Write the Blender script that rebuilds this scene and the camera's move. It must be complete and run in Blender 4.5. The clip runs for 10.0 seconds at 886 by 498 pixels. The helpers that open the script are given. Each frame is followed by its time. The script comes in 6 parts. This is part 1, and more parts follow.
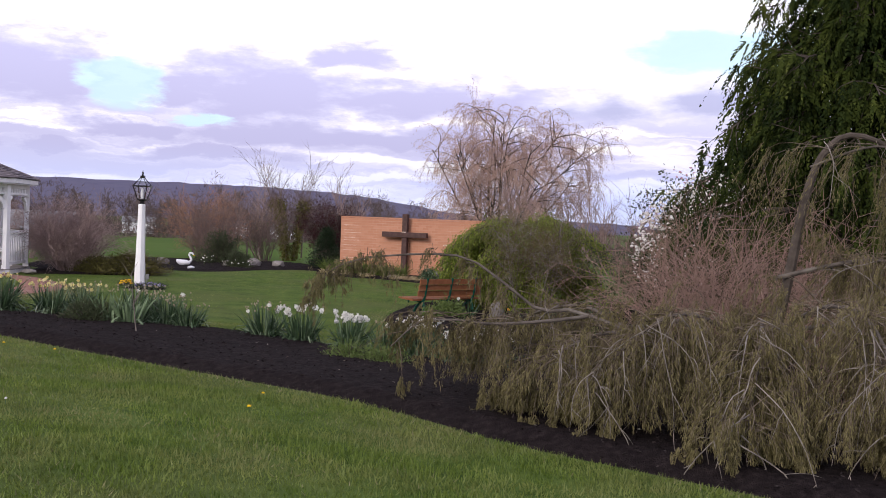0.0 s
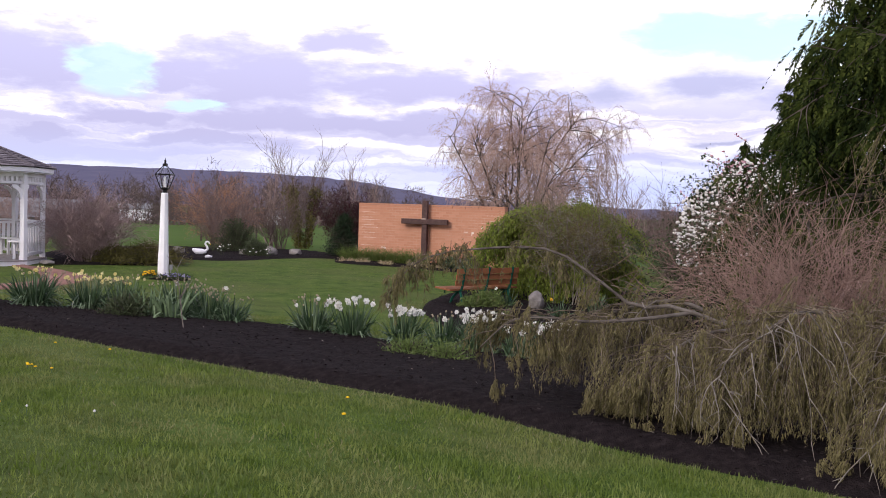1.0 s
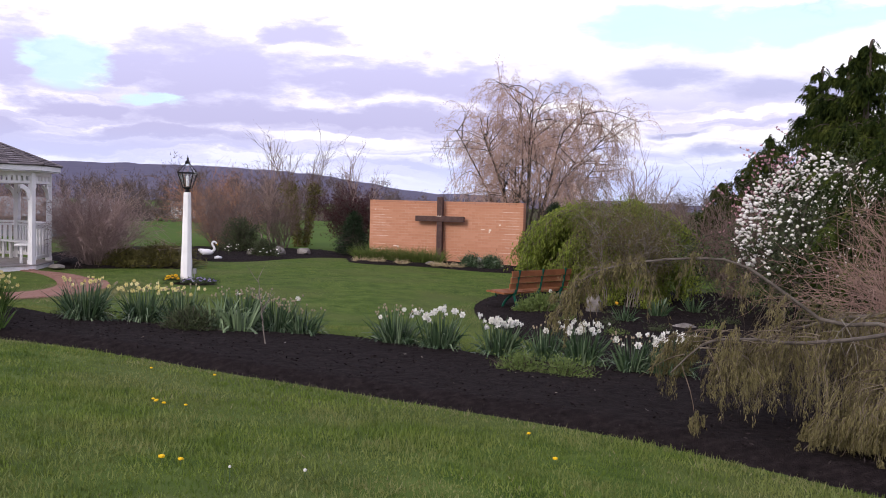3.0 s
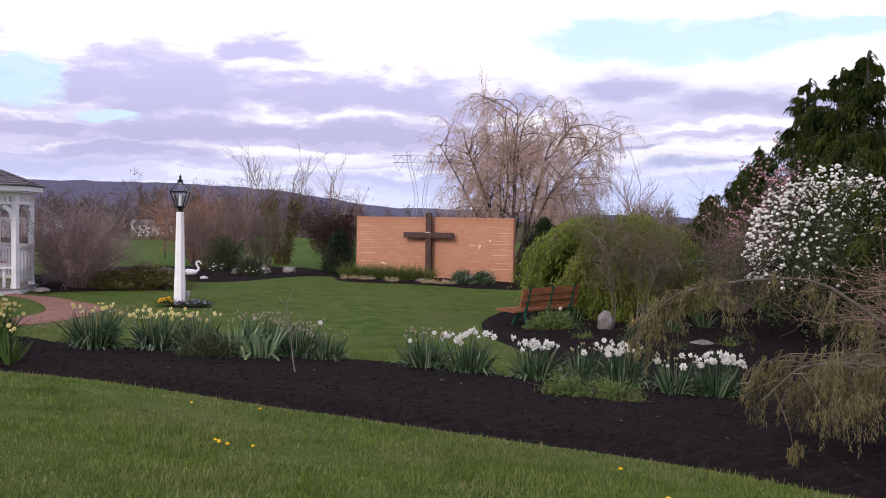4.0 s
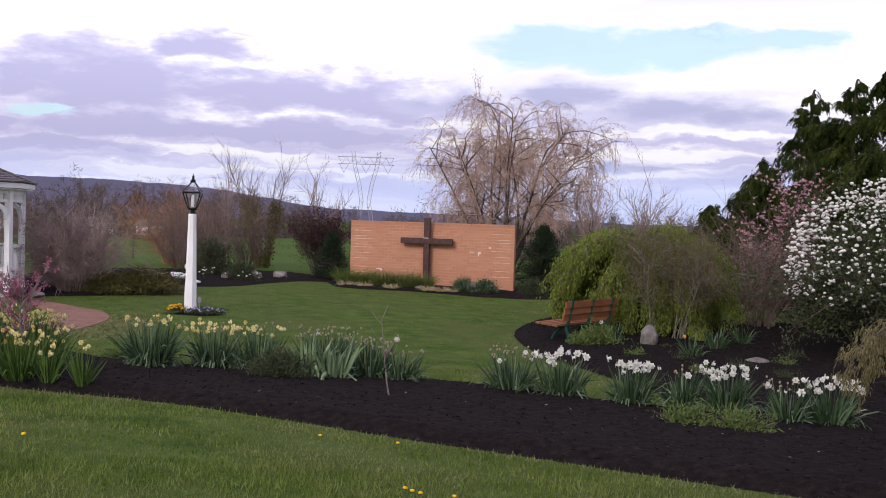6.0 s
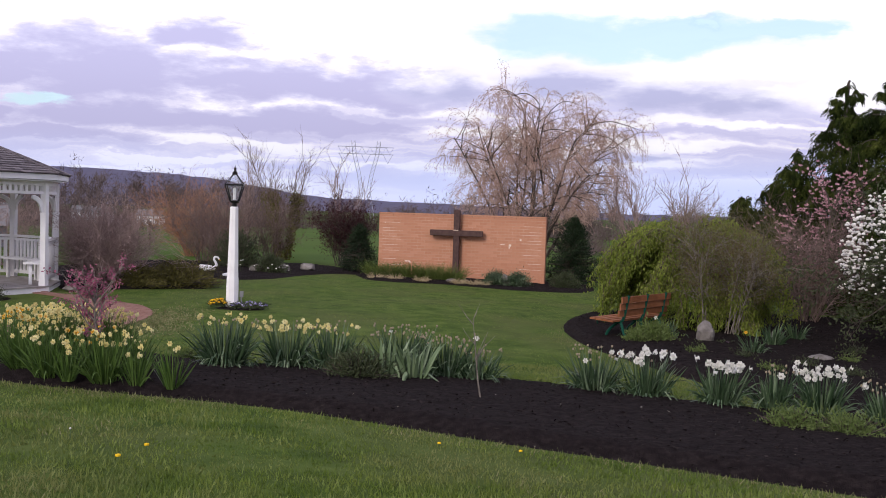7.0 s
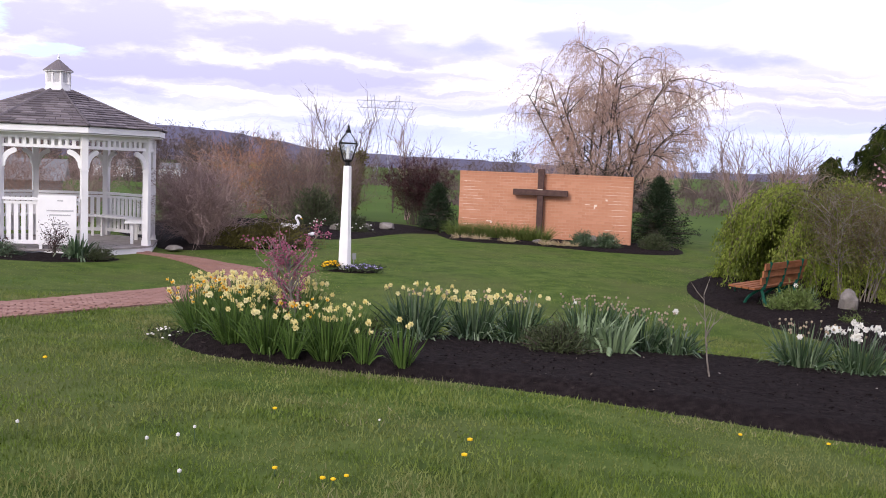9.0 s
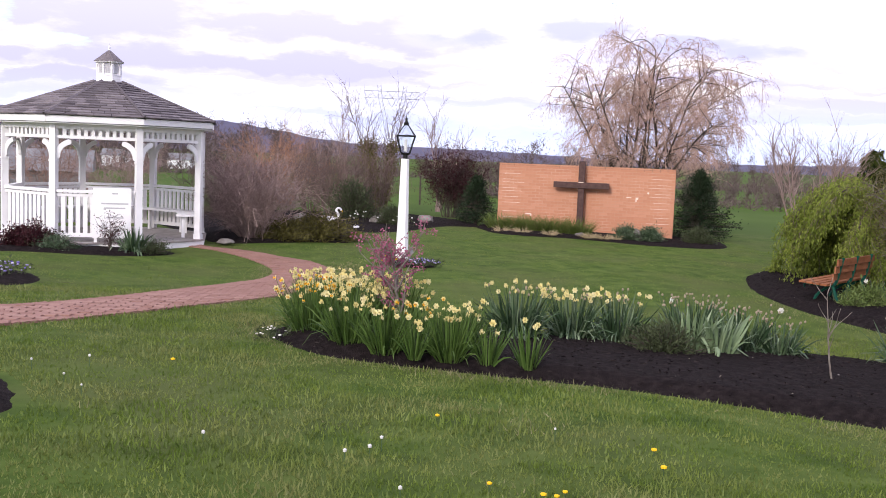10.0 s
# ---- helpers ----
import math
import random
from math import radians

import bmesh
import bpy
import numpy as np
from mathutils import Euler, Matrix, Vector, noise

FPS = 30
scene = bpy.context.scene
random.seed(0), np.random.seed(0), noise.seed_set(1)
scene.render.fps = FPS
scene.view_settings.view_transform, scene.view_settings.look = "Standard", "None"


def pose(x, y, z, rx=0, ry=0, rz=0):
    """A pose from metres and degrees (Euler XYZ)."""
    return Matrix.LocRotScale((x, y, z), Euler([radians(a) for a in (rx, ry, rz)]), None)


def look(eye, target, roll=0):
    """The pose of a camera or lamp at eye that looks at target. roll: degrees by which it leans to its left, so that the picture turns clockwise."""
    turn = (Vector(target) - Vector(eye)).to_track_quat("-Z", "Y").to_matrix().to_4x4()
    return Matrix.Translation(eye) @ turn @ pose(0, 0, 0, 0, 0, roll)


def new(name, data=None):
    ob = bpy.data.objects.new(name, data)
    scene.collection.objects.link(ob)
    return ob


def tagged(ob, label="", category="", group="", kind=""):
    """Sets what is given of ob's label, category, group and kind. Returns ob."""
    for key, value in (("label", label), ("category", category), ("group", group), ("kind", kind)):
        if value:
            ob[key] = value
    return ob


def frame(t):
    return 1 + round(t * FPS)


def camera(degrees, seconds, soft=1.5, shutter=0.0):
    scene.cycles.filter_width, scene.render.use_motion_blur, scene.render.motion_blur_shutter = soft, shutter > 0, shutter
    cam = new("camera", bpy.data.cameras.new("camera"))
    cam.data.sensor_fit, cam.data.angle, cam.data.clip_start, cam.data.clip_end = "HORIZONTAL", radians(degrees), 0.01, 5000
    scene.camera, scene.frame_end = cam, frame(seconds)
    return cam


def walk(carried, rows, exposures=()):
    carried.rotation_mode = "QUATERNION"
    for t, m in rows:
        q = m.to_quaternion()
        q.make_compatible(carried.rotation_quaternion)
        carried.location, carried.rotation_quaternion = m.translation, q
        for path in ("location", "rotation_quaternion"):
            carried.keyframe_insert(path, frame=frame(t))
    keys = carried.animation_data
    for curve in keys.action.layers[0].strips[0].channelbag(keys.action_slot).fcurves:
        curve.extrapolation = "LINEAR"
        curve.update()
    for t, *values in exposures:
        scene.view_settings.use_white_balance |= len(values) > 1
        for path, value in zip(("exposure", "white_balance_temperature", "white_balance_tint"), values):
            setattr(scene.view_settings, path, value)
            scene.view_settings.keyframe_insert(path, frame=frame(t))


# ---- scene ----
cam = camera(48.0, 10.0, 0.95)
PATH = [
    (0, (0.36, 0.74, 2.08), (0.243, 2.736, 2.028), 2.2),
    (0.5, (-0.08, 1.019, 2.085), (-0.187, 3.015, 2.016), 1.9),
    (1, (-0.506, 1.251, 2.115), (-0.61, 3.246, 2.032), 1.8),
    (1.5, (-0.947, 1.497, 2.126), (-1.05, 3.492, 2.039), 1.6),
    (2, (-1.39, 1.76, 2.141), (-1.484, 3.755, 2.042), 1.5),
    (2.5, (-1.814, 1.987, 2.163), (-1.878, 3.983, 2.06), 1.6),
    (4, (-3.067, 2.663, 2.229), (-3.014, 4.661, 2.163), 0.7),
    (4.5, (-3.482, 2.895, 2.236), (-3.395, 4.892, 2.176), 0.9),
    (5, (-3.898, 3.131, 2.251), (-3.769, 5.126, 2.191), 1.4),
    (5.5, (-4.317, 3.36, 2.264), (-4.156, 5.353, 2.206), 1.7),
    (7, (-5.652, 4.005, 2.316), (-5.471, 5.995, 2.237), 1.8),
    (7.5, (-6.117, 4.19, 2.324), (-5.944, 6.18, 2.217), 1.7),
    (8, (-6.595, 4.382, 2.328), (-6.415, 6.37, 2.203), 1.8),
    (8.5, (-7.07, 4.585, 2.334), (-6.899, 6.572, 2.19), 2.1),
    (9, (-7.551, 4.788, 2.349), (-7.393, 6.775, 2.179), 2.2),
    (9.5, (-8.033, 4.943, 2.37), (-7.88, 6.929, 2.183), 2.1),
    (10, (-8.523, 5.097, 2.355), (-8.372, 7.082, 2.166), 2.3),
]
# the clip's camera opens and closes a little on the way
EXPOSURES = [(0, -0.1, 6500, 12), (1, -0.05, 6500, 12), (1.5, 0.0, 6500, 12), (2.5, -0.03, 6500, 12), (4, -0.19, 6500, 12), (4.5, -0.27, 6500, 12), (5.5, -0.28, 6500, 12), (7, -0.25, 6500, 12), (7.5, -0.05, 6500, 12), (8.5, 0.1, 6500, 12), (10, 0.36, 6500, 12)]
walk(cam, [(t, look(eye, target, roll)) for t, eye, target, roll in PATH], EXPOSURES)

# ---- world and light ----
world = bpy.data.worlds.new("sky_world")
scene.world = world
world.use_nodes = True
SUN_ELEV, SUN_AZ = radians(26), radians(213)


# heaped clouds and gaps over the horizon: bearing, height, half width, half height, in degrees
LILAC_CLOUDS = [(-13.6, 7.2, 4.9, 1.47), (-18.8, 6.6, 1.3, 0.52), (-8.8, 9.3, 2.3, 0.59), (-3.7, 7.0, 5.5, 0.91), (1.4, 6.3, 3.9, 0.65), (-13.3, 4.6, 4.9, 0.85), (-6.2, 4.6, 6.2, 0.65), (-1.1, 4.5, 3.6, 0.46), (-19.6, 4.6, 2.0, 0.46), (-16.2, 3.3, 4.2, 0.33), (-25.8, 7.5, 2.9, 1.63), (-21.8, 4.6, 2.1, 0.46), (-26.0, 3.3, 2.0, 0.39)]
SLATE_CLOUDS = [(17.7, 6.5, 5.5, 1.04), (12.0, 7.2, 2.9, 0.91), (20.7, 6.1, 2.9, 0.72), (20.5, 10.7, 0.8, 0.33), (15.3, 3.1, 2.9, 0.33), (13.1, 4.2, 2.0, 0.26), (5.6, 6.8, 2.9, 0.81)]
BLUE_GAPS = [(12.0, 10.0, 4.6, 1.14), (18.2, 10.1, 6.5, 0.98), (24.0, 10.3, 2.6, 0.65), (-16.8, 5.5, 1.6, 0.33), (-21.8, 7.0, 2.0, 1.14)]


def sky():
    nt = world.node_tree
    nt.nodes.clear()
    N, L = nt.nodes.new, nt.links.new

    def put(value, socket):
        if isinstance(value, (int, float)):
            socket.default_value = value
        elif isinstance(value, tuple):
            socket.default_value = value
        else:
            L(value, socket)

    def calc(kind, a, b=0.0, c=0.0):
        n = N("ShaderNodeMath")
        n.operation = kind
        for value, socket in zip((a, b, c), n.inputs):
            put(value, socket)
        return n.outputs[0]

    def vec(kind, a, b=(0.0, 0.0, 0.0)):
        n = N("ShaderNodeVectorMath")
        n.operation = kind
        put(a, n.inputs[0]), put(b, n.inputs[1])
        return n.outputs["Value" if kind == "LENGTH" else "Vector"]

    def ease(value, lo, hi, to0=0.0, to1=1.0):
        n = N("ShaderNodeMapRange")
        n.interpolation_type = "SMOOTHSTEP"
        L(value, n.inputs["Value"])
        for key, v in (("From Min", lo), ("From Max", hi), ("To Min", to0), ("To Max", to1)):
            n.inputs[key].default_value = v
        return n.outputs["Result"]

    def noise_at(where, scale, detail, rough=0.55):
        n = N("ShaderNodeTexNoise")
        n.inputs["Scale"].default_value, n.inputs["Detail"].default_value, n.inputs["Roughness"].default_value = scale, detail, rough
        L(where, n.inputs["Vector"])
        return n

    def blend(fac, a, b):
        n = N("ShaderNodeMix")
        n.data_type = "RGBA"
        put(fac, n.inputs[0]), put(a, n.inputs[6]), put(b, n.inputs[7])
        return n.outputs[2]

    def ramp(fac, *stops):
        r = N("ShaderNodeValToRGB")
        el = r.color_ramp.elements
        while len(el) < len(stops):
            el.new(0.5)
        for e, (p, c) in zip(el, stops):
            e.position, e.color = p, (*c, 1)
        L(fac, r.inputs[0])
        return r.outputs[0]

    def spread(value):
        n = N("ShaderNodeCombineXYZ")
        for socket in n.inputs:
            L(value, socket)
        return n.outputs[0]

    out = N("ShaderNodeOutputWorld")
    tex = N("ShaderNodeTexSky")
    tex.sky_type, tex.sun_disc = "NISHITA", False
    tex.sun_elevation, tex.sun_rotation = SUN_ELEV, SUN_AZ
    tex.ozone_density, tex.air_density = 1.6, 1.0
    clear = N("ShaderNodeBackground")
    clear.inputs["Strength"].default_value = 0.15
    L(tex.outputs[0], clear.inputs["Color"])
    co = N("ShaderNodeTexCoord")
    sep = N("ShaderNodeSeparateXYZ")
    L(co.outputs["Generated"], sep.inputs[0])
    X, Y, Z = sep.outputs
    # bearing and height in degrees, and the place on a flat cloud deck
    bearing = calc("MULTIPLY", calc("ARCTAN2", X, Y), 57.2958)
    rise = calc("MULTIPLY", calc("ARCSINE", Z), 57.2958)
    comb = N("ShaderNodeCombineXYZ")
    L(bearing, comb.inputs[0]), L(rise, comb.inputs[1])
    where = comb.outputs[0]
    lift = calc("ADD", calc("MAXIMUM", Z, 0.0), 0.19)
    deck = N("ShaderNodeCombineXYZ")
    L(calc("DIVIDE", X, lift), deck.inputs[0]), L(calc("DIVIDE", Y, lift), deck.inputs[1])
    # the edges of the clouds are pushed about by noise at two sizes
    coarse = vec("SUBTRACT", noise_at(vec("MULTIPLY", where, (0.16, 0.42, 0.0)), 1.0, 7, 0.6).outputs["Color"], (0.5, 0.5, 0.5))
    bent = vec("ADD", where, vec("MULTIPLY", coarse, (9.0, 2.9, 0.0)))

    def heaps(places, grow):
        total = None
        for a, e, w, h in places:
            d = vec("LENGTH", vec("MULTIPLY", vec("SUBTRACT", bent, (a, e, 0.0)), (1 / (w * grow), 1 / (h * grow), 0.0)))
            near = calc("SUBTRACT", 1.0, d)
            total = near if total is None else calc("MAXIMUM", total, near)
        return total

    fine = noise_at(vec("MULTIPLY", where, (0.35, 1.1, 0.0)), 1.0, 6, 0.6).outputs["Fac"]
    lilac = calc("ADD", heaps(LILAC_CLOUDS, 1.7), calc("MULTIPLY", calc("SUBTRACT", fine, 0.5), 1.25))
    slate = calc("ADD", heaps(SLATE_CLOUDS, 1.6), calc("MULTIPLY", calc("SUBTRACT", fine, 0.5), 0.7))
    gap = ease(heaps(BLUE_GAPS, 1.35), 0.0, 0.45)
    # thin flat layers low over the horizon
    layers = noise_at(vec("MULTIPLY", bent, (0.05, 0.95, 0.0)), 1.0, 4, 0.5).outputs["Fac"]
    layers = calc("MULTIPLY", ease(layers, 0.42, 0.60), calc("MULTIPLY", ease(rise, 0.5, 2.0), ease(rise, 4.5, 8.0, 1.0, 0.15)))
    # beyond that stretch of sky the same broken cloud goes on
    ahead = calc("MULTIPLY", ease(calc("ABSOLUTE", bearing), 30.0, 42.0, 1.0, 0.0), ease(rise, 11.0, 17.0, 1.0, 0.0))
    over = noise_at(deck.outputs[0], 1.5, 9, 0.5).outputs["Fac"]
    elsewhere = calc("MULTIPLY", ease(over, 0.44, 0.62), calc("SUBTRACT", 1.0, ahead))
    lilac = calc("MAXIMUM", calc("MULTIPLY", ease(lilac, 0.02, 0.62), ahead), elsewhere)
    lilac = calc("MAXIMUM", lilac, calc("MULTIPLY", layers, 0.75))
    slate = calc("MULTIPLY", ease(slate, -0.10, 0.85), ahead)
    body = ramp(lilac, (0.0, (1.36, 1.34, 1.42)), (0.2, (1.10, 1.06, 1.30)), (0.55, (0.87, 0.85, 1.17)), (1.0, (0.72, 0.70, 1.04)))
    body = blend(slate, body, ramp(slate, (0.0, (1.1, 1.1, 1.32)), (0.5, (0.82, 0.82, 1.13)), (1.0, (0.66, 0.67, 0.98))))
    # the lower clouds show more of their shaded bases
    low = ease(rise, 3.0, 10.0, 0.86, 1.05)
    body = vec("MULTIPLY", body, spread(low))
    body = blend(calc("MULTIPLY", gap, 0.75), body, (0.90, 1.25, 1.42, 1))
    # pale blue haze low down
    haze = calc("MULTIPLY", ease(rise, 1.2, 4.2, 1.0, 0.0), ease(bearing, -6.0, 10.0, 0.5, 0.85))
    body = blend(haze, body, (0.70, 0.80, 1.22, 1))
    thin = ease(noise_at(deck.outputs[0], 0.8, 7, 0.5).outputs["Fac"], 0.44, 0.53, 0.45, 1.0)
    thin = calc("MAXIMUM", thin, ahead)
    cover = calc("MAXIMUM", calc("SUBTRACT", thin, calc("MULTIPLY", gap, 0.40)), calc("MAXIMUM", lilac, slate))
    cloud = N("ShaderNodeBackground")
    L(body, cloud.inputs["Color"])
    mix = N("ShaderNodeMixShader")
    L(cover, mix.inputs[0]), L(clear.outputs[0], mix.inputs[1]), L(cloud.outputs[0], mix.inputs[2])
    L(mix.outputs[0], out.inputs["Surface"])


sky()
sun = new("sun", bpy.data.lights.new("sun", "SUN"))
sun.data.energy, sun.data.angle, sun.data.color = 2.2, radians(16), (1.0, 0.94, 0.87)
# the light comes from behind the walk and from its left
to_sun = Vector((-0.50, -0.78, 0.46))
sun.matrix_world = look(to_sun * 40, (0, 0, 0))
scene.view_settings.exposure = 0.0

# ---- materials ----


def mat(name, stops, scale=6.0, rough=0.8, detail=5.0, bump=0.0, bump_scale=60.0, island=0.0, spot=None, thin=0.0, metal=0.0, per_object=0.0, coords="Object", sheen=None):
    """Noise-driven colours through a ramp, with bump; island or per_object mixes in a random value for each piece; thin lets light through leaves."""
    m = bpy.data.materials.new(name)
    m.use_nodes = True
    nt = m.node_tree
    N, L = nt.nodes.new, nt.links.new
    bsdf = nt.nodes["Principled BSDF"]
    co = N("ShaderNodeTexCoord")
    noi = N("ShaderNodeTexNoise")
    noi.inputs["Scale"].default_value, noi.inputs["Detail"].default_value = scale, detail
    noi.inputs["Roughness"].default_value = 0.62
    L(co.outputs[coords], noi.inputs["Vector"])
    fac = noi.outputs["Fac"]
    stretch = N("ShaderNodeMapRange")
    stretch.inputs["From Min"].default_value, stretch.inputs["From Max"].default_value = 0.3, 0.7
    L(fac, stretch.inputs["Value"])
    fac = stretch.outputs["Result"]
    for amount, kind in ((island, "island"), (per_object, "object")):
        if amount:
            mixer = N("ShaderNodeMix")
            mixer.inputs[0].default_value = amount
            L(fac, mixer.inputs[2])
            if kind == "island":
                L(N("ShaderNodeNewGeometry").outputs["Random Per Island"], mixer.inputs[3])
            else:
                L(N("ShaderNodeObjectInfo").outputs["Random"], mixer.inputs[3])
            fac = mixer.outputs[0]
    r = N("ShaderNodeValToRGB")
    el = r.color_ramp.elements
    while len(el) < len(stops):
        el.new(0.5)
    for n, (e, c) in enumerate(zip(el, stops)):
        e.position, e.color = n / max(1, len(stops) - 1), (*c, 1)
    L(fac, r.inputs[0])
    colour = r.outputs[0]
    if spot:
        size, amount, tint = spot
        big = N("ShaderNodeTexNoise")
        big.inputs["Scale"].default_value, big.inputs["Detail"].default_value = size, 4
        L(co.outputs[coords], big.inputs["Vector"])
        rr = N("ShaderNodeMapRange")
        rr.inputs["From Min"].default_value, rr.inputs["From Max"].default_value = 0.42, 0.68
        rr.inputs["To Max"].default_value = amount
        L(big.outputs["Fac"], rr.inputs["Value"])
        mx = N("ShaderNodeMix"); mx.data_type = "RGBA"
        L(rr.outputs["Result"], mx.inputs[0])
        L(colour, mx.inputs[6])
        mx.inputs[7].default_value = (*tint, 1)
        colour = mx.outputs[2]
    L(colour, bsdf.inputs["Base Color"])
    bsdf.inputs["Roughness"].default_value, bsdf.inputs["Metallic"].default_value = rough, metal
    bsdf.inputs["Specular IOR Level"].default_value = 0.15 if sheen is None else sheen
    if bump:
        fine = N("ShaderNodeTexNoise")
        fine.inputs["Scale"].default_value, fine.inputs["Detail"].default_value = bump_scale, 6
        L(co.outputs[coords], fine.inputs["Vector"])
        b = N("ShaderNodeBump")
        b.inputs["Strength"].default_value, b.inputs["Distance"].default_value = bump, 0.02
        L(fine.outputs["Fac"], b.inputs["Height"])
        L(b.outputs[0], bsdf.inputs["Normal"])
    if thin:
        tr = N("ShaderNodeBsdfTranslucent")
        L(colour, tr.inputs["Color"])
        ms = N("ShaderNodeMixShader")
        ms.inputs[0].default_value = thin
        L(bsdf.outputs[0], ms.inputs[1]); L(tr.outputs[0], ms.inputs[2])
        L(ms.outputs[0], nt.nodes["Material Output"].inputs["Surface"])
    return m


LAWN = mat("lawn_soil", [(.036, .064, .011), (.066, .104, .019), (.102, .142, .032)], 2.6, 0.9, detail=9, bump=0.15, bump_scale=90, spot=(0.6, 0.75, (.090, .104, .034)), sheen=0.05)
BLADE = mat("grass_blade", [(.050, .088, .012), (.098, .148, .022), (.150, .204, .036), (.26, .285, .085)], 2.4, 0.55, detail=8, island=0.3, thin=0.3, spot=(1.3, 0.75, (.21, .215, .080)), sheen=0.3)
FIELD = mat("field_green", [(.046, .088, .011), (.060, .106, .014), (.075, .122, .018)], 0.05, 0.9, spot=(0.02, 0.5, (.08, .10, .03)), sheen=0.05)
MULCH = mat("mulch", [(.009, .0066, .0066), (.0165, .0122, .012), (.029, .022, .021)], 14.0, 0.95, bump=1.0, bump_scale=70, sheen=0.05)
CHIP = mat("mulch_chip", [(.006, .0045, .0045), (.013, .010, .0096), (.024, .019, .018), (.046, .037, .035)], 3, 0.95, island=0.9, sheen=0.05)
DEBRIS = mat("pale_debris", [(.12, .09, .06), (.3, .26, .2), (.5, .47, .42)], 3, 0.9, island=0.9)
WHITE = mat("white_paint", [(.80, .78, .79), (.85, .83, .84), (.88, .86, .86)], 4.0, 0.45, bump=0.05, spot=(1.2, 0.25, (.60, .58, .55)))
DECK = mat("deck_boards", [(.22, .19, .18), (.3, .27, .26), (.36, .33, .31)], 5.0, 0.7)
SHINGLE = mat("roof_shingle", [(.085, .073, .080), (.175, .15, .16), (.285, .25, .26)], 5.0, 0.95, per_object=0.75, island=0.2, bump=0.5, bump_scale=150)
ROOFDECK = mat("roof_underlay", [(.03, .028, .03), (.05, .045, .045)], 3.0, 0.95)
BRICK = mat("buff_brick", [(.455, .205, .125), (.505, .242, .150), (.555, .278, .182)], 7.0, 0.85, per_object=0.55, island=0.35, bump=0.3, bump_scale=120)
MORTAR = mat("mortar", [(.47, .235, .150), (.51, .285, .19), (.60, .41, .315)], 1.6, 0.95, bump=0.3, bump_scale=200)
PALE = mat("efflorescence", [(.7, .55, .45), (.8, .7, .62)], 12.0, 0.9)
CROSSWOOD = mat("dark_stained_wood", [(.055, .030, .028), (.08, .045, .040), (.105, .060, .052)], 9.0, 0.6, bump=0.25, bump_scale=40)
PAVER = mat("clay_paver", [(.22, .115, .09), (.31, .175, .14), (.38, .235, .195)], 4.0, 0.9, per_object=0.6, island=0.4, bump=0.4, bump_scale=100)
SANDJOINT = mat("paver_joint", [(.17, .095, .075), (.24, .14, .115)], 12.0, 0.95)
BLACKMETAL = mat("black_metal", [(.012, .012, .013), (.03, .028, .027)], 12.0, 0.4, metal=0.6)
GREENMETAL = mat("green_painted_metal", [(.006, .055, .035), (.01, .075, .05)], 8.0, 0.45)
SLATWOOD = mat("bench_wood", [(.19, .072, .032), (.27, .105, .048), (.33, .14, .07)], 6.0, 0.6, per_object=0.4, bump=0.2, bump_scale=60)
ROCK = mat("grey_rock", [(.10, .088, .078), (.185, .165, .15), (.28, .255, .235)], 4.0, 0.9, bump=0.7, bump_scale=25)
BARKPALE = mat("pale_bark", [(.11, .092, .078), (.19, .165, .14), (.29, .26, .225)], 8.0, 0.9, bump=0.4, bump_scale=60)
BARKDARK = mat("dark_bark", [(.045, .036, .03), (.075, .06, .05), (.11, .09, .075)], 8.0, 0.9, bump=0.4, bump_scale=60)
TWIGBROWN = mat("brown_twigs", [(.175, .105, .085), (.255, .165, .135), (.345, .235, .195)], 3.0, 0.9, island=0.6)
TWIGPINK = mat("pinkish_twigs", [(.30, .19, .15), (.43, .29, .235), (.56, .41, .34)], 2.0, 0.9, island=0.7)
TWIGGREY = mat("grey_twigs", [(.185, .125, .112), (.275, .195, .177), (.37, .275, .252)], 2.0, 0.9, island=0.6)
TWIGDARK = mat("dark_twigs", [(.110, .073, .063), (.165, .115, .10), (.235, .175, .155)], 2.0, 0.9, island=0.6)
ORANGETWIG = mat("orange_twigs", [(.26, .12, .07), (.36, .18, .105), (.44, .23, .14)], 1.0, 0.9, island=0.6)
# the lightest cypress stop paints highlights over the dark green, placed by noise
CYPRESS = mat("cypress_green", [(.004, .008, .002), (.014, .023, .006), (.042, .056, .011), (.125, .140, .034)], 1.8, 0.7, island=0.25, thin=0.12, sheen=0.04)
LARCH = mat("larch_khaki", [(.060, .050, .020), (.125, .107, .047), (.195, .168, .078), (.29, .245, .13)], 2.6, 0.8, island=0.5, thin=0.2, sheen=0.1)
MOUND = mat("spring_green", [(.050, .072, .010), (.118, .158, .022), (.205, .25, .042), (.29, .32, .08)], 1.6, 0.6, island=0.5, thin=0.3)
OLIVE = mat("olive_buds", [(.075, .058, .027), (.135, .108, .048), (.20, .165, .078)], 1.0, 0.8, island=0.6, thin=0.2)
VIBLEAF = mat("viburnum_leaf", [(.035, .045, .022), (.065, .08, .038), (.105, .125, .062)], 1.5, 0.6, island=0.6, thin=0.25)
WHITEBLOOM = mat("white_bloom", [(.66, .60, .54), (.80, .76, .72), (.86, .84, .82)], 20, 0.7, island=0.5)
PINKBLOOM = mat("pink_bloom", [(.42, .17, .24), (.62, .33, .38), (.78, .55, .56)], 3, 0.6, island=0.8, thin=0.3)
BARBERRY = mat("maroon_leaf", [(.022, .006, .010), (.05, .014, .018), (.085, .026, .03)], 2, 0.7, island=0.6, thin=0.2)
PINE = mat("dark_pine", [(.008, .016, .008), (.016, .03, .013), (.03, .048, .02)], 2, 0.7, island=0.5)
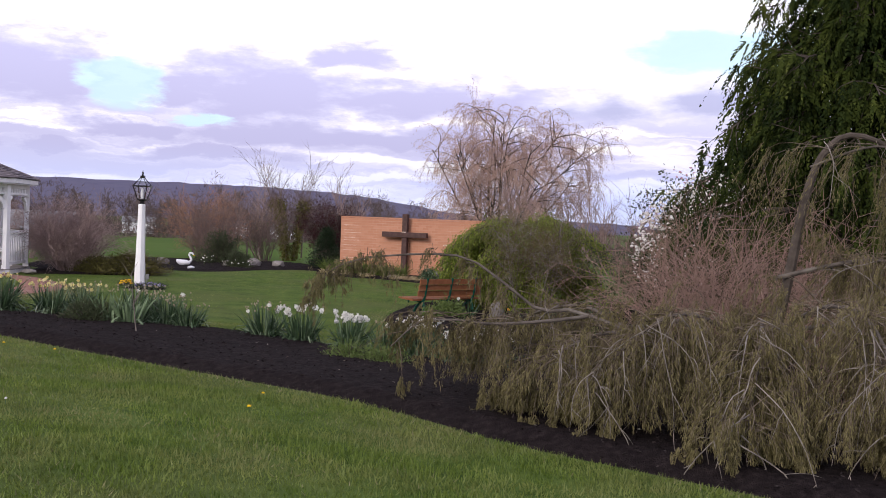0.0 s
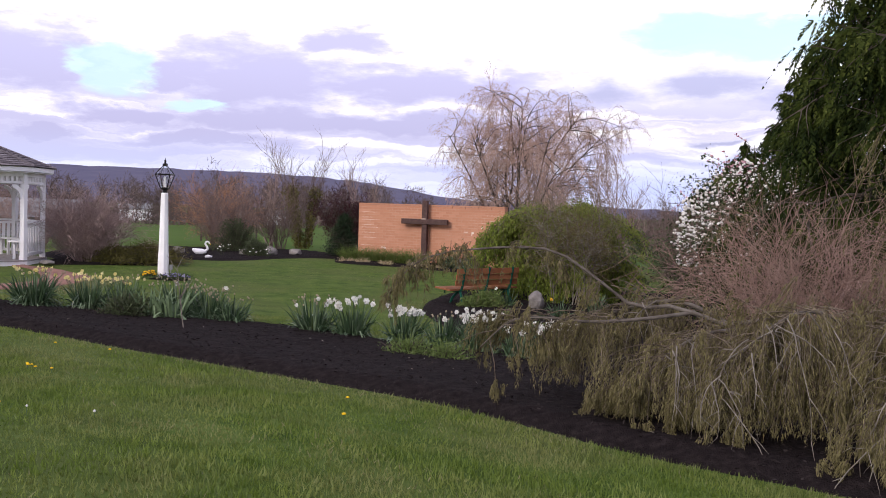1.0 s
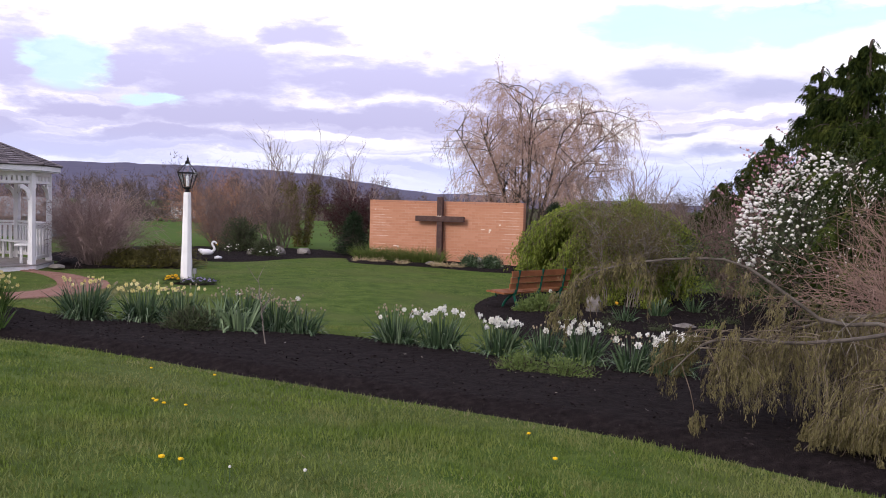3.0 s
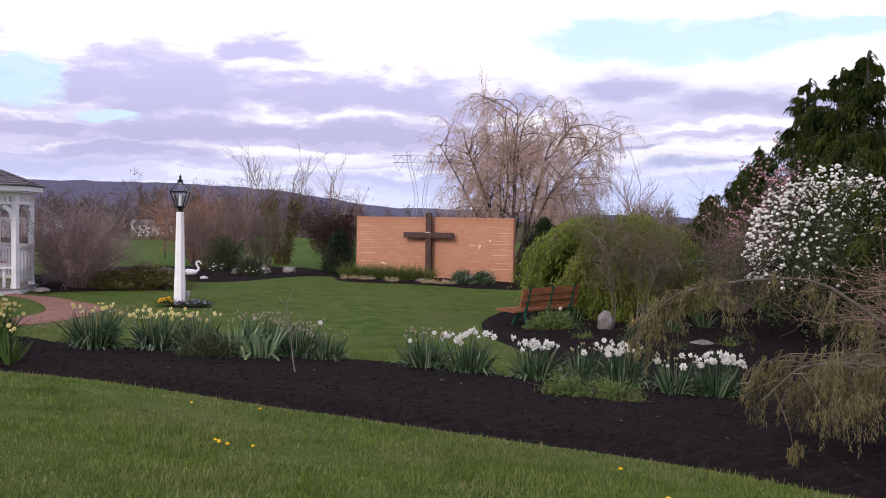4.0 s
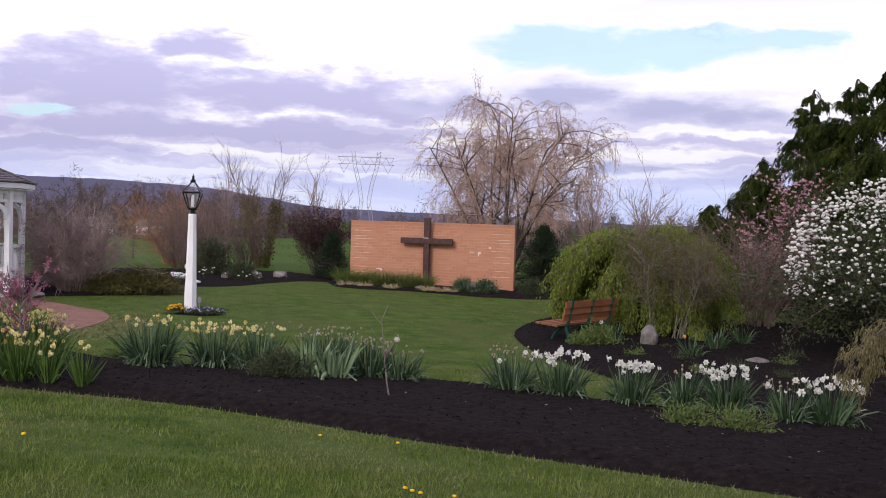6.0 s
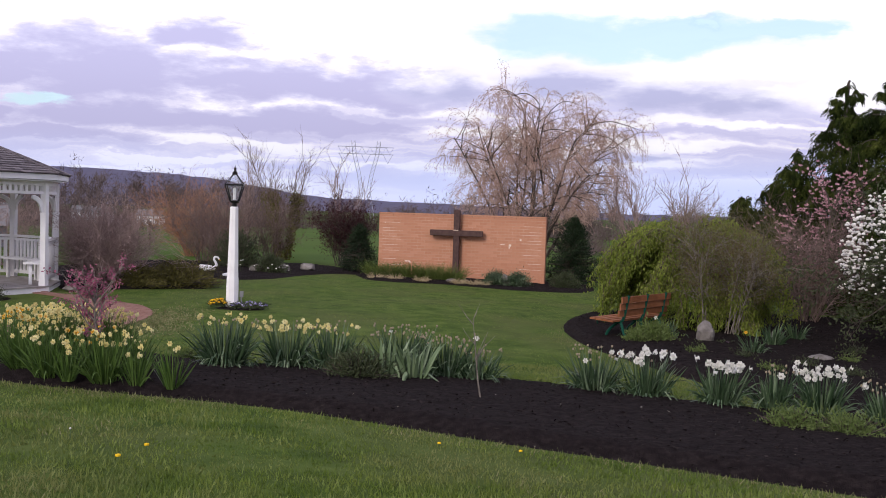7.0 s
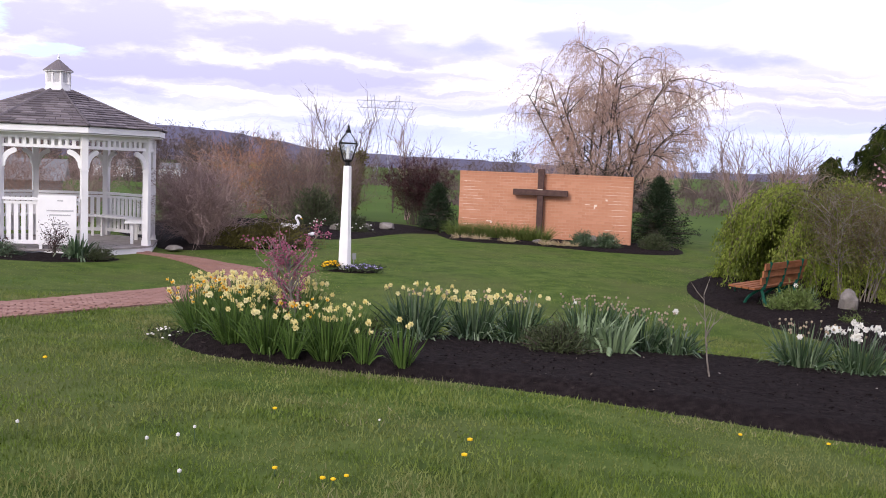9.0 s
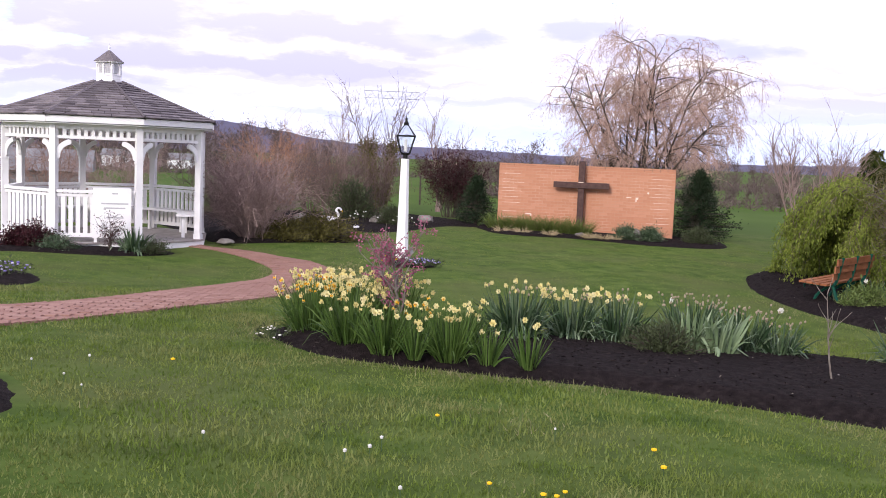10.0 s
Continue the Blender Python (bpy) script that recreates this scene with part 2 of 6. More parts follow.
JUNIPER = mat("bronzed_juniper", [(.055, .052, .016), (.11, .098, .028), (.17, .145, .048)], 2, 0.8, island=0.6)
# the palest stop is a painted highlight, given to single leaves at random
DAFFLEAF = mat("daffodil_leaf", [(.014, .030, .014), (.036, .068, .030), (.085, .135, .066), (.27, .34, .21)], 1.5, 0.36, island=0.75, thin=0.2, sheen=0.4)
MASSLEAF = mat("fresh_daffodil_leaf", [(.028, .058, .012), (.065, .118, .024), (.13, .20, .05)], 1.5, 0.5, island=0.7, thin=0.2, sheen=0.25)
BROADLEAF = mat("pale_green_leaf", [(.075, .115, .028), (.135, .185, .055), (.20, .245, .085)], 2.0, 0.5, island=0.6, thin=0.25)
TULIPLEAF = mat("grey_green_leaf", [(.085, .13, .06), (.16, .225, .115), (.27, .34, .20)], 2.0, 0.45, island=0.7, thin=0.2, sheen=0.3)
SPENT = mat("spent_bloom", [(.18, .135, .085), (.29, .235, .16), (.42, .36, .27)], 5, 0.8, island=0.7)
PETALWHITE = mat("cream_petal", [(.74, .72, .62), (.82, .80, .74), (.85, .84, .80)], 5, 0.6, per_object=0.5, thin=0.3)
PETALYELLOW = mat("yellow_petal", [(.72, .60, .20), (.80, .70, .33), (.84, .77, .48)], 5, 0.6, per_object=0.6, thin=0.3)
TRUMPET = mat("golden_trumpet", [(.75, .38, .03), (.80, .47, .05)], 5, 0.6, per_object=0.6)
REDBUD = mat("redbud_bloom", [(.22, .05, .10), (.36, .11, .18), (.46, .19, .25)], 4, 0.7, island=0.7, thin=0.25)
DRYGRASS = mat("straw", [(.28, .21, .11), (.42, .33, .19), (.52, .43, .27)], 3, 0.8, island=0.7)
PURPLE = mat("violet_bloom", [(.10, .07, .30), (.30, .25, .50), (.70, .67, .76)], 8, 0.7, island=0.9)
ORANGEYELLOW = mat("yellow_bloom", [(.75, .38, .01), (.82, .52, .02)], 8, 0.7, island=0.8)
DANDELION = mat("dandelion", [(.78, .45, .01), (.85, .56, .03)], 8, 0.7)
SEEDHEAD = mat("seedhead", [(.55, .53, .50), (.7, .69, .66)], 8, 0.9)
# the blue-violet of distance haze is mixed into the ridge's own colour
HILL = mat("ridge_haze_tint", [(.085, .080, .13), (.10, .092, .145), (.12, .105, .155)], 0.02, 1.0, detail=8)
WOODS = mat("far_woods", [(.085, .063, .058), (.12, .090, .082), (.165, .128, .115)], 0.4, 1.0, island=0.7)
FARROOF = mat("far_white_wall", [(.6, .6, .62), (.75, .75, .76)], 1.0, 0.8)
FARGREY = mat("far_grey_wall", [(.16, .16, .17), (.24, .24, .25)], 1.0, 0.8)
STEEL = mat("galvanised_steel", [(.30, .30, .36), (.38, .38, .44)], 1.0, 0.6, metal=0.2)


def glass(name):
    """A thin clear pane: lets light straight through, with a faint gloss."""
    m = bpy.data.materials.new(name)
    m.use_nodes = True
    nt = m.node_tree
    N, L = nt.nodes.new, nt.links.new
    clear, gloss, mix = N("ShaderNodeBsdfTransparent"), N("ShaderNodeBsdfGlossy"), N("ShaderNodeMixShader")
    clear.inputs["Color"].default_value = (0.93, 0.95, 0.96, 1)
    gloss.inputs["Roughness"].default_value = 0.05
    mix.inputs[0].default_value = 0.12
    L(clear.outputs[0], mix.inputs[1]); L(gloss.outputs[0], mix.inputs[2])
    L(mix.outputs[0], nt.nodes["Material Output"].inputs["Surface"])
    return m


GLASS = glass("lantern_glass")

# ---- building kit ----


class Geo:
    """Collects vertices and faces, then becomes one mesh."""

    def __init__(self):
        self.v, self.f, self.n = [], [], 0

    def add(self, v, f):
        v, f = np.asarray(v, float).reshape(-1, 3), np.asarray(f, int)
        self.v.append(v)
        self.f.append(f + self.n)
        self.n += len(v)
        return self

    def mesh(self, name, material, smooth=False):
        me = bpy.data.meshes.new(name)
        v = np.concatenate(self.v)
        me.vertices.add(len(v))
        me.vertices.foreach_set("co", v.ravel())
        sizes = np.concatenate([np.full(len(f), f.shape[1]) for f in self.f])
        loops = np.concatenate([f.ravel() for f in self.f])
        me.loops.add(len(loops))
        me.loops.foreach_set("vertex_index", loops)
        me.polygons.add(len(sizes))
        me.polygons.foreach_set("loop_start", np.concatenate([[0], np.cumsum(sizes)[:-1]]))
        me.polygons.foreach_set("use_smooth", np.full(len(sizes), smooth))
        me.update(calc_edges=True)
        me.validate()
        me.materials.append(material)
        return me

    def box(self, c, s, rz=0.0, taper=1.0):
        x, y, z = np.array(s) / 2
        v = np.array([(-x, -y, -z), (x, -y, -z), (x, y, -z), (-x, y, -z), (-x * taper, -y * taper, z), (x * taper, -y * taper, z), (x * taper, y * taper, z), (-x * taper, y * taper, z)])
        a = np.array([[np.cos(rz), np.sin(rz), 0], [-np.sin(rz), np.cos(rz), 0], [0, 0, 1]])
        return self.add(v @ a + np.array(c), [(3, 2, 1, 0), (4, 5, 6, 7), (0, 1, 5, 4), (1, 2, 6, 5), (2, 3, 7, 6), (3, 0, 4, 7)])

    def tubes(self, a, b, ra, rb, n=3):
        a, b = np.asarray(a, float).reshape(-1, 3), np.asarray(b, float).reshape(-1, 3)
        ra, rb = np.broadcast_to(ra, len(a)), np.broadcast_to(rb, len(a))
        d = unit(b - a)
        ref = np.where(np.abs(d[:, 2:]) > 0.9, (1.0, 0, 0), (0, 0, 1.0))
        u = unit(np.cross(d, ref))
        w = np.cross(d, u)
        ang = np.arange(n) * 2 * np.pi / n
        ring = np.cos(ang)[None, :, None] * u[:, None] + np.sin(ang)[None, :, None] * w[:, None]
        v = np.concatenate([a[:, None] + ring * ra[:, None, None], b[:, None] + ring * rb[:, None, None]], 1)
        k = np.arange(n)
        f = np.stack([k, (k + 1) % n, (k + 1) % n + n, k + n], 1)
        f = (f[None] + (np.arange(len(a)) * 2 * n)[:, None, None]).reshape(-1, 4)
        return self.add(v, f)

    def leaves(self, p, d, s, length, width, tip=0.5):
        """One kite-shaped leaf at each point."""
        p, d, s = (np.asarray(q, float).reshape(-1, 3) for q in (p, d, s))
        length, width = (np.broadcast_to(q, len(p))[:, None] for q in (length, width))
        m = p + d * length * tip
        v = np.stack([p, m + s * width / 2, p + d * length, m - s * width / 2], 1)
        return self.add(v, np.arange(len(p) * 4).reshape(-1, 4))

    def blades(self, p, d, s, length, width):
        p, d, s = (np.asarray(q, float).reshape(-1, 3) for q in (p, d, s))
        length, width = (np.broadcast_to(q, len(p))[:, None] for q in (length, width))
        v = np.stack([p - s * width / 2, p + s * width / 2, p + d * length], 1)
        return self.add(v, np.arange(len(p) * 3).reshape(-1, 3))

    def straps(self, p, d, s, length, width, droop, n=4):
        """Long leaves that bend over under their weight."""
        p, d, s = (np.asarray(q, float).reshape(-1, 3) for q in (p, d, s))
        length, width, droop = (np.broadcast_to(q, len(p))[:, None] for q in (length, width, droop))
        rows, q, way = [], p.copy(), d.copy()
        for k in range(n + 1):
            w = width * (0.75, 1.0, 0.95, 0.7, 0.08)[min(4, round(4 * k / n))] / 2
            rows += [q - s * w, q + s * w]
            way = unit(way + np.array([0, 0, -1.0]) * droop * (k + 1) / n)
            q = q + way * length / n
        v = np.stack(rows, 1)
        k = np.arange(n) * 2
        f = np.stack([k, k + 1, k + 3, k + 2], 1)
        f = (f[None] + (np.arange(len(p)) * 2 * (n + 1))[:, None, None]).reshape(-1, 4)
        return self.add(v, f)

    def blobs(self, p, r, squash=1.0):
        """Small rounded heads (octahedra with a waist)."""
        p = np.asarray(p, float).reshape(-1, 3)
        r = np.broadcast_to(r, len(p))
        ang = np.arange(6) * np.pi / 3
        base = [(0, 0, 1)] + [(0.85 * np.cos(a), 0.85 * np.sin(a), 0.45) for a in ang] + [(0.8 * np.cos(a + .5), 0.8 * np.sin(a + .5), -0.45) for a in ang] + [(0, 0, -0.8)]
        v = p[:, None] + np.array(base)[None] * r[:, None, None] * np.array([1, 1, squash])
        t = [(0, 1 + k, 1 + (k + 1) % 6) for k in range(6)] + [(1 + k, 7 + k, 1 + (k + 1) % 6) for k in range(6)]
        t += [(1 + (k + 1) % 6, 7 + k, 7 + (k + 1) % 6) for k in range(6)] + [(13, 7 + (k + 1) % 6, 7 + k) for k in range(6)]
        f = (np.array(t)[None] + (np.arange(len(p)) * 14)[:, None, None]).reshape(-1, 3)
        return self.add(v, f)


def unit(v):
    return v / np.maximum(np.linalg.norm(v, axis=-1, keepdims=True), 1e-9)


def sphere_dirs(rng, n, low=-1.0):
    z = rng.uniform(low, 1, n)
    a = rng.uniform(0, 2 * np.pi, n)
    r = np.sqrt(1 - z * z)
    return np.stack([r * np.cos(a), r * np.sin(a), z], 1)


def side_of(rng, d):
    return unit(np.cross(d, sphere_dirs(rng, len(d))))


def thing(name, x, y, z, label, category, group="", kind="", rz=0.0):
    ob = new(name)
    ob.matrix_world = pose(x, y, z, 0, 0, rz)
    return tagged(ob, label, category, group, kind)


FINE = ("twigs", "stems", "hanging_shoots", "branches", "needles", "leaves", "foliage", "buds", "bare_switches", "flower_stems", "shoots", "blossoms", "flower_clusters", "blades", "blooms")


def part(name, geo, material, parent, label="", smooth=False):
    """Links what geo holds as one mesh under a thing or under a part; its points are in the thing's own space."""
    ob = new(name, geo.mesh(name, material, smooth) if isinstance(geo, Geo) else geo)
    ob.parent = parent
    return tagged(ob, label, kind="stuff" if name in FINE else "")


def piece(name, mesh, parent, m):
    ob = new(name, mesh)
    ob.parent = parent
    ob.matrix_basis = m
    return ob


def curve(points, n):
    """A smooth line through the points."""
    p = np.array(points, float)
    t = np.linspace(0, len(p) - 1, n)
    i = np.clip(t.astype(int), 0, len(p) - 2)
    u = (t - i)[:, None]
    p0, p1, p2, p3 = p[np.clip(i - 1, 0, None)], p[i], p[i + 1], p[np.clip(i + 2, None, len(p) - 1)]
    return 0.5 * (2 * p1 + (p2 - p0) * u + (2 * p0 - 5 * p1 + 4 * p2 - p3) * u ** 2 + (3 * p1 - p0 - 3 * p2 + p3) * u ** 3)


def grow(rng, p, d, length, radius, levels):
    """Branches, level by level. Each level: nseg, wander, droop, and for its children kids, ratio, thin, spread, start. Returns the segments of each level and the joints of the last one."""
    p, d = np.asarray(p, float).reshape(-1, 3), unit(np.asarray(d, float).reshape(-1, 3))
    length, radius = np.broadcast_to(length, len(p)).astype(float), np.broadcast_to(radius, len(p)).astype(float)
    made = []
    for n, lv in enumerate(levels):
        k = lv["nseg"]
        joints, ways, seg = [], [], []
        q, way = p.copy(), d.copy()
        for s in range(k):
            way = unit(way + rng.normal(0, lv["wander"], way.shape) + np.array([0, 0, -lv["droop"]]) * (s + 1) / k)
            nxt = q + way * (length / k)[:, None]
            f0, f1 = 1 - 0.75 * s / k, 1 - 0.75 * (s + 1) / k
            seg.append((q, nxt, radius * f0, radius * f1))
            q = nxt
            joints.append(q), ways.append(way)
        made.append([np.concatenate(x) for x in zip(*seg)])
        joints, ways = np.stack(joints, 1), np.stack(ways, 1)
        if n + 1 < len(levels):
            kids = lv["kids"]
            who = np.repeat(np.arange(len(p)), kids)
            at = rng.integers(min(k - 1, int(lv.get("start", 0.2) * k)), k, len(who))
            base, along = joints[who, at], ways[who, at]
            out = sphere_dirs(rng, len(who))
            out = unit(out - along * (out * along).sum(1, keepdims=True))
            d = unit(along * (1 - lv["spread"]) + out * lv["spread"] + np.array([0, 0, lv.get("rise", 0.0)]))
            back = rng.uniform(0, 1, (len(who), 1))
            p = base - along * (length / k)[who][:, None] * back
            length = (length[who] * lv["ratio"]) * rng.uniform(0.6, 1.2, len(who))
            radius = np.maximum(radius[who] * lv["thin"], lv.get("least", 0.002))
    return made, joints.reshape(-1, 3), ways.reshape(-1, 3)


def branch_geo(made, sides=(6, 4, 3, 3, 3)):
    g = Geo()
    for s, n in zip(made, sides):
        g.tubes(*s, n)
    return g


def inside(poly, x, y):
    x, y = np.asarray(x), np.asarray(y)
    hit = np.zeros(x.shape, bool)
    for (x0, y0), (x1, y1) in zip(poly, np.roll(poly, -1, 0)):
        cross = (y0 > y) != (y1 > y)
        with np.errstate(divide="ignore", invalid="ignore"):
            hit ^= cross & (x < (x1 - x0) * (y - y0) / (y1 - y0) + x0)
    return hit


def nearest(poly, x, y):
    """The distance to a closed outline and the nearest place on it."""
    p = np.stack([x, y], -1)
    best, place = np.full(len(p), 1e9), p.copy()
    for a, b in zip(poly, np.roll(poly, -1, 0)):
        ab = b - a
        t = np.clip(((p - a) @ ab) / max(ab @ ab, 1e-9), 0, 1)
        q = a + t[:, None] * ab
        dist = np.linalg.norm(p - q, axis=1)
        closer = dist < best
        best[closer], place[closer] = dist[closer], q[closer]
    return best, place


def height(x, y):
    """The lie of the land: a near slope that meets the flat garden, and fields that fall away behind it."""
    x, y = np.asarray(x, float), np.asarray(y, float)
    far = 0.32 + 0.010 * (np.minimum(y, 34) - 23) - 0.022 * np.clip(x + 7, 0, 25) - 0.018 * np.clip(y - 34, 0, 250)
    near = 0.9626 - 0.05475 * np.clip(x, -14, 8) - 0.05928 * np.maximum(y, 4)
    d = near - far
    mound = 0.10 * np.exp(-((x + 13.6) ** 2 + (y - 25.0) ** 2) / 11.0)
    return far + (d + np.sqrt(d * d + 0.0064)) / 2 + mound


def on(x, y):
    return float(height(x, y))

# ---- ground, beds and path ----
BED_FRONT = curve([(-9.45, 14.6), (-9.35, 13.9), (-8.9, 13.2), (-8.27, 12.93), (-7.5, 12.72), (-6.5, 12.5), (-5.4, 12.0), (-4.4, 11.5), (-3.4, 11.05), (-2.3, 10.4), (-1.2, 9.7), (-0.3, 8.9), (0.5, 8.1), (1.3, 7.55), (2.0, 7.05), (3.2, 6.3), (5.5, 5.2), (9, 5), (12, 9), (11, 16), (8, 22), (6.5, 25), (3, 25.5), (0.5, 25.3), (-0.8, 24.6), (-1.6, 22.8), (-1.9, 21.2), (-1.85, 19.6), (-1.5, 18.1), (-1.15, 16.95), (-0.85, 16.0), (-0.45, 15.2), (0.0, 14.7), (0.5, 14.5), (0.45, 14.35), (-0.2, 14.32), (-0.75, 14.32), (-1.35, 14.5), (-2.2, 14.9), (-3.1, 15.3), (-4.0, 15.6), (-5.2, 15.8), (-6.4, 15.8), (-7.2, 15.5), (-8.1, 16.1), (-9.0, 15.8), (-9.45, 14.6)], 400)[:-1]
BED_BACK = curve([(-12.4, 27.4), (-11.9, 25.6), (-11.4, 25.0), (-10.8, 25.3), (-9.7, 26.2), (-8.85, 26.6), (-9.2, 27.4), (-10.2, 28.8), (-10.0, 29.5), (-9.2, 29.5), (-8.4, 29.3), (-7.6, 29.8), (-7.0, 31.0), (-6.2, 32.4), (-5.4, 32.6), (-5.5, 34.5), (-7, 36.5), (-10, 37), (-13, 35), (-14, 31), (-13.2, 28.4), (-12.4, 27.4)], 240)[:-1]
BED_WALL = curve([(-5.6, 32.4), (-5.3, 30.9), (-4.6, 30.5), (-3.4, 30.6), (-2.4, 30.2), (-1.4, 29.6), (-0.4, 29.4), (0.4, 29.6), (1.0, 30.6), (1.3, 32.4), (0.4, 33.2), (-2.5, 33.6), (-5, 34), (-5.6, 32.4)], 160)[:-1]
BED_GAZEBO = curve([(-16.4, 23.2), (-15.2, 22.0), (-14.2, 21.75), (-13.2, 21.95), (-12.4, 22.4), (-11.9, 23.0), (-12.2, 23.6), (-13.2, 23.6), (-14.6, 23.6), (-16, 24.4), (-16.4, 23.2)], 100)[:-1]
BED_VIOLET = curve([(-14.6, 18.9), (-13.6, 18.8), (-12.9, 18.45), (-12.5, 17.7), (-12.5, 16.9), (-13.2, 16.3), (-14.4, 16.6), (-14.9, 17.8), (-14.6, 18.9)], 80)[:-1]
BED_SIDE = curve([(-11.8, 12.0), (-10.9, 11.6), (-10.5, 11.0), (-10.35, 10.4), (-10.6, 9.9), (-11.6, 9.7), (-12.4, 10.8), (-11.8, 12.0)], 60)[:-1]
BED_LAMP = curve([(-8.35, 23.25), (-8.2, 22.75), (-7.7, 22.6), (-7.25, 22.8), (-7.2, 23.3), (-7.7, 23.55), (-8.35, 23.25)], 50)[:-1]
PATH_AREA = curve([(-13.4, 10.6), (-12.2, 12.1), (-11.53, 13.45), (-10.9, 14.65), (-10.3, 16.1), (-9.77, 17.6), (-9.35, 19.5), (-9.1, 21.5), (-9.45, 22.75), (-10.1, 23.35), (-10.8, 23.95), (-11.6, 24.35), (-11.95, 25.0), (-12.5, 24.45), (-11.9, 24.2), (-11.25, 23.7), (-10.55, 22.75), (-10.1, 21.7), (-10.1, 20.7), (-10.55, 19.2), (-11.3, 16.3), (-12.0, 14.75), (-13.4, 12.9), (-14.6, 11.6), (-13.4, 10.6)], 260)[:-1]
BEDS = [BED_FRONT, BED_BACK, BED_WALL, BED_GAZEBO, BED_VIOLET, BED_SIDE, BED_LAMP]


def ground_sheet():
    xs = np.unique(np.concatenate([np.linspace(-16, 10, 81), -16 - np.geomspace(0.3, 2400, 50), 10 + np.geomspace(0.3, 2400, 50)]))
    ys = np.unique(np.concatenate([np.linspace(0, 36, 111), -np.geomspace(0.3, 600, 25), 36 + np.geomspace(0.3, 3000, 60)]))
    x, y = np.meshgrid(xs, ys)
    z = height(x, y)
    z = z + 0.02 * np.sin(x * 0.9 + 1.3) * np.sin(y * 0.7)
    g = Geo()
    n = len(xs)
    k = (np.arange(len(ys) - 1)[:, None] * n + np.arange(n - 1)[None]).ravel()
    g.add(np.stack([x, y, z], -1).reshape(-1, 3), np.stack([k, k + 1, k + n + 1, k + n], 1))
    me = g.mesh("ground", LAWN, True)
    me.materials.append(FIELD)
    mid = y.ravel()[k]
    me.polygons.foreach_set("material_index", (mid > 37).astype(int))
    return tagged(new("ground", me), "mown green lawn running out into open fields", "ground", kind="structure")


ground_sheet()


def bed_sheet(name, poly, label, material=MULCH, res=0.12, lift=0.06, rough=0.03, kind="structure", category="bed"):
    lo, hi = poly.min(0) - res, poly.max(0) + res
    xs, ys = np.arange(lo[0], hi[0] + res, res), np.arange(lo[1], hi[1] + res, res)
    x, y = (a.ravel() for a in np.meshgrid(xs, ys))
    isin = inside(poly, x, y)
    n = len(xs)
    k = (np.arange(len(ys) - 1)[:, None] * n + np.arange(n - 1)[None]).ravel()
    quads = np.stack([k, k + 1, k + n + 1, k + n], 1)
    quads = quads[isin[quads].any(1)]
    used = np.unique(quads)
    back = np.zeros(len(x), int)
    back[used] = np.arange(len(used))
    x, y, isin = x[used].copy(), y[used].copy(), isin[used]
    dist, place = nearest(poly, x, y)
    x[~isin], y[~isin] = place[~isin].T
    dist[~isin] = 0
    edge = np.clip(dist / 0.35, 0, 1)
    edge = edge * edge * (3 - 2 * edge)
    rng = np.random.default_rng(7)
    z = height(x, y) + 0.02 * np.sin(x * 0.9 + 1.3) * np.sin(y * 0.7) - 0.012 * (1 - edge) + lift * edge + edge * rng.uniform(-rough, rough, len(x)) * 0.5
    return tagged(new(name, Geo().add(np.stack([x, y, z], 1), back[quads]).mesh(name, material, True)), label, category, kind=kind)


bed_sheet("mulch_bed_front", BED_FRONT, "dark brown shredded bark mulch bed", res=0.10, lift=0.11, rough=0.02)
bed_sheet("mulch_bed_back", BED_BACK, "dark mulch bed behind the lawn", res=0.2)
bed_sheet("mulch_bed_wall", BED_WALL, "dark mulch bed before the brick wall", res=0.2)
bed_sheet("mulch_bed_gazebo", BED_GAZEBO, "dark mulch bed beside the gazebo", res=0.15)
bed_sheet("mulch_bed_violets", BED_VIOLET, "small mulch bed planted with violets", res=0.15)
bed_sheet("mulch_bed_side", BED_SIDE, "dark mulch bed in the lawn", res=0.12)
bed_sheet("mulch_bed_lamp", BED_LAMP, "small round planting bed at the lamp post", res=0.1, lift=0.03)
bed_sheet("path", PATH_AREA, "sandy joints under a curved brick path", SANDJOINT, res=0.12, lift=0.02, rough=0.0, category="path")


def land(x, y):
    return height(x, y) + 0.02 * np.sin(np.asarray(x) * 0.9 + 1.3) * np.sin(np.asarray(y) * 0.7)


def scatter(rng, lo, hi, n, keep_in=None, keep_out=()):
    x, y = rng.uniform(lo[0], hi[0], n), rng.uniform(lo[1], hi[1], n)
    ok = np.ones(n, bool)
    if keep_in is not None:
        ok &= inside(keep_in, x, y)
    for poly in keep_out:
        a, b = poly.min(0), poly.max(0)
        near = ok & (x > a[0]) & (x < b[0]) & (y > a[1]) & (y < b[1])
        ok[near] &= ~inside(poly, x[near], y[near])
    return x[ok], y[ok]


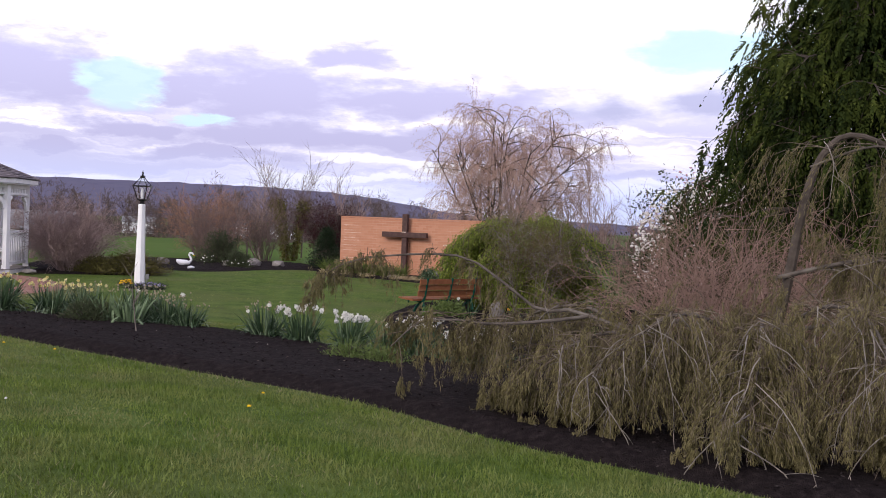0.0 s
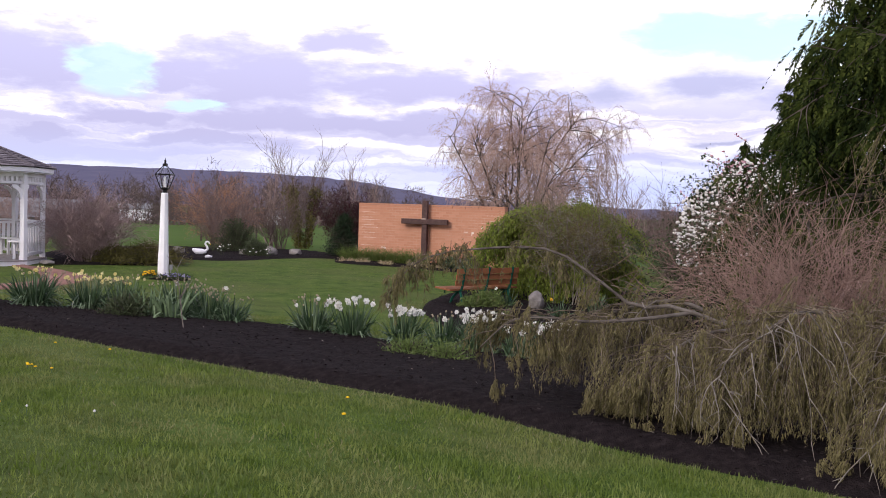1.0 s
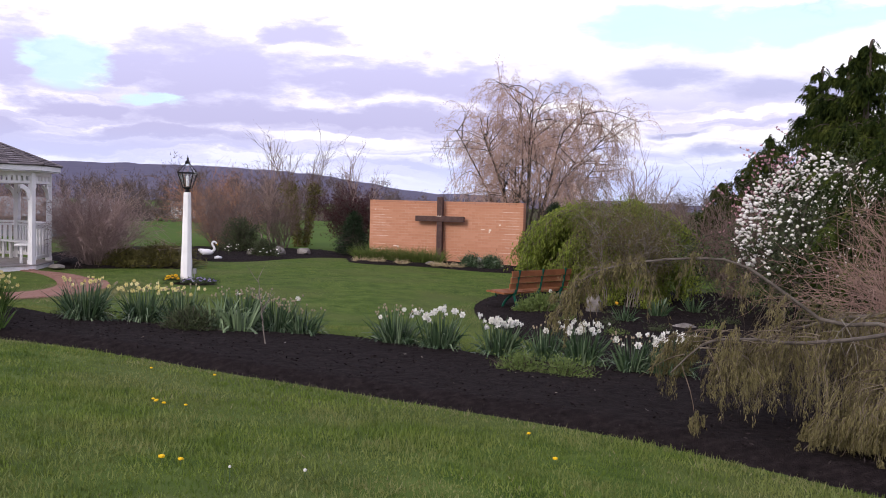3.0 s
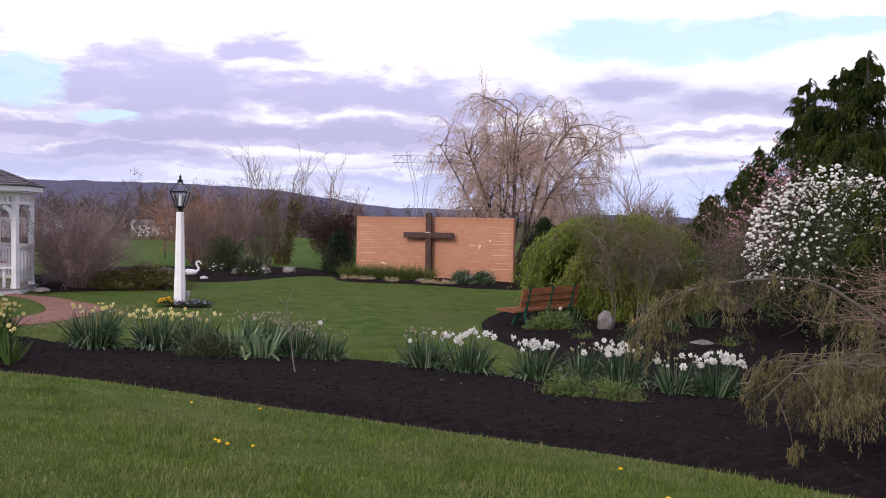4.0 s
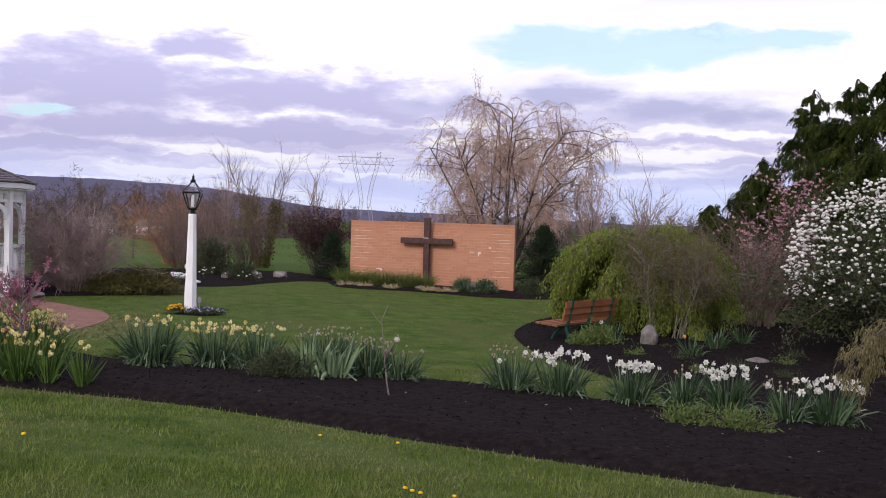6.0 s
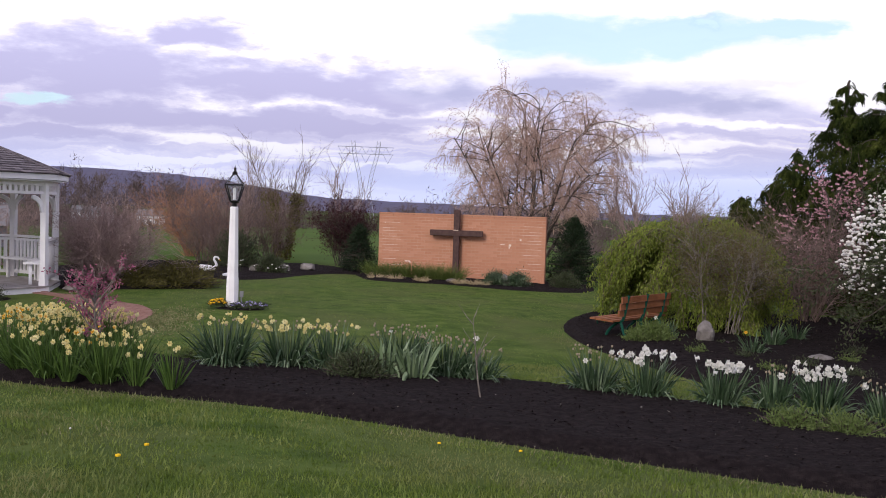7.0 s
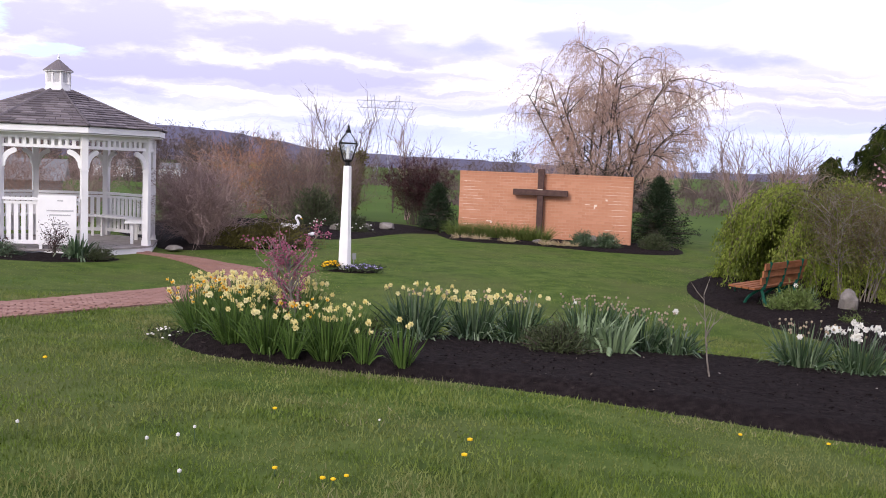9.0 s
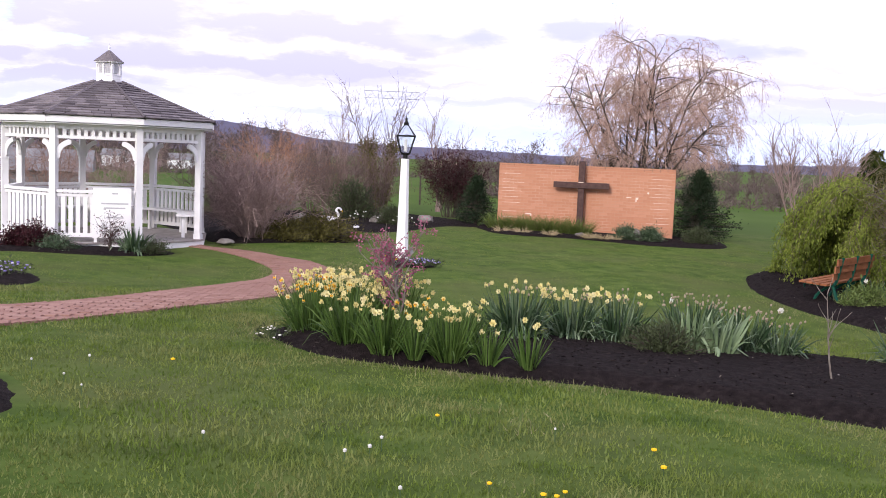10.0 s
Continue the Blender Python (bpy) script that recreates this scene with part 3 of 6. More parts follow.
def grass_stuff(name, lo, hi, n, tall, wide, seed, label, fade=0.0):
    """Single blades; with fade they thin out towards the near and side edges."""
    rng = np.random.default_rng(seed)
    x, y = scatter(rng, lo, hi, n, keep_out=BEDS + [PATH_AREA])
    if fade:
        edge = np.minimum(np.minimum(y - lo[1], x - lo[0]), hi[0] - x) / fade
        keep = edge > rng.uniform(0, 1, len(x))
        x, y = x[keep], y[keep]
    p = np.stack([x, y, land(x, y) - 0.004], 1)
    lean = rng.normal(0, 0.38, (len(x), 2))
    d = unit(np.column_stack([lean, np.ones(len(x))]))
    s = side_of(rng, d)
    patch = 0.8 + 0.35 * np.sin(x * 2.1 + np.sin(y * 1.7)) * np.sin(y * 2.6 + x)
    g = Geo().blades(p, d, s, tall * patch * rng.uniform(0.5, 1.3, len(x)), wide * rng.uniform(0.7, 1.3, len(x)))
    return tagged(new(name, g.mesh(name, BLADE)), label, "grass", kind="stuff")


grass_stuff("lawn_grass", (-13.5, 3.4), (4.5, 10), 250000, 0.052, 0.0095, 11, "short spring lawn grass, thick and bright", 1.8)
grass_stuff("lawn_grass", (-13.5, 10), (2.5, 17.5), 150000, 0.044, 0.012, 12, "short spring lawn grass between beds")
grass_stuff("lawn_grass", (-16, 17.5), (1.5, 33), 60000, 0.022, 0.018, 13, "short lawn grass round the garden")


def chips_stuff(name, poly, n, size, material, seed, label, flat=0.5):
    rng = np.random.default_rng(seed)
    x, y = scatter(rng, poly.min(0), poly.max(0), n, keep_in=poly)
    dist, _ = nearest(poly, x, y)
    e = np.clip(dist / 0.35, 0, 1)
    p = np.stack([x, y, land(x, y) - 0.012 * (1 - e) + 0.11 * e * e * (3 - 2 * e) + 0.004], 1)
    d = unit(sphere_dirs(rng, len(x)) * (1, 1, flat))
    g = Geo().leaves(p, d, unit(side_of(rng, d) * (1, 1, flat)), size * rng.uniform(0.4, 1.6, len(x)), size * 0.4 * rng.uniform(0.5, 1.4, len(x)))
    return tagged(new(name, g.mesh(name, material)), label, "mulch", kind="stuff")


chips_stuff("bark_chips", BED_FRONT, 95000, 0.037, CHIP, 21, "loose dark bark chips on the bed", 0.22)
chips_stuff("pale_litter", BED_FRONT, 1000, 0.028, DEBRIS, 22, "pale scattered petals and twig litter", 0.3)


def dry_edges():
    """Pale clippings along the edges of the front bed and the path."""
    rng = np.random.default_rng(23)
    g = Geo()
    for poly, n, reach in ((BED_FRONT, 26000, 0.16), (PATH_AREA, 16000, 0.14)):
        i = rng.integers(0, len(poly), n)
        p = poly[i] + rng.normal(0, reach, (n, 2))
        x, y = p.T
        ok = ~inside(poly, x, y) & (y < 22) & (x < 3) & (np.sin(x * 1.9) * np.sin(y * 1.3 + 1) > rng.uniform(-0.9, 0.9, n))
        x, y = x[ok], y[ok]
        d = unit(np.column_stack([rng.normal(0, 0.7, (len(x), 2)), np.ones(len(x))]))
        g.blades(np.stack([x, y, land(x, y)], 1), d, side_of(rng, d), rng.uniform(0.02, 0.06, len(x)), 0.008)
    # worn, strawy turf beside the bend of the path
    x, y = rng.normal(-8.85, 0.32, 2600), rng.normal(20.6, 1.0, 2600)
    ok = ~inside(PATH_AREA, x, y)
    x, y = x[ok], y[ok]
    d = unit(np.column_stack([rng.normal(0, 1.6, (len(x), 2)), np.ones(len(x))]))
    g.blades(np.stack([x, y, land(x, y)], 1), d, side_of(rng, d), rng.uniform(0.03, 0.07, len(x)), 0.02)
    x, y = scatter(rng, (-11, 4.5), (1, 12.5), 30000, keep_out=BEDS + [PATH_AREA])
    drift = np.sin(x * 1.3 + 2 * np.sin(y * 0.9)) * np.sin(y * 1.7 + x * 0.6) + 0.35 * np.sin(x * 5 + y * 3)
    ok = drift > rng.uniform(0.35, 1.5, len(x))
    x, y = x[ok], y[ok]
    d = unit(np.column_stack([rng.normal(0, 0.6, (len(x), 2)), np.ones(len(x))]))
    g.blades(np.stack([x, y, land(x, y)], 1), d, side_of(rng, d), rng.uniform(0.02, 0.055, len(x)), 0.008)
    tagged(new("dry_grass", g.mesh("dry_grass", CLIPPING)), "pale dry grass clippings along the edges", "grass", kind="stuff")


CLIPPING = mat("dry_clippings", [(.12, .15, .05), (.20, .20, .09), (.30, .27, .15)], 2.0, 0.8, island=0.8, thin=0.2)
dry_edges()

# ---- gazebo ----
GX, GY, GR, GPH = -13.62, 25.0, 1.885, 0.5305
GBASE, GFLOOR, GHEAD = 0.42, 0.545, 2.60


def octagon(r, k, z):
    a = GPH + k * math.pi / 4
    return np.array([r * math.cos(a), r * math.sin(a), z])


def ring_slab(r0, z0, r1, z1):
    """A closed eight-sided solid between two radii and heights."""
    g = Geo()
    v = [octagon(r0, k, z0) for k in range(8)] + [octagon(r1, k, z1) for k in range(8)]
    g.add(v, [(k, (k + 1) % 8, 8 + (k + 1) % 8, 8 + k) for k in range(8)])
    for z, r, flip in ((z0, r0, True), (z1, r1, False)):
        c = [octagon(r, k, z) for k in range(8)] + [np.array([0, 0, z])]
        g.add(c, [((k + 1) % 8, k, 8) if flip else (k, (k + 1) % 8, 8) for k in range(8)])
    return g


def gazebo():
    top = thing("gazebo", GX, GY, 0, "white painted octagonal wooden gazebo with grey shingled roof", "gazebo")
    part("base", ring_slab(GR + 0.12, GBASE - 0.15, GR + 0.12, GFLOOR - 0.03), WHITE, top)
    # floor boards lie across, cut to the octagon
    nb = 26
    for i in range(nb):
        y0 = -GR - 0.1 + (2 * GR + 0.2) * i / nb
        y1 = y0 + (2 * GR + 0.2) / nb - 0.012
        lim = []
        outline = np.array([octagon(GR + 0.14, k, 0)[:2] for k in range(8)])
        for yy in (y0, y1):
            hits = []
            for a, b in zip(outline, np.roll(outline, -1, 0)):
                if (a[1] > yy) != (b[1] > yy):
                    hits.append(a[0] + (b[0] - a[0]) * (yy - a[1]) / (b[1] - a[1]))
            lim.append((min(hits), max(hits)) if len(hits) >= 2 else (0, 0))
        g = Geo()
        v = [(lim[0][0], y0, GFLOOR - 0.03), (lim[0][1], y0, GFLOOR - 0.03), (lim[1][1], y1, GFLOOR - 0.03), (lim[1][0], y1, GFLOOR - 0.03)]
        v += [(a, b, GFLOOR) for a, b, _ in v]
        g.add(v, [(3, 2, 1, 0), (4, 5, 6, 7), (0, 1, 5, 4), (1, 2, 6, 5), (2, 3, 7, 6), (3, 0, 4, 7)])
        part("floor_board", g, DECK, top)
    for k in range(8):
        p = octagon(GR, k, 0)
        a = GPH + k * math.pi / 4
        g = Geo().box((p[0], p[1], (GFLOOR + GHEAD) / 2), (0.115, 0.115, GHEAD - GFLOOR), a)
        for z, w in ((GFLOOR + 0.05, 0.135), (GHEAD - 0.62, 0.13), (GFLOOR + 1.0, 0.122)):
            g.box((p[0], p[1], z), (w, w, 0.03 if z > 0.6 else 0.10), a)
        part("post", g, WHITE, top)
    for k in range(8):
        a, b = octagon(GR, k, 0), octagon(GR, (k + 1) % 8, 0)
        along = unit(b - a)
        span = np.linalg.norm(b - a)
        mid, rz = (a + b) / 2, math.atan2(along[1], along[0])
        # frieze: two rails with short square spindles between them
        part("header", Geo().box((*mid[:2], GHEAD - 0.03), (span - 0.05, 0.07, 0.06), rz), WHITE, top)
        part("frieze_rail", Geo().box((*mid[:2], GHEAD - 0.20), (span - 0.1, 0.05, 0.055), rz), WHITE, top)
        ns = 10
        for i in range(ns):
            c = a + along * (0.12 + (span - 0.24) * (i + 0.5) / ns)
            piece("frieze_spindle", SPINDLE, top, Matrix.LocRotScale((c[0], c[1], GHEAD - 0.117), Euler((0, 0, rz)), None))
        # curved brackets at both posts
        for end, sgn in ((a, 1), (b, -1)):
            g = Geo()
            mid_line = curve([(0.055, 0.36), (0.068, 0.25), (0.12, 0.15), (0.20, 0.085), (0.29, 0.05)], 12)
            n = len(mid_line)
            way = unit(np.gradient(mid_line, axis=0))
            half = 0.046 * np.clip(np.minimum(np.arange(n) + 0.45, n - 0.55 - np.arange(n)) / 1.2, 0, 1)[:, None] ** 0.6
            nr = np.stack([-way[:, 1], way[:, 0]], 1)
            flat = np.concatenate([mid_line + nr * half, mid_line - nr * half])
            for off in (-0.024, 0.024):
                g.add([end + sgn * along * u + np.array([-along[1], along[0], 0]) * off + np.array([0, 0, GHEAD - 0.2275 - max(w, 0.0)]) for u, w in flat], [(i, i + 1, n + i + 1, n + i) for i in range(n - 1)])
            m = 2 * n
            g.add(np.zeros((0, 3)), np.array([(i - 2 * m, i + 1 - 2 * m, i + 1 - m, i - m) for i in range(n - 1)]))
            g.add(np.zeros((0, 3)), np.array([(i + n - 2 * m, i + 1 + n - 2 * m, i + 1 + n - m, i + n - m) for i in range(n - 1)]))
            part("bracket", g, WHITE, top)
        if k == 6:
            continue
        # railing
        rail = tagged(new("railing"), "")
        rail.parent = top
        for z, h, w in ((GFLOOR + 0.90, 0.05, 0.10), (GFLOOR + 0.83, 0.05, 0.045), (GFLOOR + 0.12, 0.07, 0.045)):
            part("rail", Geo().box((*mid[:2], z), (span - 0.11, w, h), rz), WHITE, rail)
        nb = 10
        for i in range(nb):
            c = a + along * (0.10 + (span - 0.2) * (i + 0.5) / nb)
            piece("baluster", BALUSTER, rail, Matrix.LocRotScale((c[0], c[1], GFLOOR + 0.48), Euler((0, 0, rz)), None))
        if k in (0, 1, 2, 3, 7):
            # bench along the inside
            inn = -unit(mid) * 0.24
            seat = Geo().box((mid[0] + inn[0], mid[1] + inn[1], GFLOOR + 0.43), (span - 0.28, 0.36, 0.04), rz)
            part("bench_seat", seat, WHITE, top)
            for e in (-0.42, 0.42):
                c = mid + inn * 1.2 + along * e * (span - 0.3)
                part("bench_leg", Geo().box((c[0], c[1], GFLOOR + 0.205), (0.05, 0.06, 0.41), rz), WHITE, top)
    # eave, roof and shingles
    RE, RT, ZT = GR + 0.24, 0.29, 3.475
    part("ceiling_board", ring_slab(GR + 0.05, GHEAD, GR + 0.05, GHEAD + 0.03), WHITE, top)
    part("soffit", ring_slab(RE - 0.02, GHEAD + 0.031, RE - 0.02, GHEAD + 0.05), WHITE, top)
    for k in range(8):
        a, b = octagon(RE, k, GHEAD + 0.115), octagon(RE, (k + 1) % 8, GHEAD + 0.115)
        m, al = (a + b) / 2, unit(b - a)
        rz = math.atan2(al[1], al[0])
        part("fascia", Geo().box(m, (np.linalg.norm(b - a) + 0.01, 0.035, 0.11), rz), WHITE, top)
    roof = part("roof", ring_slab(RE + 0.02, GHEAD + 0.185, RT, ZT), ROOFDECK, top)
    slope_rest = Geo()
    rows = 15
    for k in range(8):
        a0, b0 = octagon(RE + 0.06, k, GHEAD + 0.175), octagon(RE + 0.06, (k + 1) % 8, GHEAD + 0.175)
        a1, b1 = octagon(RT - 0.02, k, ZT + 0.012), octagon(RT - 0.02, (k + 1) % 8, ZT + 0.012)
        nrm = unit(np.cross(b0 - a0, a1 - a0))
        rng = np.random.default_rng(50 + k)
        for r in range(rows):
            t0, t1 = r / rows, min(1, (r + 1.15) / rows)
            l0, r0, l1, r1 = a0 + (a1 - a0) * t0, b0 + (b1 - b0) * t0, a0 + (a1 - a0) * t1, b0 + (b1 - b0) * t1
            width = np.linalg.norm(r0 - l0)
            n = max(1, round(width / 0.26))
            cuts = np.clip((np.arange(n + 1) + (0.5 if r % 2 else 0.0) * (n > 1) + rng.uniform(-0.2, 0.2, n + 1)) / n, 0, 1)
            cuts[0], cuts[-1] = 0, 1
            for i in range(n):
                u0, u1 = cuts[i] + 0.004, cuts[i + 1] - 0.004
                if u1 - u0 < 0.02:
                    continue
                th = 0.016 + rng.uniform(0, 0.012)
                q = [l0 + (r0 - l0) * u0, l0 + (r0 - l0) * u1, l1 + (r1 - l1) * u1, l1 + (r1 - l1) * u0]
                v = [q[0] + nrm * 0.004, q[1] + nrm * 0.004, q[2] + nrm * 0.002, q[3] + nrm * 0.002, q[0] + nrm * (th + .006), q[1] + nrm * (th + .006), q[2] + nrm * 0.007, q[3] + nrm * 0.007]
                faces = [(4, 5, 6, 7), (0, 1, 5, 4), (1, 2, 6, 5), (3, 0, 4, 7)]
                if k in (4, 5, 6, 7) and r < 11:
                    part("shingle", Geo().add(v, faces), SHINGLE, roof)
                else:
                    slope_rest.add(v, faces)
        # hip cap
        cap = Geo().tubes([a0 + nrm * 0.012], [a1 + nrm * 0.012], 0.035, 0.03, 5)
        part("hip_cap", cap, SHINGLE, roof)
    tagged(part("shingle_course", slope_rest, SHINGLE, roof), kind="stuff")
    # cupola
    cup = part("cupola", ring_slab(0.30, ZT - 0.10, 0.28, ZT + 0.13), WHITE, top, "white louvred cupola with a grey cap")
    cup.scale = (0.85, 0.85, 1.0)
    part("cupola_box", ring_slab(0.25, ZT + 0.131, 0.25, ZT + 0.38), WHITE, cup)
    for k in range(8):
        a, b = octagon(0.25, k, 0), octagon(0.25, (k + 1) % 8, 0)
        m, al = (a + b) / 2, unit(b - a)
        m = m * 1.02
        rz = math.atan2(al[1], al[0])
        part("cupola_louvre", Geo().box((m[0], m[1], ZT + 0.265), (0.10, 0.012, 0.17), rz), LOUVRE, cup)
        c = octagon(0.255, k, ZT + 0.265)
        part("cupola_post", Geo().box(c, (0.045, 0.045, 0.27), rz), WHITE, cup)
    part("cupola_sill", ring_slab(0.285, ZT + 0.131, 0.285, ZT + 0.155), WHITE, cup)
    part("cupola_eave", ring_slab(0.33, ZT + 0.381, 0.34, ZT + 0.40), WHITE, cup)
    part("cupola_roof", ring_slab(0.35, ZT + 0.401, 0.03, ZT + 0.62), SHINGLE, cup)
    fin = Geo().tubes([(0, 0, ZT + 0.60)], [(0, 0, ZT + 0.65)], 0.035, 0.02, 8).blobs([(0, 0, ZT + 0.67)], 0.035).tubes([(0, 0, ZT + 0.69)], [(0, 0, ZT + 0.76)], 0.018, 0.004, 6)
    part("finial", fin, WHITE, cup)


LOUVRE = mat("louvre_grey", [(.42, .41, .43), (.52, .51, .52)], 30, 0.6)
SPINDLE = Geo().box((0, 0, 0), (0.062, 0.03, 0.115)).mesh("frieze_spindle", WHITE)
BALUSTER = Geo().box((0, 0, 0), (0.075, 0.025, 0.66)).mesh("baluster", WHITE)
gazebo()


def notice_board():
    """The white painted board that hangs inside the railing; its lines cannot be read."""
    a, b = octagon(GR - 0.09, 5, 0), octagon(GR - 0.09, 6, 0)
    al = unit(b - a)
    rz = math.atan2(al[1], al[0])
    c = a + (b - a) * 0.70
    top = thing("notice_board", GX + c[0], GY + c[1], GFLOOR, "white painted notice board with faint writing", "sign", rz=math.degrees(rz))
    part("panel", Geo().box((0, -0.16, 0.53), (0.66, 0.025, 0.90)), WHITE, top)
    for x in (-0.28, 0.28):
        part("leg", Geo().box((x, -0.145, 0.05), (0.05, 0.04, 0.10)), WHITE, top)
    for z, w in ((0.88, 0.10), (0.70, 0.46), (0.62, 0.36), (0.45, 0.30)):
        part("writing_bar", Geo().box((0.05, -0.176, z), (w, 0.004, 0.025)), LOUVRE, top)


notice_board()

# ---- brick wall and cross ----
WA, WB = np.array([-4.90, 33.02]), np.array([-0.24, 31.66])
WALONG = unit(WB - WA)
WLEN, WTOP, WLOW, WTHICK = float(np.linalg.norm(WB - WA)), 2.15, 0.12, 0.34
WRZ = math.atan2(WALONG[1], WALONG[0])
WMID = (WA + WB) / 2 + np.array([-WALONG[1], WALONG[0]]) * (WTHICK / 2)


def brick_wall():
    """Runs along x in its own space; its front face is at y = -WTHICK / 2."""
    wall = thing("wall_brick", WMID[0], WMID[1], 0, "free-standing buff brick garden wall with chalky patches", "wall", kind="structure", rz=math.degrees(WRZ))
    part("mortar_core", Geo().box((0, 0, (WTOP + WLOW - 0.4) / 2 - 0.03), (WLEN - 0.012, WTHICK - 0.012, WTOP - WLOW + 0.4 - 0.06)), MORTAR, wall)
    course, bl, joint = 0.0812, 0.212, 0.010
    full = Geo().box((0, 0, 0), (bl - joint, 0.05, course - joint), taper=1.0).mesh("brick", BRICK)
    half = Geo().box((0, 0, 0), (bl / 2 - joint, 0.05, course - joint)).mesh("brick", BRICK)
    end = Geo().box((0, 0, 0), (0.05, WTHICK - joint, course - joint)).mesh("brick", BRICK)
    rng = np.random.default_rng(3)
    rest = Geo()
    n = round(WLEN / bl)
    step = WLEN / n
    rows = int((WTOP - WLOW) / course)
    count = 0
    for r in range(rows):
        z = WTOP - (r + 0.5) * course
        off = step / 2 if r % 2 else 0.0
        xs = [(-WLEN / 2 + step * (i + 0.5) + off, full) for i in range(n - (1 if r % 2 else 0))]
        if r % 2:
            xs += [(-WLEN / 2 + step / 4, half), (WLEN / 2 - step / 4, half)]
        for x, me in xs:
            y = -WTHICK / 2 + 0.025 + rng.uniform(-0.0015, 0.0015)
            if 2 <= r < 16 and count < 300 and (abs(x) > 0.25):
                piece("brick", me, wall, pose(x, y, z))
                count += 1
            else:
                rest.box((x, y, z), (step - joint if me is full else step / 2 - joint, 0.05, course - joint))
            rest.box((x, -y, z), (step - joint if me is full else step / 2 - joint, 0.05, course - joint))
        for sx in (-1, 1):
            rest.box((sx * (WLEN / 2 - 0.022), 0, z), (0.05, WTHICK - 0.11, course - joint))
    tagged(part("brickwork", rest, BRICK, wall), kind="stuff")
    # flat brick coping, and chalky bloom on single bricks
    for i in range(n):
        piece("coping_brick", COPING, wall, pose(-WLEN / 2 + step * (i + 0.5), 0, WTOP + 0.021))
    for x, z, w, h in ((1.42, 1.36, 0.07, 0.06), (1.40, 1.30, 0.03, 0.05), (1.20, 1.38, 0.13, 0.02), (-1.55, 0.80, 0.16, 0.025), (-1.48, 0.77, 0.04, 0.05), (1.72, 1.52, 0.05, 0.05), (-2.24, 1.9, 0.03, 0.03)):
        part("chalk_patch", Geo().box((x, -WTHICK / 2 - 0.003, z), (w, 0.006, h)), PALE, wall)
    for r, ext in ((3, .5), (5, .35), (6, .6), (8, .4), (9, .55), (11, .45), (13, .5), (16, .4), (18, .6)):
        for sx in (-1, 1):
            z = WTOP - r * 0.0812
            part("pale_joint", Geo().box((sx * (WLEN / 2 - 0.12 - ext / 2), -WTHICK / 2 + 0.0015, z), (ext, 0.004, 0.008)), PALE, wall)


COPING = Geo().box((0, 0, 0), (0.204, WTHICK + 0.02, 0.04)).mesh("coping_brick", BRICK)
brick_wall()


def cross():
    """A plain cross of two timbers that stands before the wall."""
    c = WA + WALONG * 2.33
    out = np.array([WALONG[1], -WALONG[0]])
    p = c + out * 0.16
    top = thing("wooden_cross", p[0], p[1], 0, "dark brown stained timber cross before the wall", "cross", rz=math.degrees(WRZ))

    def beam(size, at):
        bm = bmesh.new()
        bmesh.ops.create_cube(bm, size=1.0)
        bmesh.ops.scale(bm, vec=size, verts=bm.verts)
        bmesh.ops.bevel(bm, geom=bm.edges[:], offset=0.008, segments=1, affect="EDGES")
        bmesh.ops.translate(bm, vec=at, verts=bm.verts)
        me = bpy.data.meshes.new("beam")
        bm.to_mesh(me)
        bm.free()
        me.materials.append(CROSSWOOD)
        return me

    part("upright", beam((0.17, 0.15, 2.16), (0, 0, 1.24)), CROSSWOOD, top)
    part("crossbeam", beam((1.52, 0.15, 0.165), (0, -0.03, 1.66)), CROSSWOOD, top)
    part("bolt_plate", Geo().box((-0.01, -0.109, 1.745), (0.14, 0.008, 0.02)), PALE, top)


cross()

# ---- lamp post ----


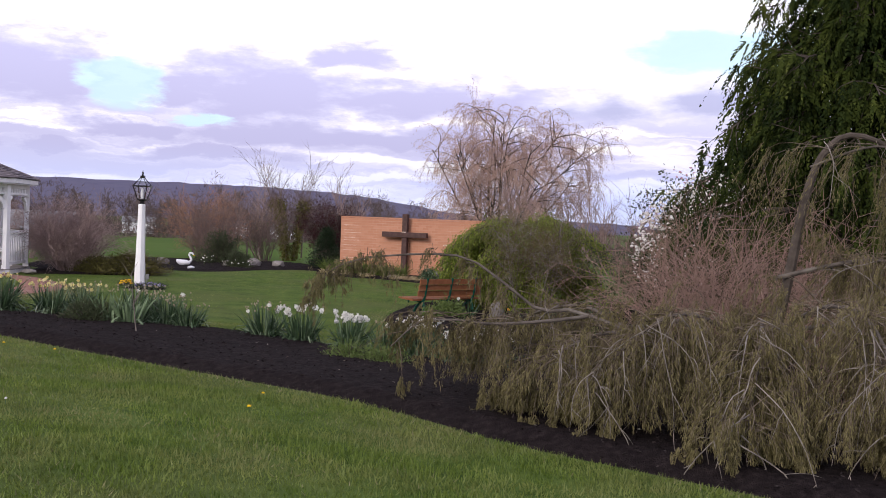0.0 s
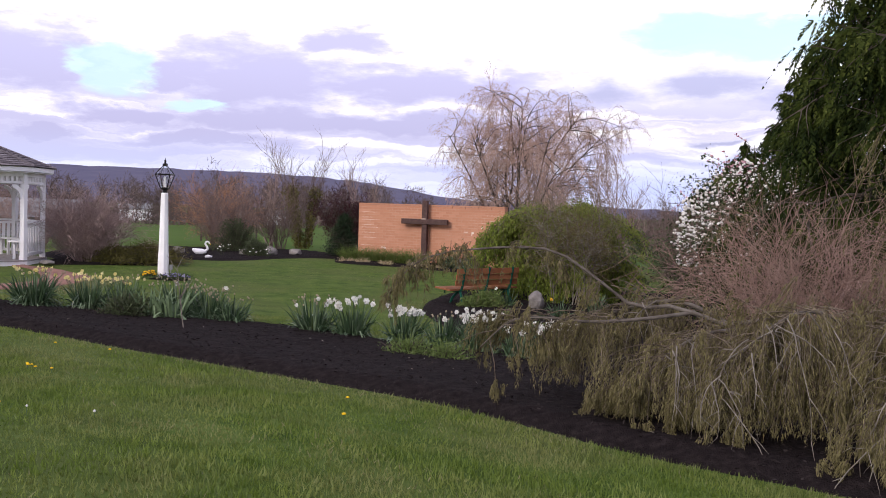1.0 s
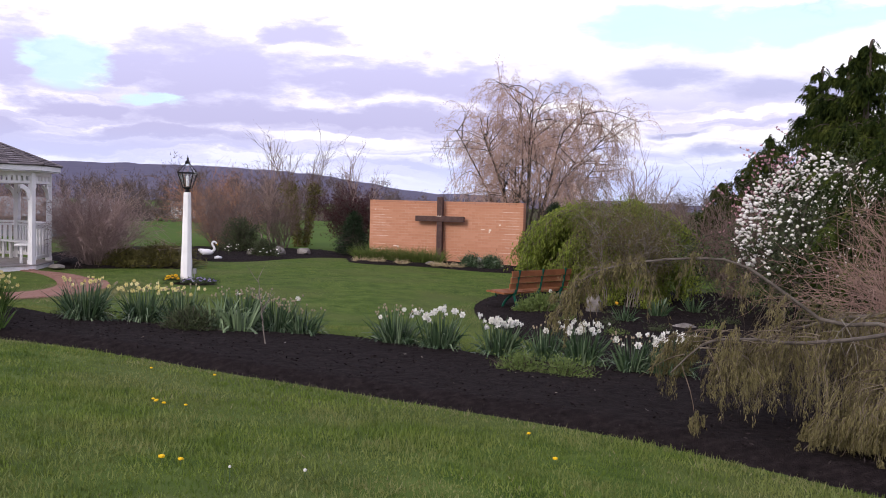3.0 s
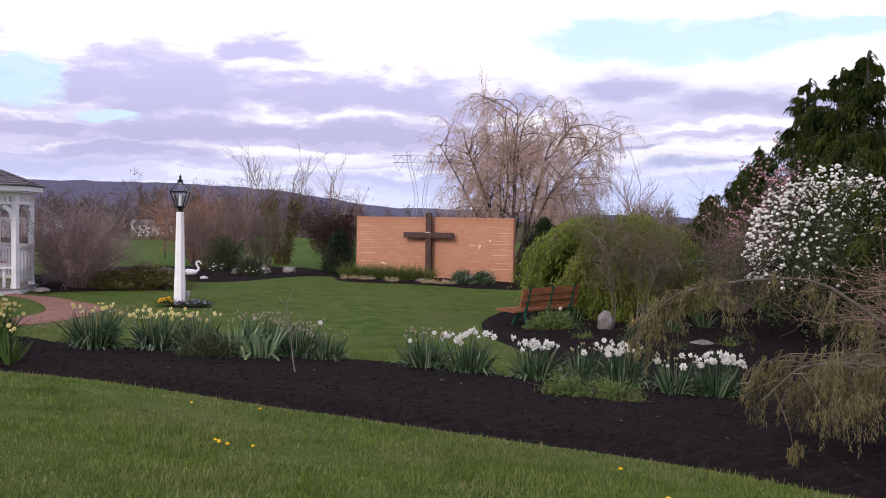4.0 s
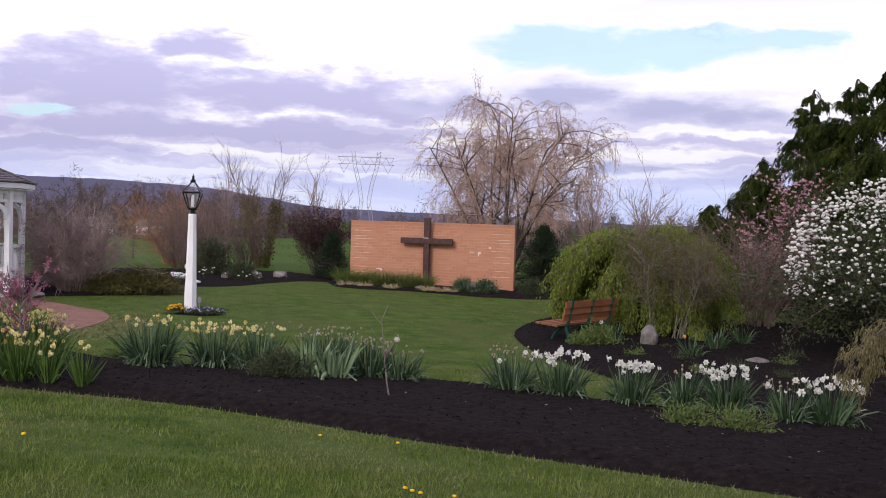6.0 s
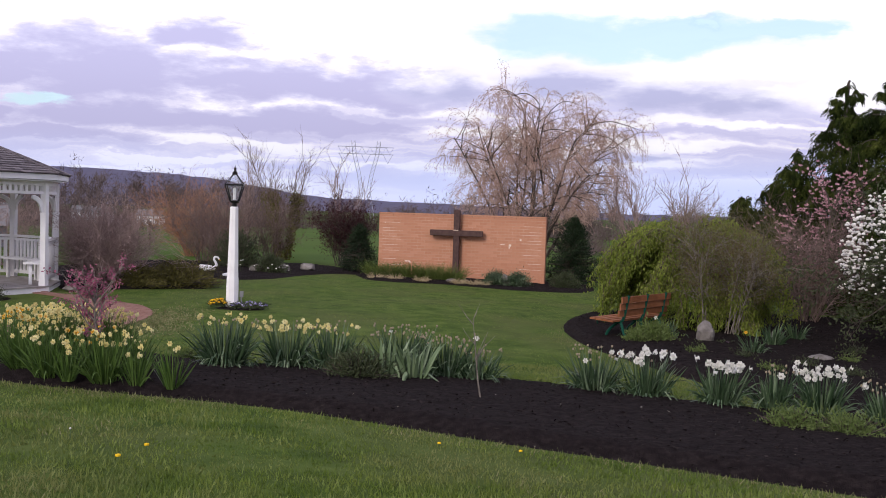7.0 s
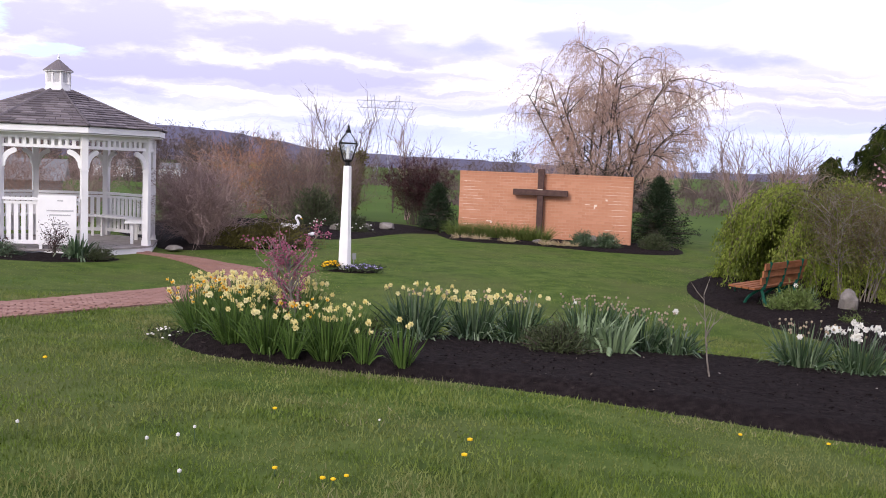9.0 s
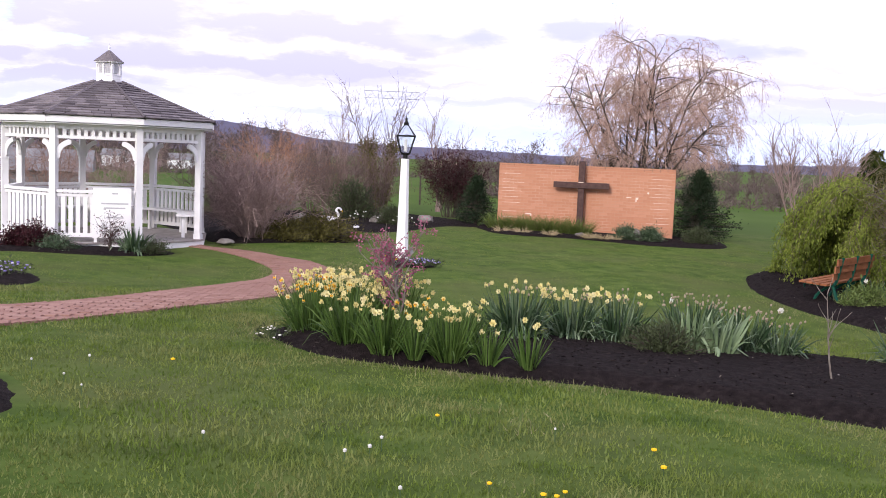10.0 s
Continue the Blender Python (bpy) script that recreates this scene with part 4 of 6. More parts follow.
def lamp_post():
    x, y = -7.90, 23.12
    z = on(x, y)
    top = thing("lamp_post", x, y, z, "white tapered wooden lamp post with black lantern", "street lamp")
    g = Geo()
    n = 8
    prof = [(-0.1, 0.125), (0.0, 0.125), (0.55, 0.115), (0.60, 0.108), (1.9, 0.078), (1.92, 0.07)]
    rings = np.array([[(r * math.cos(a), r * math.sin(a), h) for a in (np.arange(n) + 0.5) * 2 * math.pi / n] for h, r in prof])
    m = len(prof)
    g.add(rings.reshape(-1, 3), [(i * n + k, i * n + (k + 1) % n, (i + 1) * n + (k + 1) % n, (i + 1) * n + k) for i in range(m - 1) for k in range(n)])
    g.add(rings[-1], [tuple(range(n))])
    part("post", g, WHITE, top)
    lan = tagged(new("lantern"), "black metal lantern with glass panes")
    lan.parent = top
    part("collar", Geo().tubes([(0, 0, 1.91)], [(0, 0, 1.99)], 0.05, 0.045, 8).tubes([(0, 0, 1.99)], [(0, 0, 2.01)], 0.075, 0.085, 8), BLACKMETAL, lan)
    lo, hi, zl, zh, zt = 0.075, 0.165, 2.02, 2.33, 2.53
    cor = [(1, 1), (-1, 1), (-1, -1), (1, -1)]
    for k in range(4):
        (a, b), (c, d) = cor[k], cor[(k + 1) % 4]
        part("lantern_bar", Geo().tubes([(a * lo, b * lo, zl)], [(a * hi, b * hi, zh)], 0.011, 0.011, 4), BLACKMETAL, lan)
        part("lantern_bar", Geo().tubes([(a * hi, b * hi, zh)], [(a * 0.03, b * 0.03, zt)], 0.011, 0.009, 4), BLACKMETAL, lan)
        part("lantern_bar", Geo().tubes([(a * hi, b * hi, zh)], [(c * hi, d * hi, zh)], 0.014, 0.014, 4), BLACKMETAL, lan)
        part("lantern_bar", Geo().tubes([(a * lo, b * lo, zl)], [(c * lo, d * lo, zl)], 0.012, 0.012, 4), BLACKMETAL, lan)
        pane = part("glass_pane", Geo().add([(a * lo, b * lo, zl), (c * lo, d * lo, zl), (c * hi, d * hi, zh), (a * hi, b * hi, zh)], [(0, 1, 2, 3)]), GLASS, lan)
        pane.visible_shadow = False
        pane = part("glass_pane", Geo().add([(a * hi, b * hi, zh), (c * hi, d * hi, zh), (c * .03, d * .03, zt), (a * .03, b * .03, zt)], [(0, 1, 2, 3)]), GLASS, lan)
        pane.visible_shadow = False
    part("cap", Geo().box((0, 0, zt + 0.015), (0.09, 0.09, 0.05)).tubes([(0, 0, zt + .03)], [(0, 0, zt + .08)], 0.035, 0.02, 8).blobs([(0, 0, zt + .10)], 0.03).tubes([(0, 0, zt + .12)], [(0, 0, zt + .17)], 0.012, 0.003, 6), BLACKMETAL, lan)
    part("bulb_tube", Geo().tubes([(0, 0, 2.05)], [(0, 0, 2.24)], 0.03, 0.03, 8).blobs([(0, 0, 2.25)], 0.032), WHITE, lan, "white candle-shaped bulb holder")
    box = part("outlet_box", Geo().box((0.17, 0.02, 0.26), (0.07, 0.05, 0.11)), FARGREY, top, "small grey outlet box on a stake")
    part("stake", Geo().box((0.165, 0.02, 0.10), (0.02, 0.02, 0.24)), FARGREY, box)


lamp_post()

# ---- planting kit ----


def twiggy(name, x, y, label, rng_seed, stems, tall, radius, lean, levels, bark, category="shrub", sink=0.03, part_name="branches", group="", spread_base=0.15):
    """A many-stemmed bush; returns the thing, the joints of its last twigs and their ways."""
    rng = np.random.default_rng(rng_seed)
    top = thing(name, x, y, on(x, y), label, category, group)
    a = rng.uniform(0, 2 * np.pi, stems)
    r = np.sqrt(rng.uniform(0, 1, stems)) * spread_base
    p = np.stack([r * np.cos(a), r * np.sin(a), np.full(stems, -sink)], 1)
    out = rng.uniform(0.1, 1, stems) * lean
    d = np.stack([out * np.cos(a), out * np.sin(a), np.ones(stems)], 1)
    made, joints, ways = grow(rng, p, d, tall * rng.uniform(0.75, 1.1, stems), radius, levels)
    part("stems", Geo().tubes(*made[0], 5), bark, top)
    part("twigs", branch_geo(made[1:], (4, 3, 3)), bark, top)
    return top, joints, ways, rng


def leafy(rng, joints, ways, per, length, width, out=0.6, down=0.0, jitter=0.03):
    p = np.repeat(joints, per, 0) + rng.normal(0, jitter, (len(joints) * per, 3))
    d = unit(np.repeat(ways, per, 0) * (1 - out) + sphere_dirs(rng, len(p)) * out + np.array([0, 0, -down]))
    shape = Geo().blades if length < 0.09 and width < 0.03 else Geo().leaves
    return shape(p, d, side_of(rng, d), length * rng.uniform(0.6, 1.3, len(p)), width * rng.uniform(0.7, 1.2, len(p)))


def limb(points, r0, r1, n=16, sides=6):
    """One smooth tapering tube through the points."""
    c = curve(points, n)
    r = np.linspace(r0, r1, n)
    way = unit(np.gradient(c, axis=0))
    u = unit(np.cross(way, np.where(np.abs(way[:, 2:]) > 0.9, (1.0, 0.2, 0), (0, 0, 1.0))))
    for i in range(1, n):
        u[i] = u[i - 1] - way[i] * (u[i - 1] @ way[i])
        u[i] /= np.linalg.norm(u[i])
    w = np.cross(way, u)
    a = np.arange(sides) * 2 * np.pi / sides
    v = c[:, None] + r[:, None, None] * (np.cos(a)[None, :, None] * u[:, None] + np.sin(a)[None, :, None] * w[:, None])
    k = np.arange(sides)
    f = np.concatenate([np.stack([i * sides + k, i * sides + (k + 1) % sides, (i + 1) * sides + (k + 1) % sides, (i + 1) * sides + k], 1) for i in range(n - 1)])
    return Geo().add(v.reshape(-1, 3), f), c


# ---- trees ----


def weeping_larch():
    """Grey limbs that arch over and a long khaki curtain hanging from them."""
    ox, oy = 2.55, 9.95
    oz = on(ox, oy)
    top = thing("weeping_larch", ox, oy, oz, "weeping larch with grey arching limbs and khaki hanging shoots", "tree")
    o = np.array([ox, oy, oz])
    rng = np.random.default_rng(31)
    lines = [
        ([(2.75, 9.95, 0.0), (2.82, 9.85, 1.0), (2.92, 9.76, 1.7), (3.02, 9.72, 2.4), (3.14, 9.68, 2.8), (3.35, 9.62, 2.98), (3.7, 9.55, 2.85), (4.0, 9.4, 2.4)], 0.06, 0.014),
        ([(2.6, 9.85, 0.9), (2.0, 9.75, 1.28), (1.5, 9.7, 1.2), (1.04, 9.72, 1.34), (0.74, 10.1, 1.30), (0.42, 10.2, 1.52), (0.05, 10.25, 1.75), (-0.35, 10.2, 1.78), (-0.8, 10.1, 1.74), (-1.1, 10.05, 1.67), (-1.28, 10.0, 1.55), (-1.38, 9.97, 1.42)], 0.022, 0.004),
        ([(1.2, 9.72, 1.3), (0.75, 9.6, 1.24), (0.3, 9.6, 1.2), (-0.05, 9.6, 1.22), (-0.35, 9.6, 1.18), (-0.6, 9.62, 0.95)], 0.018, 0.005),
        ([(2.6, 9.85, 0.8), (2.2, 9.1, 1.3), (1.75, 8.7, 1.42), (1.35, 8.6, 1.15), (1.1, 8.6, 0.8)], 0.022, 0.005),
        ([(2.6, 9.85, 0.9), (2.5, 9.0, 1.35), (2.35, 8.4, 1.35), (2.2, 7.9, 1.0), (2.1, 7.7, 0.7)], 0.022, 0.005),
        ([(2.65, 9.85, 1.0), (2.9, 8.9, 1.5), (3.05, 8.2, 1.5), (3.1, 7.7, 1.1), (3.1, 7.5, 0.7)], 0.022, 0.005),
        ([(2.7, 9.8, 1.2), (3.4, 9.0, 1.4), (3.9, 8.4, 1.35), (4.1, 8.0, 1.0)], 0.022, 0.005),
        ([(2.78, 9.72, 1.7), (3.6, 9.6, 1.9), (4.3, 9.3, 1.75), (4.7, 9.0, 1.3)], 0.022, 0.005),
        ([(3.05, 9.7, 2.7), (3.5, 9.2, 2.85), (3.75, 8.9, 2.4), (3.85, 8.7, 1.7)], 0.012, 0.004),
        ([(2.5, 9.9, 0.8), (1.9, 9.5, 1.15), (1.25, 9.2, 1.2), (0.85, 9.1, 1.0), (0.6, 9.1, 0.7)], 0.024, 0.005),
        ([(1.5, 9.7, 1.2), (1.1, 10.2, 1.35), (0.5, 10.5, 1.15), (0.1, 10.6, 0.85)], 0.022, 0.005),
    ]
    starts, outs = [], []
    for n, (pts, r0, r1) in enumerate(lines):
        local = np.array(pts) - np.array([ox, oy, 0]) - np.array([0, 0, oz])
        if n == 0:
            local[:, 2] = np.maximum(local[:, 2], -0.1)
        g, c = limb(local, r0, r1, 22, 8)
        part("trunk" if n == 0 else "limb", g, BARKDARK if n == 0 else BARKMID, top)
        k = len(c)
        lo = 13 if n == 0 else int(k * (0.42 if n == 1 else 0.25))
        many = (60, 44, 26)[n] if n < 3 else 100
        if n in (0, 8):
            many = 12
        i = rng.integers(lo, k, many)
        starts.append(c[i] + rng.normal(0, 0.03, (many, 3)))
        way = unit(np.gradient(c, axis=0))[i]
        outs.append(unit(way * rng.uniform(-0.2, 0.8, (many, 1)) + sphere_dirs(rng, many) * (1, 1, 0.2) * 1.1 + np.array([0, 0, 0.15])))
    p, d = np.concatenate(starts), np.concatenate(outs)
    # side twigs spread sideways first, then hang
    sl = rng.uniform(0.25, 0.62, len(p)) * np.where((p[:, 0] + ox < 0.4) & (p[:, 1] + oy > 9.8), 0.45, 1) * np.where(p[:, 0] + ox < -0.6, 0.6, 1)
    made, joints, ways = grow(rng, p, d, sl, 0.0048, [dict(nseg=5, wander=0.12, droop=0.32)])
    pick = np.arange(len(joints)).reshape(len(p), 5)[:, 1:].ravel()
    pick = np.repeat(rng.choice(pick, int(len(pick) * 0.30), replace=False), 7)
    q, w = joints[pick] + rng.normal(0, 0.035, (len(pick), 3)), ways[pick]
    w = unit(w * 0.4 + sphere_dirs(rng, len(q)) * (1, 1, 0) * 0.22 + np.array([0, 0, -0.6]))
    thin_out = ~((q[:, 0] + ox < 0.55) & (q[:, 1] + oy > 9.85) & (rng.uniform(0, 1, len(q)) < 0.3))
    q, w = q[thin_out], w[thin_out]
    ground_gap = q[:, 2] + oz - (height(q[:, 0] + ox, q[:, 1] + oy) + 0.16)
    hl = np.clip(np.repeat(rng.uniform(0.2, 1.25, len(pick) // 7), 7)[thin_out] * rng.uniform(0.5, 1.05, len(q)), 0.08, np.maximum(ground_gap * rng.uniform(0.85, 1.0, len(q)), 0.08))
    # the long loose arch keeps only short shoots
    gx, gy = q[:, 0] + ox, q[:, 1] + oy
    hl = np.where((gx < 0.8) & (gy > 9.85), np.minimum(hl, rng.uniform(0.06, 0.75, len(q))), hl)
    hl = np.where((gx < 0.7) & (gy <= 9.85), np.minimum(hl, rng.uniform(0.1, 0.75, len(q))), hl)
    hl = np.where((gx < 0.3) & (gy > 9.7), np.minimum(hl, rng.uniform(0.05, 0.72, len(q)) ** 1.4), hl)
    hl = np.where((gx < -0.7) & (gy > 9.7), np.minimum(hl, rng.uniform(0.03, 0.30, len(q))), hl)
    hl = np.where((gx < 0.05) & (gy <= 9.85), np.minimum(hl, rng.uniform(0.05, 0.42, len(q))), hl)
    made2, j2, w2 = grow(rng, q, w, hl, 0.0026, [dict(nseg=6, wander=0.13, droop=0.55)])
    twigs = branch_geo(made, (4,))
    for a in made2:
        twigs.tubes(*a, 3)
    part("twigs", twigs, TWIGKHAKI, top)
    lx, ly = j2[:, 0] + ox, j2[:, 1] + oy
    keep = (rng.uniform(0, 1, len(j2)) < 0.85) & ~((lx < 0.5) & (ly > 9.9) & (rng.uniform(0, 1, len(j2)) < 0.55))
    seg = np.repeat(hl / 6, 6)[keep][:, None]
    jk = np.repeat(j2[keep], 4, 0) - np.repeat(w2[keep] * seg, 4, 0) * rng.uniform(0, 1, (4 * int(keep.sum()), 1))
    leaf = leafy(rng, jk, np.repeat(w2[keep], 4, 0), 2, 0.037, 0.0076, out=0.38, down=0.25, jitter=0.010)
    part("needles", leaf, LARCH, top)
    # pale bare switches over the curtain
    n = 95
    b = rng.choice(np.flatnonzero(p[:, 0] + ox > 0.9), n)
    made3, _, _ = grow(rng, p[b] + np.array([-0.12, -0.34, 0.0]), unit(sphere_dirs(rng, n) * (1, 1, 0) + np.array([0, -0.3, -0.5])), rng.uniform(0.4, 1.1, n), 0.0055, [dict(nseg=9, wander=0.11, droop=0.55, kids=4, ratio=0.35, thin=0.6, spread=0.6, start=0.3), dict(nseg=4, wander=0.15, droop=0.3)])
    part("bare_switches", branch_geo(made3, (4, 3)), BARKPALE, top)


BARKMID = mat("grey_larch_bark", [(.06, .05, .042), (.11, .092, .078), (.17, .148, .125)], 8.0, 0.9, bump=0.4, bump_scale=60)
TWIGKHAKI = mat("khaki_twigs", [(.075, .057, .040), (.128, .10, .072), (.21, .172, .13)], 2.0, 0.9, island=0.7, sheen=0.1)
weeping_larch()


def fronds(rng, q, w, length, per, leaf, wide):
    """Flat sprays that hang from each place: scaly side shoots along a drooping axis."""
    n = len(q)
    t = ((np.arange(per) + 0.6) / per)[None, :, None]
    ln = np.broadcast_to(length, n)[:, None, None]
    down = np.array([0, 0, -1.0])
    side = side_of(rng, w)
    at = q[:, None] + w[:, None] * ln * t + down * 0.45 * ln * t * t
    way = unit(w[:, None] + down * t * 0.9)
    turn = np.where(np.arange(per) % 2, 1.0, -1.0)[None, :, None]
    d = unit(way + side[:, None] * turn * (0.75 - 0.5 * t) + rng.normal(0, 0.10, at.shape))
    s = unit(np.cross(d, np.cross(way, side[:, None]) + rng.normal(0, 0.35, at.shape)))
    size = (leaf * (1.15 - 0.45 * t) * rng.uniform(0.7, 1.3, (n, per, 1)))[..., 0].ravel()
    return Geo().blades(at.reshape(-1, 3), d.reshape(-1, 3), s.reshape(-1, 3), size, wide * rng.uniform(0.7, 1.2, n * per))


def weeping_cypress(x, y, tall, spread, seed, label, branches=90, power=0.7, skirt=0.1, leaf=0.074, wide=0.034, hang=0.45, per=9):
    """A dark evergreen: sweeping branches with flat sprays that hang like cloth, and nodding tips."""
    rng = np.random.default_rng(seed)
    z = on(x, y)
    top = thing("weeping_cypress", x, y, z, label, "tree", "weeping cypresses")
    g, c = limb([(0, 0, -0.1), (0.03, 0, tall * 0.35), (-0.03, 0.02, tall * 0.7), (0, 0, tall * 0.93), (0.03, 0, tall * 0.985), (0.10, 0, tall * 0.98)], 0.018 * tall, 0.004, 24, 8)
    part("trunk", g, BARKDARK, top)
    f = 1 - rng.uniform(0.01, 0.95, branches) ** 0.7
    a = rng.uniform(0, 2 * np.pi, branches)
    p = np.stack([0 * f, 0 * f, f * tall], 1)
    reach = spread * (1.0 - f) ** power * rng.uniform(0.6, 1.05, branches) + 0.06
    d = np.stack([np.cos(a), np.sin(a), rng.uniform(0.1, 0.6, branches) + 0.5 * f], 1)
    made, joints, ways = grow(rng, p, d, reach, 0.016 + 0.02 * (1 - f), [dict(nseg=9, wander=0.07, droop=0.26, kids=9, ratio=0.30, thin=0.4, spread=0.5, start=0.2), dict(nseg=4, wander=0.12, droop=0.15)])
    part("branches", branch_geo(made, (5, 3)), BARKDARK, top)
    main, mway = made[0][1], unit(made[0][1] - made[0][0])
    k = 60
    tf = rng.uniform(0.72, 1.0, k)
    lead = np.stack([0.10 * np.clip(tf - 0.93, 0, 1) / 0.07, 0 * tf, tf * tall * 0.985], 1)
    q = np.concatenate([np.repeat(joints, 2, 0), np.repeat(main, 2, 0), lead])
    w = np.concatenate([np.repeat(ways, 2, 0), np.repeat(mway, 2, 0), sphere_dirs(rng, k) * (1, 1, 0.2)])
    q = q + rng.normal(0, 0.03, q.shape)
    w = unit(w * 0.5 + sphere_dirs(rng, len(q)) * (1, 1, 0.3) * 0.5 + np.array([0, 0, -0.45]))
    ok = q[:, 2] > skirt
    q, w = q[ok], w[ok]
    ln = hang * rng.uniform(0.4, 1.3, len(q)) * np.clip(1.25 - q[:, 2] / tall, 0.35, 1)
    part("foliage", fronds(rng, q, w, ln, per, leaf, wide), CYPRESS, top)
    return top


weeping_cypress(5.3, 15.0, 8.0, 3.4, 41, "tall dark green weeping cypress with drooping sprays", 230, 0.78, 1.2, 0.078, 0.042, 0.62, 12)
weeping_cypress(8.23, 31.3, 6.35, 3.0, 42, "dark green weeping cypress with a nodding top", 120, 0.85)
weeping_cypress(6.75, 24.3, 6.0, 2.2, 43, "dark green weeping cypress behind the white shrub", 110, 0.85)
weeping_cypress(7.5, 27.4, 6.1, 2.2, 45, "slender dark green weeping cypress", 100, 0.85)
weeping_cypress(6.75, 31.2, 4.3, 2.3, 44, "smaller dark green weeping cypress", 90, 0.8)
weeping_cypress(6.0, 32.8, 2.9, 1.8, 46, "low dark green weeping cypress", 60, 0.8)


def weeping_cherry():
    """Many fine upright trunks, arching side branches and a thick fall of thin pinkish shoots."""
    x, y = 0.15, 37.2
    rng = np.random.default_rng(51)
    z = on(x, y)
    top = thing("weeping_cherry", x, y, z, "leafless weeping ornamental tree with pinkish brown shoots", "tree")
    n = 16
    a = np.arange(n) * 2.4 + rng.uniform(-0.3, 0.3, n)
    out = np.linspace(0.03, 0.56, n)
    p = np.stack([0.25 * np.cos(a), 0.25 * np.sin(a), np.full(n, -0.1)], 1)
    d = np.stack([out * np.cos(a) + 0.08, out * np.sin(a), np.ones(n)], 1)
    made, joints, ways = grow(rng, p, d, np.linspace(6.0, 4.7, n), 0.058, [
        dict(nseg=12, wander=0.06, droop=0.03, kids=13, ratio=0.30, thin=0.34, spread=0.62, start=0.34, rise=0.15),
        dict(nseg=8, wander=0.12, droop=0.14, kids=8, ratio=0.5, thin=0.4, spread=0.6, start=0.15, least=0.006),
        dict(nseg=6, wander=0.14, droop=0.40)])
    part("trunk", Geo().tubes(*made[0], 7), BARKDARK, top)
    part("branches", Geo().tubes(*made[1], 4), BARKDARK, top)
    mid = made[2][0]
    up = (mid[:, 2] > 1.5) & ((np.hypot(mid[:, 0], mid[:, 1]) > 1.0) | (mid[:, 2] > 3.4) | (rng.uniform(0, 1, len(mid)) < 0.3))
    g = Geo().tubes(*(v[up] for v in made[2]), 3)
    ok = (joints[:, 2] > 2.1) & ((np.hypot(joints[:, 0], joints[:, 1]) > 1.0) | (joints[:, 2] > 3.4) | (rng.uniform(0, 1, len(joints)) < 0.2))
    joints, ways = joints[ok], ways[ok]
    made2, j2, w2 = grow(rng, joints, ways * 0.6 + np.array([0, 0, -0.2]), rng.uniform(0.12, 0.55, len(joints)), 0.005, [dict(nseg=3, wander=0.18, droop=0.5)])
    g.tubes(*made2[0], 3)
    part("hanging_shoots", g, TWIGPINK, top)
    ok = j2[:, 2] > 1.2
    part("buds", leafy(rng, j2[ok], w2[ok], 2, 0.085, 0.015, out=0.45, down=0.25, jitter=0.05), TWIGPINK, top)


weeping_cherry()


def viburnum():
    x, y = 4.5, 20.6
    rng = np.random.default_rng(61)
    top, joints, ways, rng = twiggy("flowering_viburnum", x, y, "rounded shrub covered in white flower clusters", 61, 26, 2.5, 0.022, 0.75,
                                    [dict(nseg=6, wander=0.10, droop=0.08, kids=7, ratio=0.42, thin=0.5, spread=0.6, start=0.2), dict(nseg=5, wander=0.16, droop=0.05, kids=4, ratio=0.5, thin=0.5, spread=0.6, least=0.003), dict(nseg=3, wander=0.2, droop=0.0)], BARKDARK)
    low = joints[:, 2] > 0.15
    part("leaves", leafy(rng, joints[low], ways[low], 11, 0.075, 0.038, out=0.75, down=0.1, jitter=0.09), VIBLEAF, top)
    d = sphere_dirs(rng, 1500, -0.35)
    c = np.array([0, 0, 1.55])
    r = np.array([1.5, 1.45, 1.55]) * rng.uniform(0.84, 1.07, (1500, 1))
    p = c + d * r
    part("flower_clusters", Geo().blobs(p, rng.uniform(0.022, 0.048, len(p)), 0.75), WHITEBLOOM, top, "white rounded flower clusters", True)


viburnum()


def magnolia():
    x, y = 5.9, 26.9
    top, joints, ways, rng = twiggy("magnolia_tree", x, y, "small magnolia tree in pale pink flower", 71, 7, 2.9, 0.035, 0.5,
                                    [dict(nseg=8, wander=0.09, droop=-0.02, kids=8, ratio=0.42, thin=0.5, spread=0.55, start=0.25, rise=0.1), dict(nseg=6, wander=0.14, droop=0.0, kids=4, ratio=0.45, thin=0.5, spread=0.6, least=0.004), dict(nseg=4, wander=0.15, droop=0.0)], BARKDARK, "tree")
    sel = rng.uniform(0, 1, len(joints)) < 0.9
    j = joints[sel & (joints[:, 2] > 1.0)]
    p = np.repeat(j, 5, 0)
    d = unit(sphere_dirs(rng, len(p), -0.2) + np.array([0, 0, 0.5]))
    part("blossoms", Geo().leaves(p, d, side_of(rng, d), rng.uniform(0.04, 0.085, len(p)), 0.04), PINKBLOOM, top, "pale pink open blossoms")


magnolia()

# ---- shrubs ----


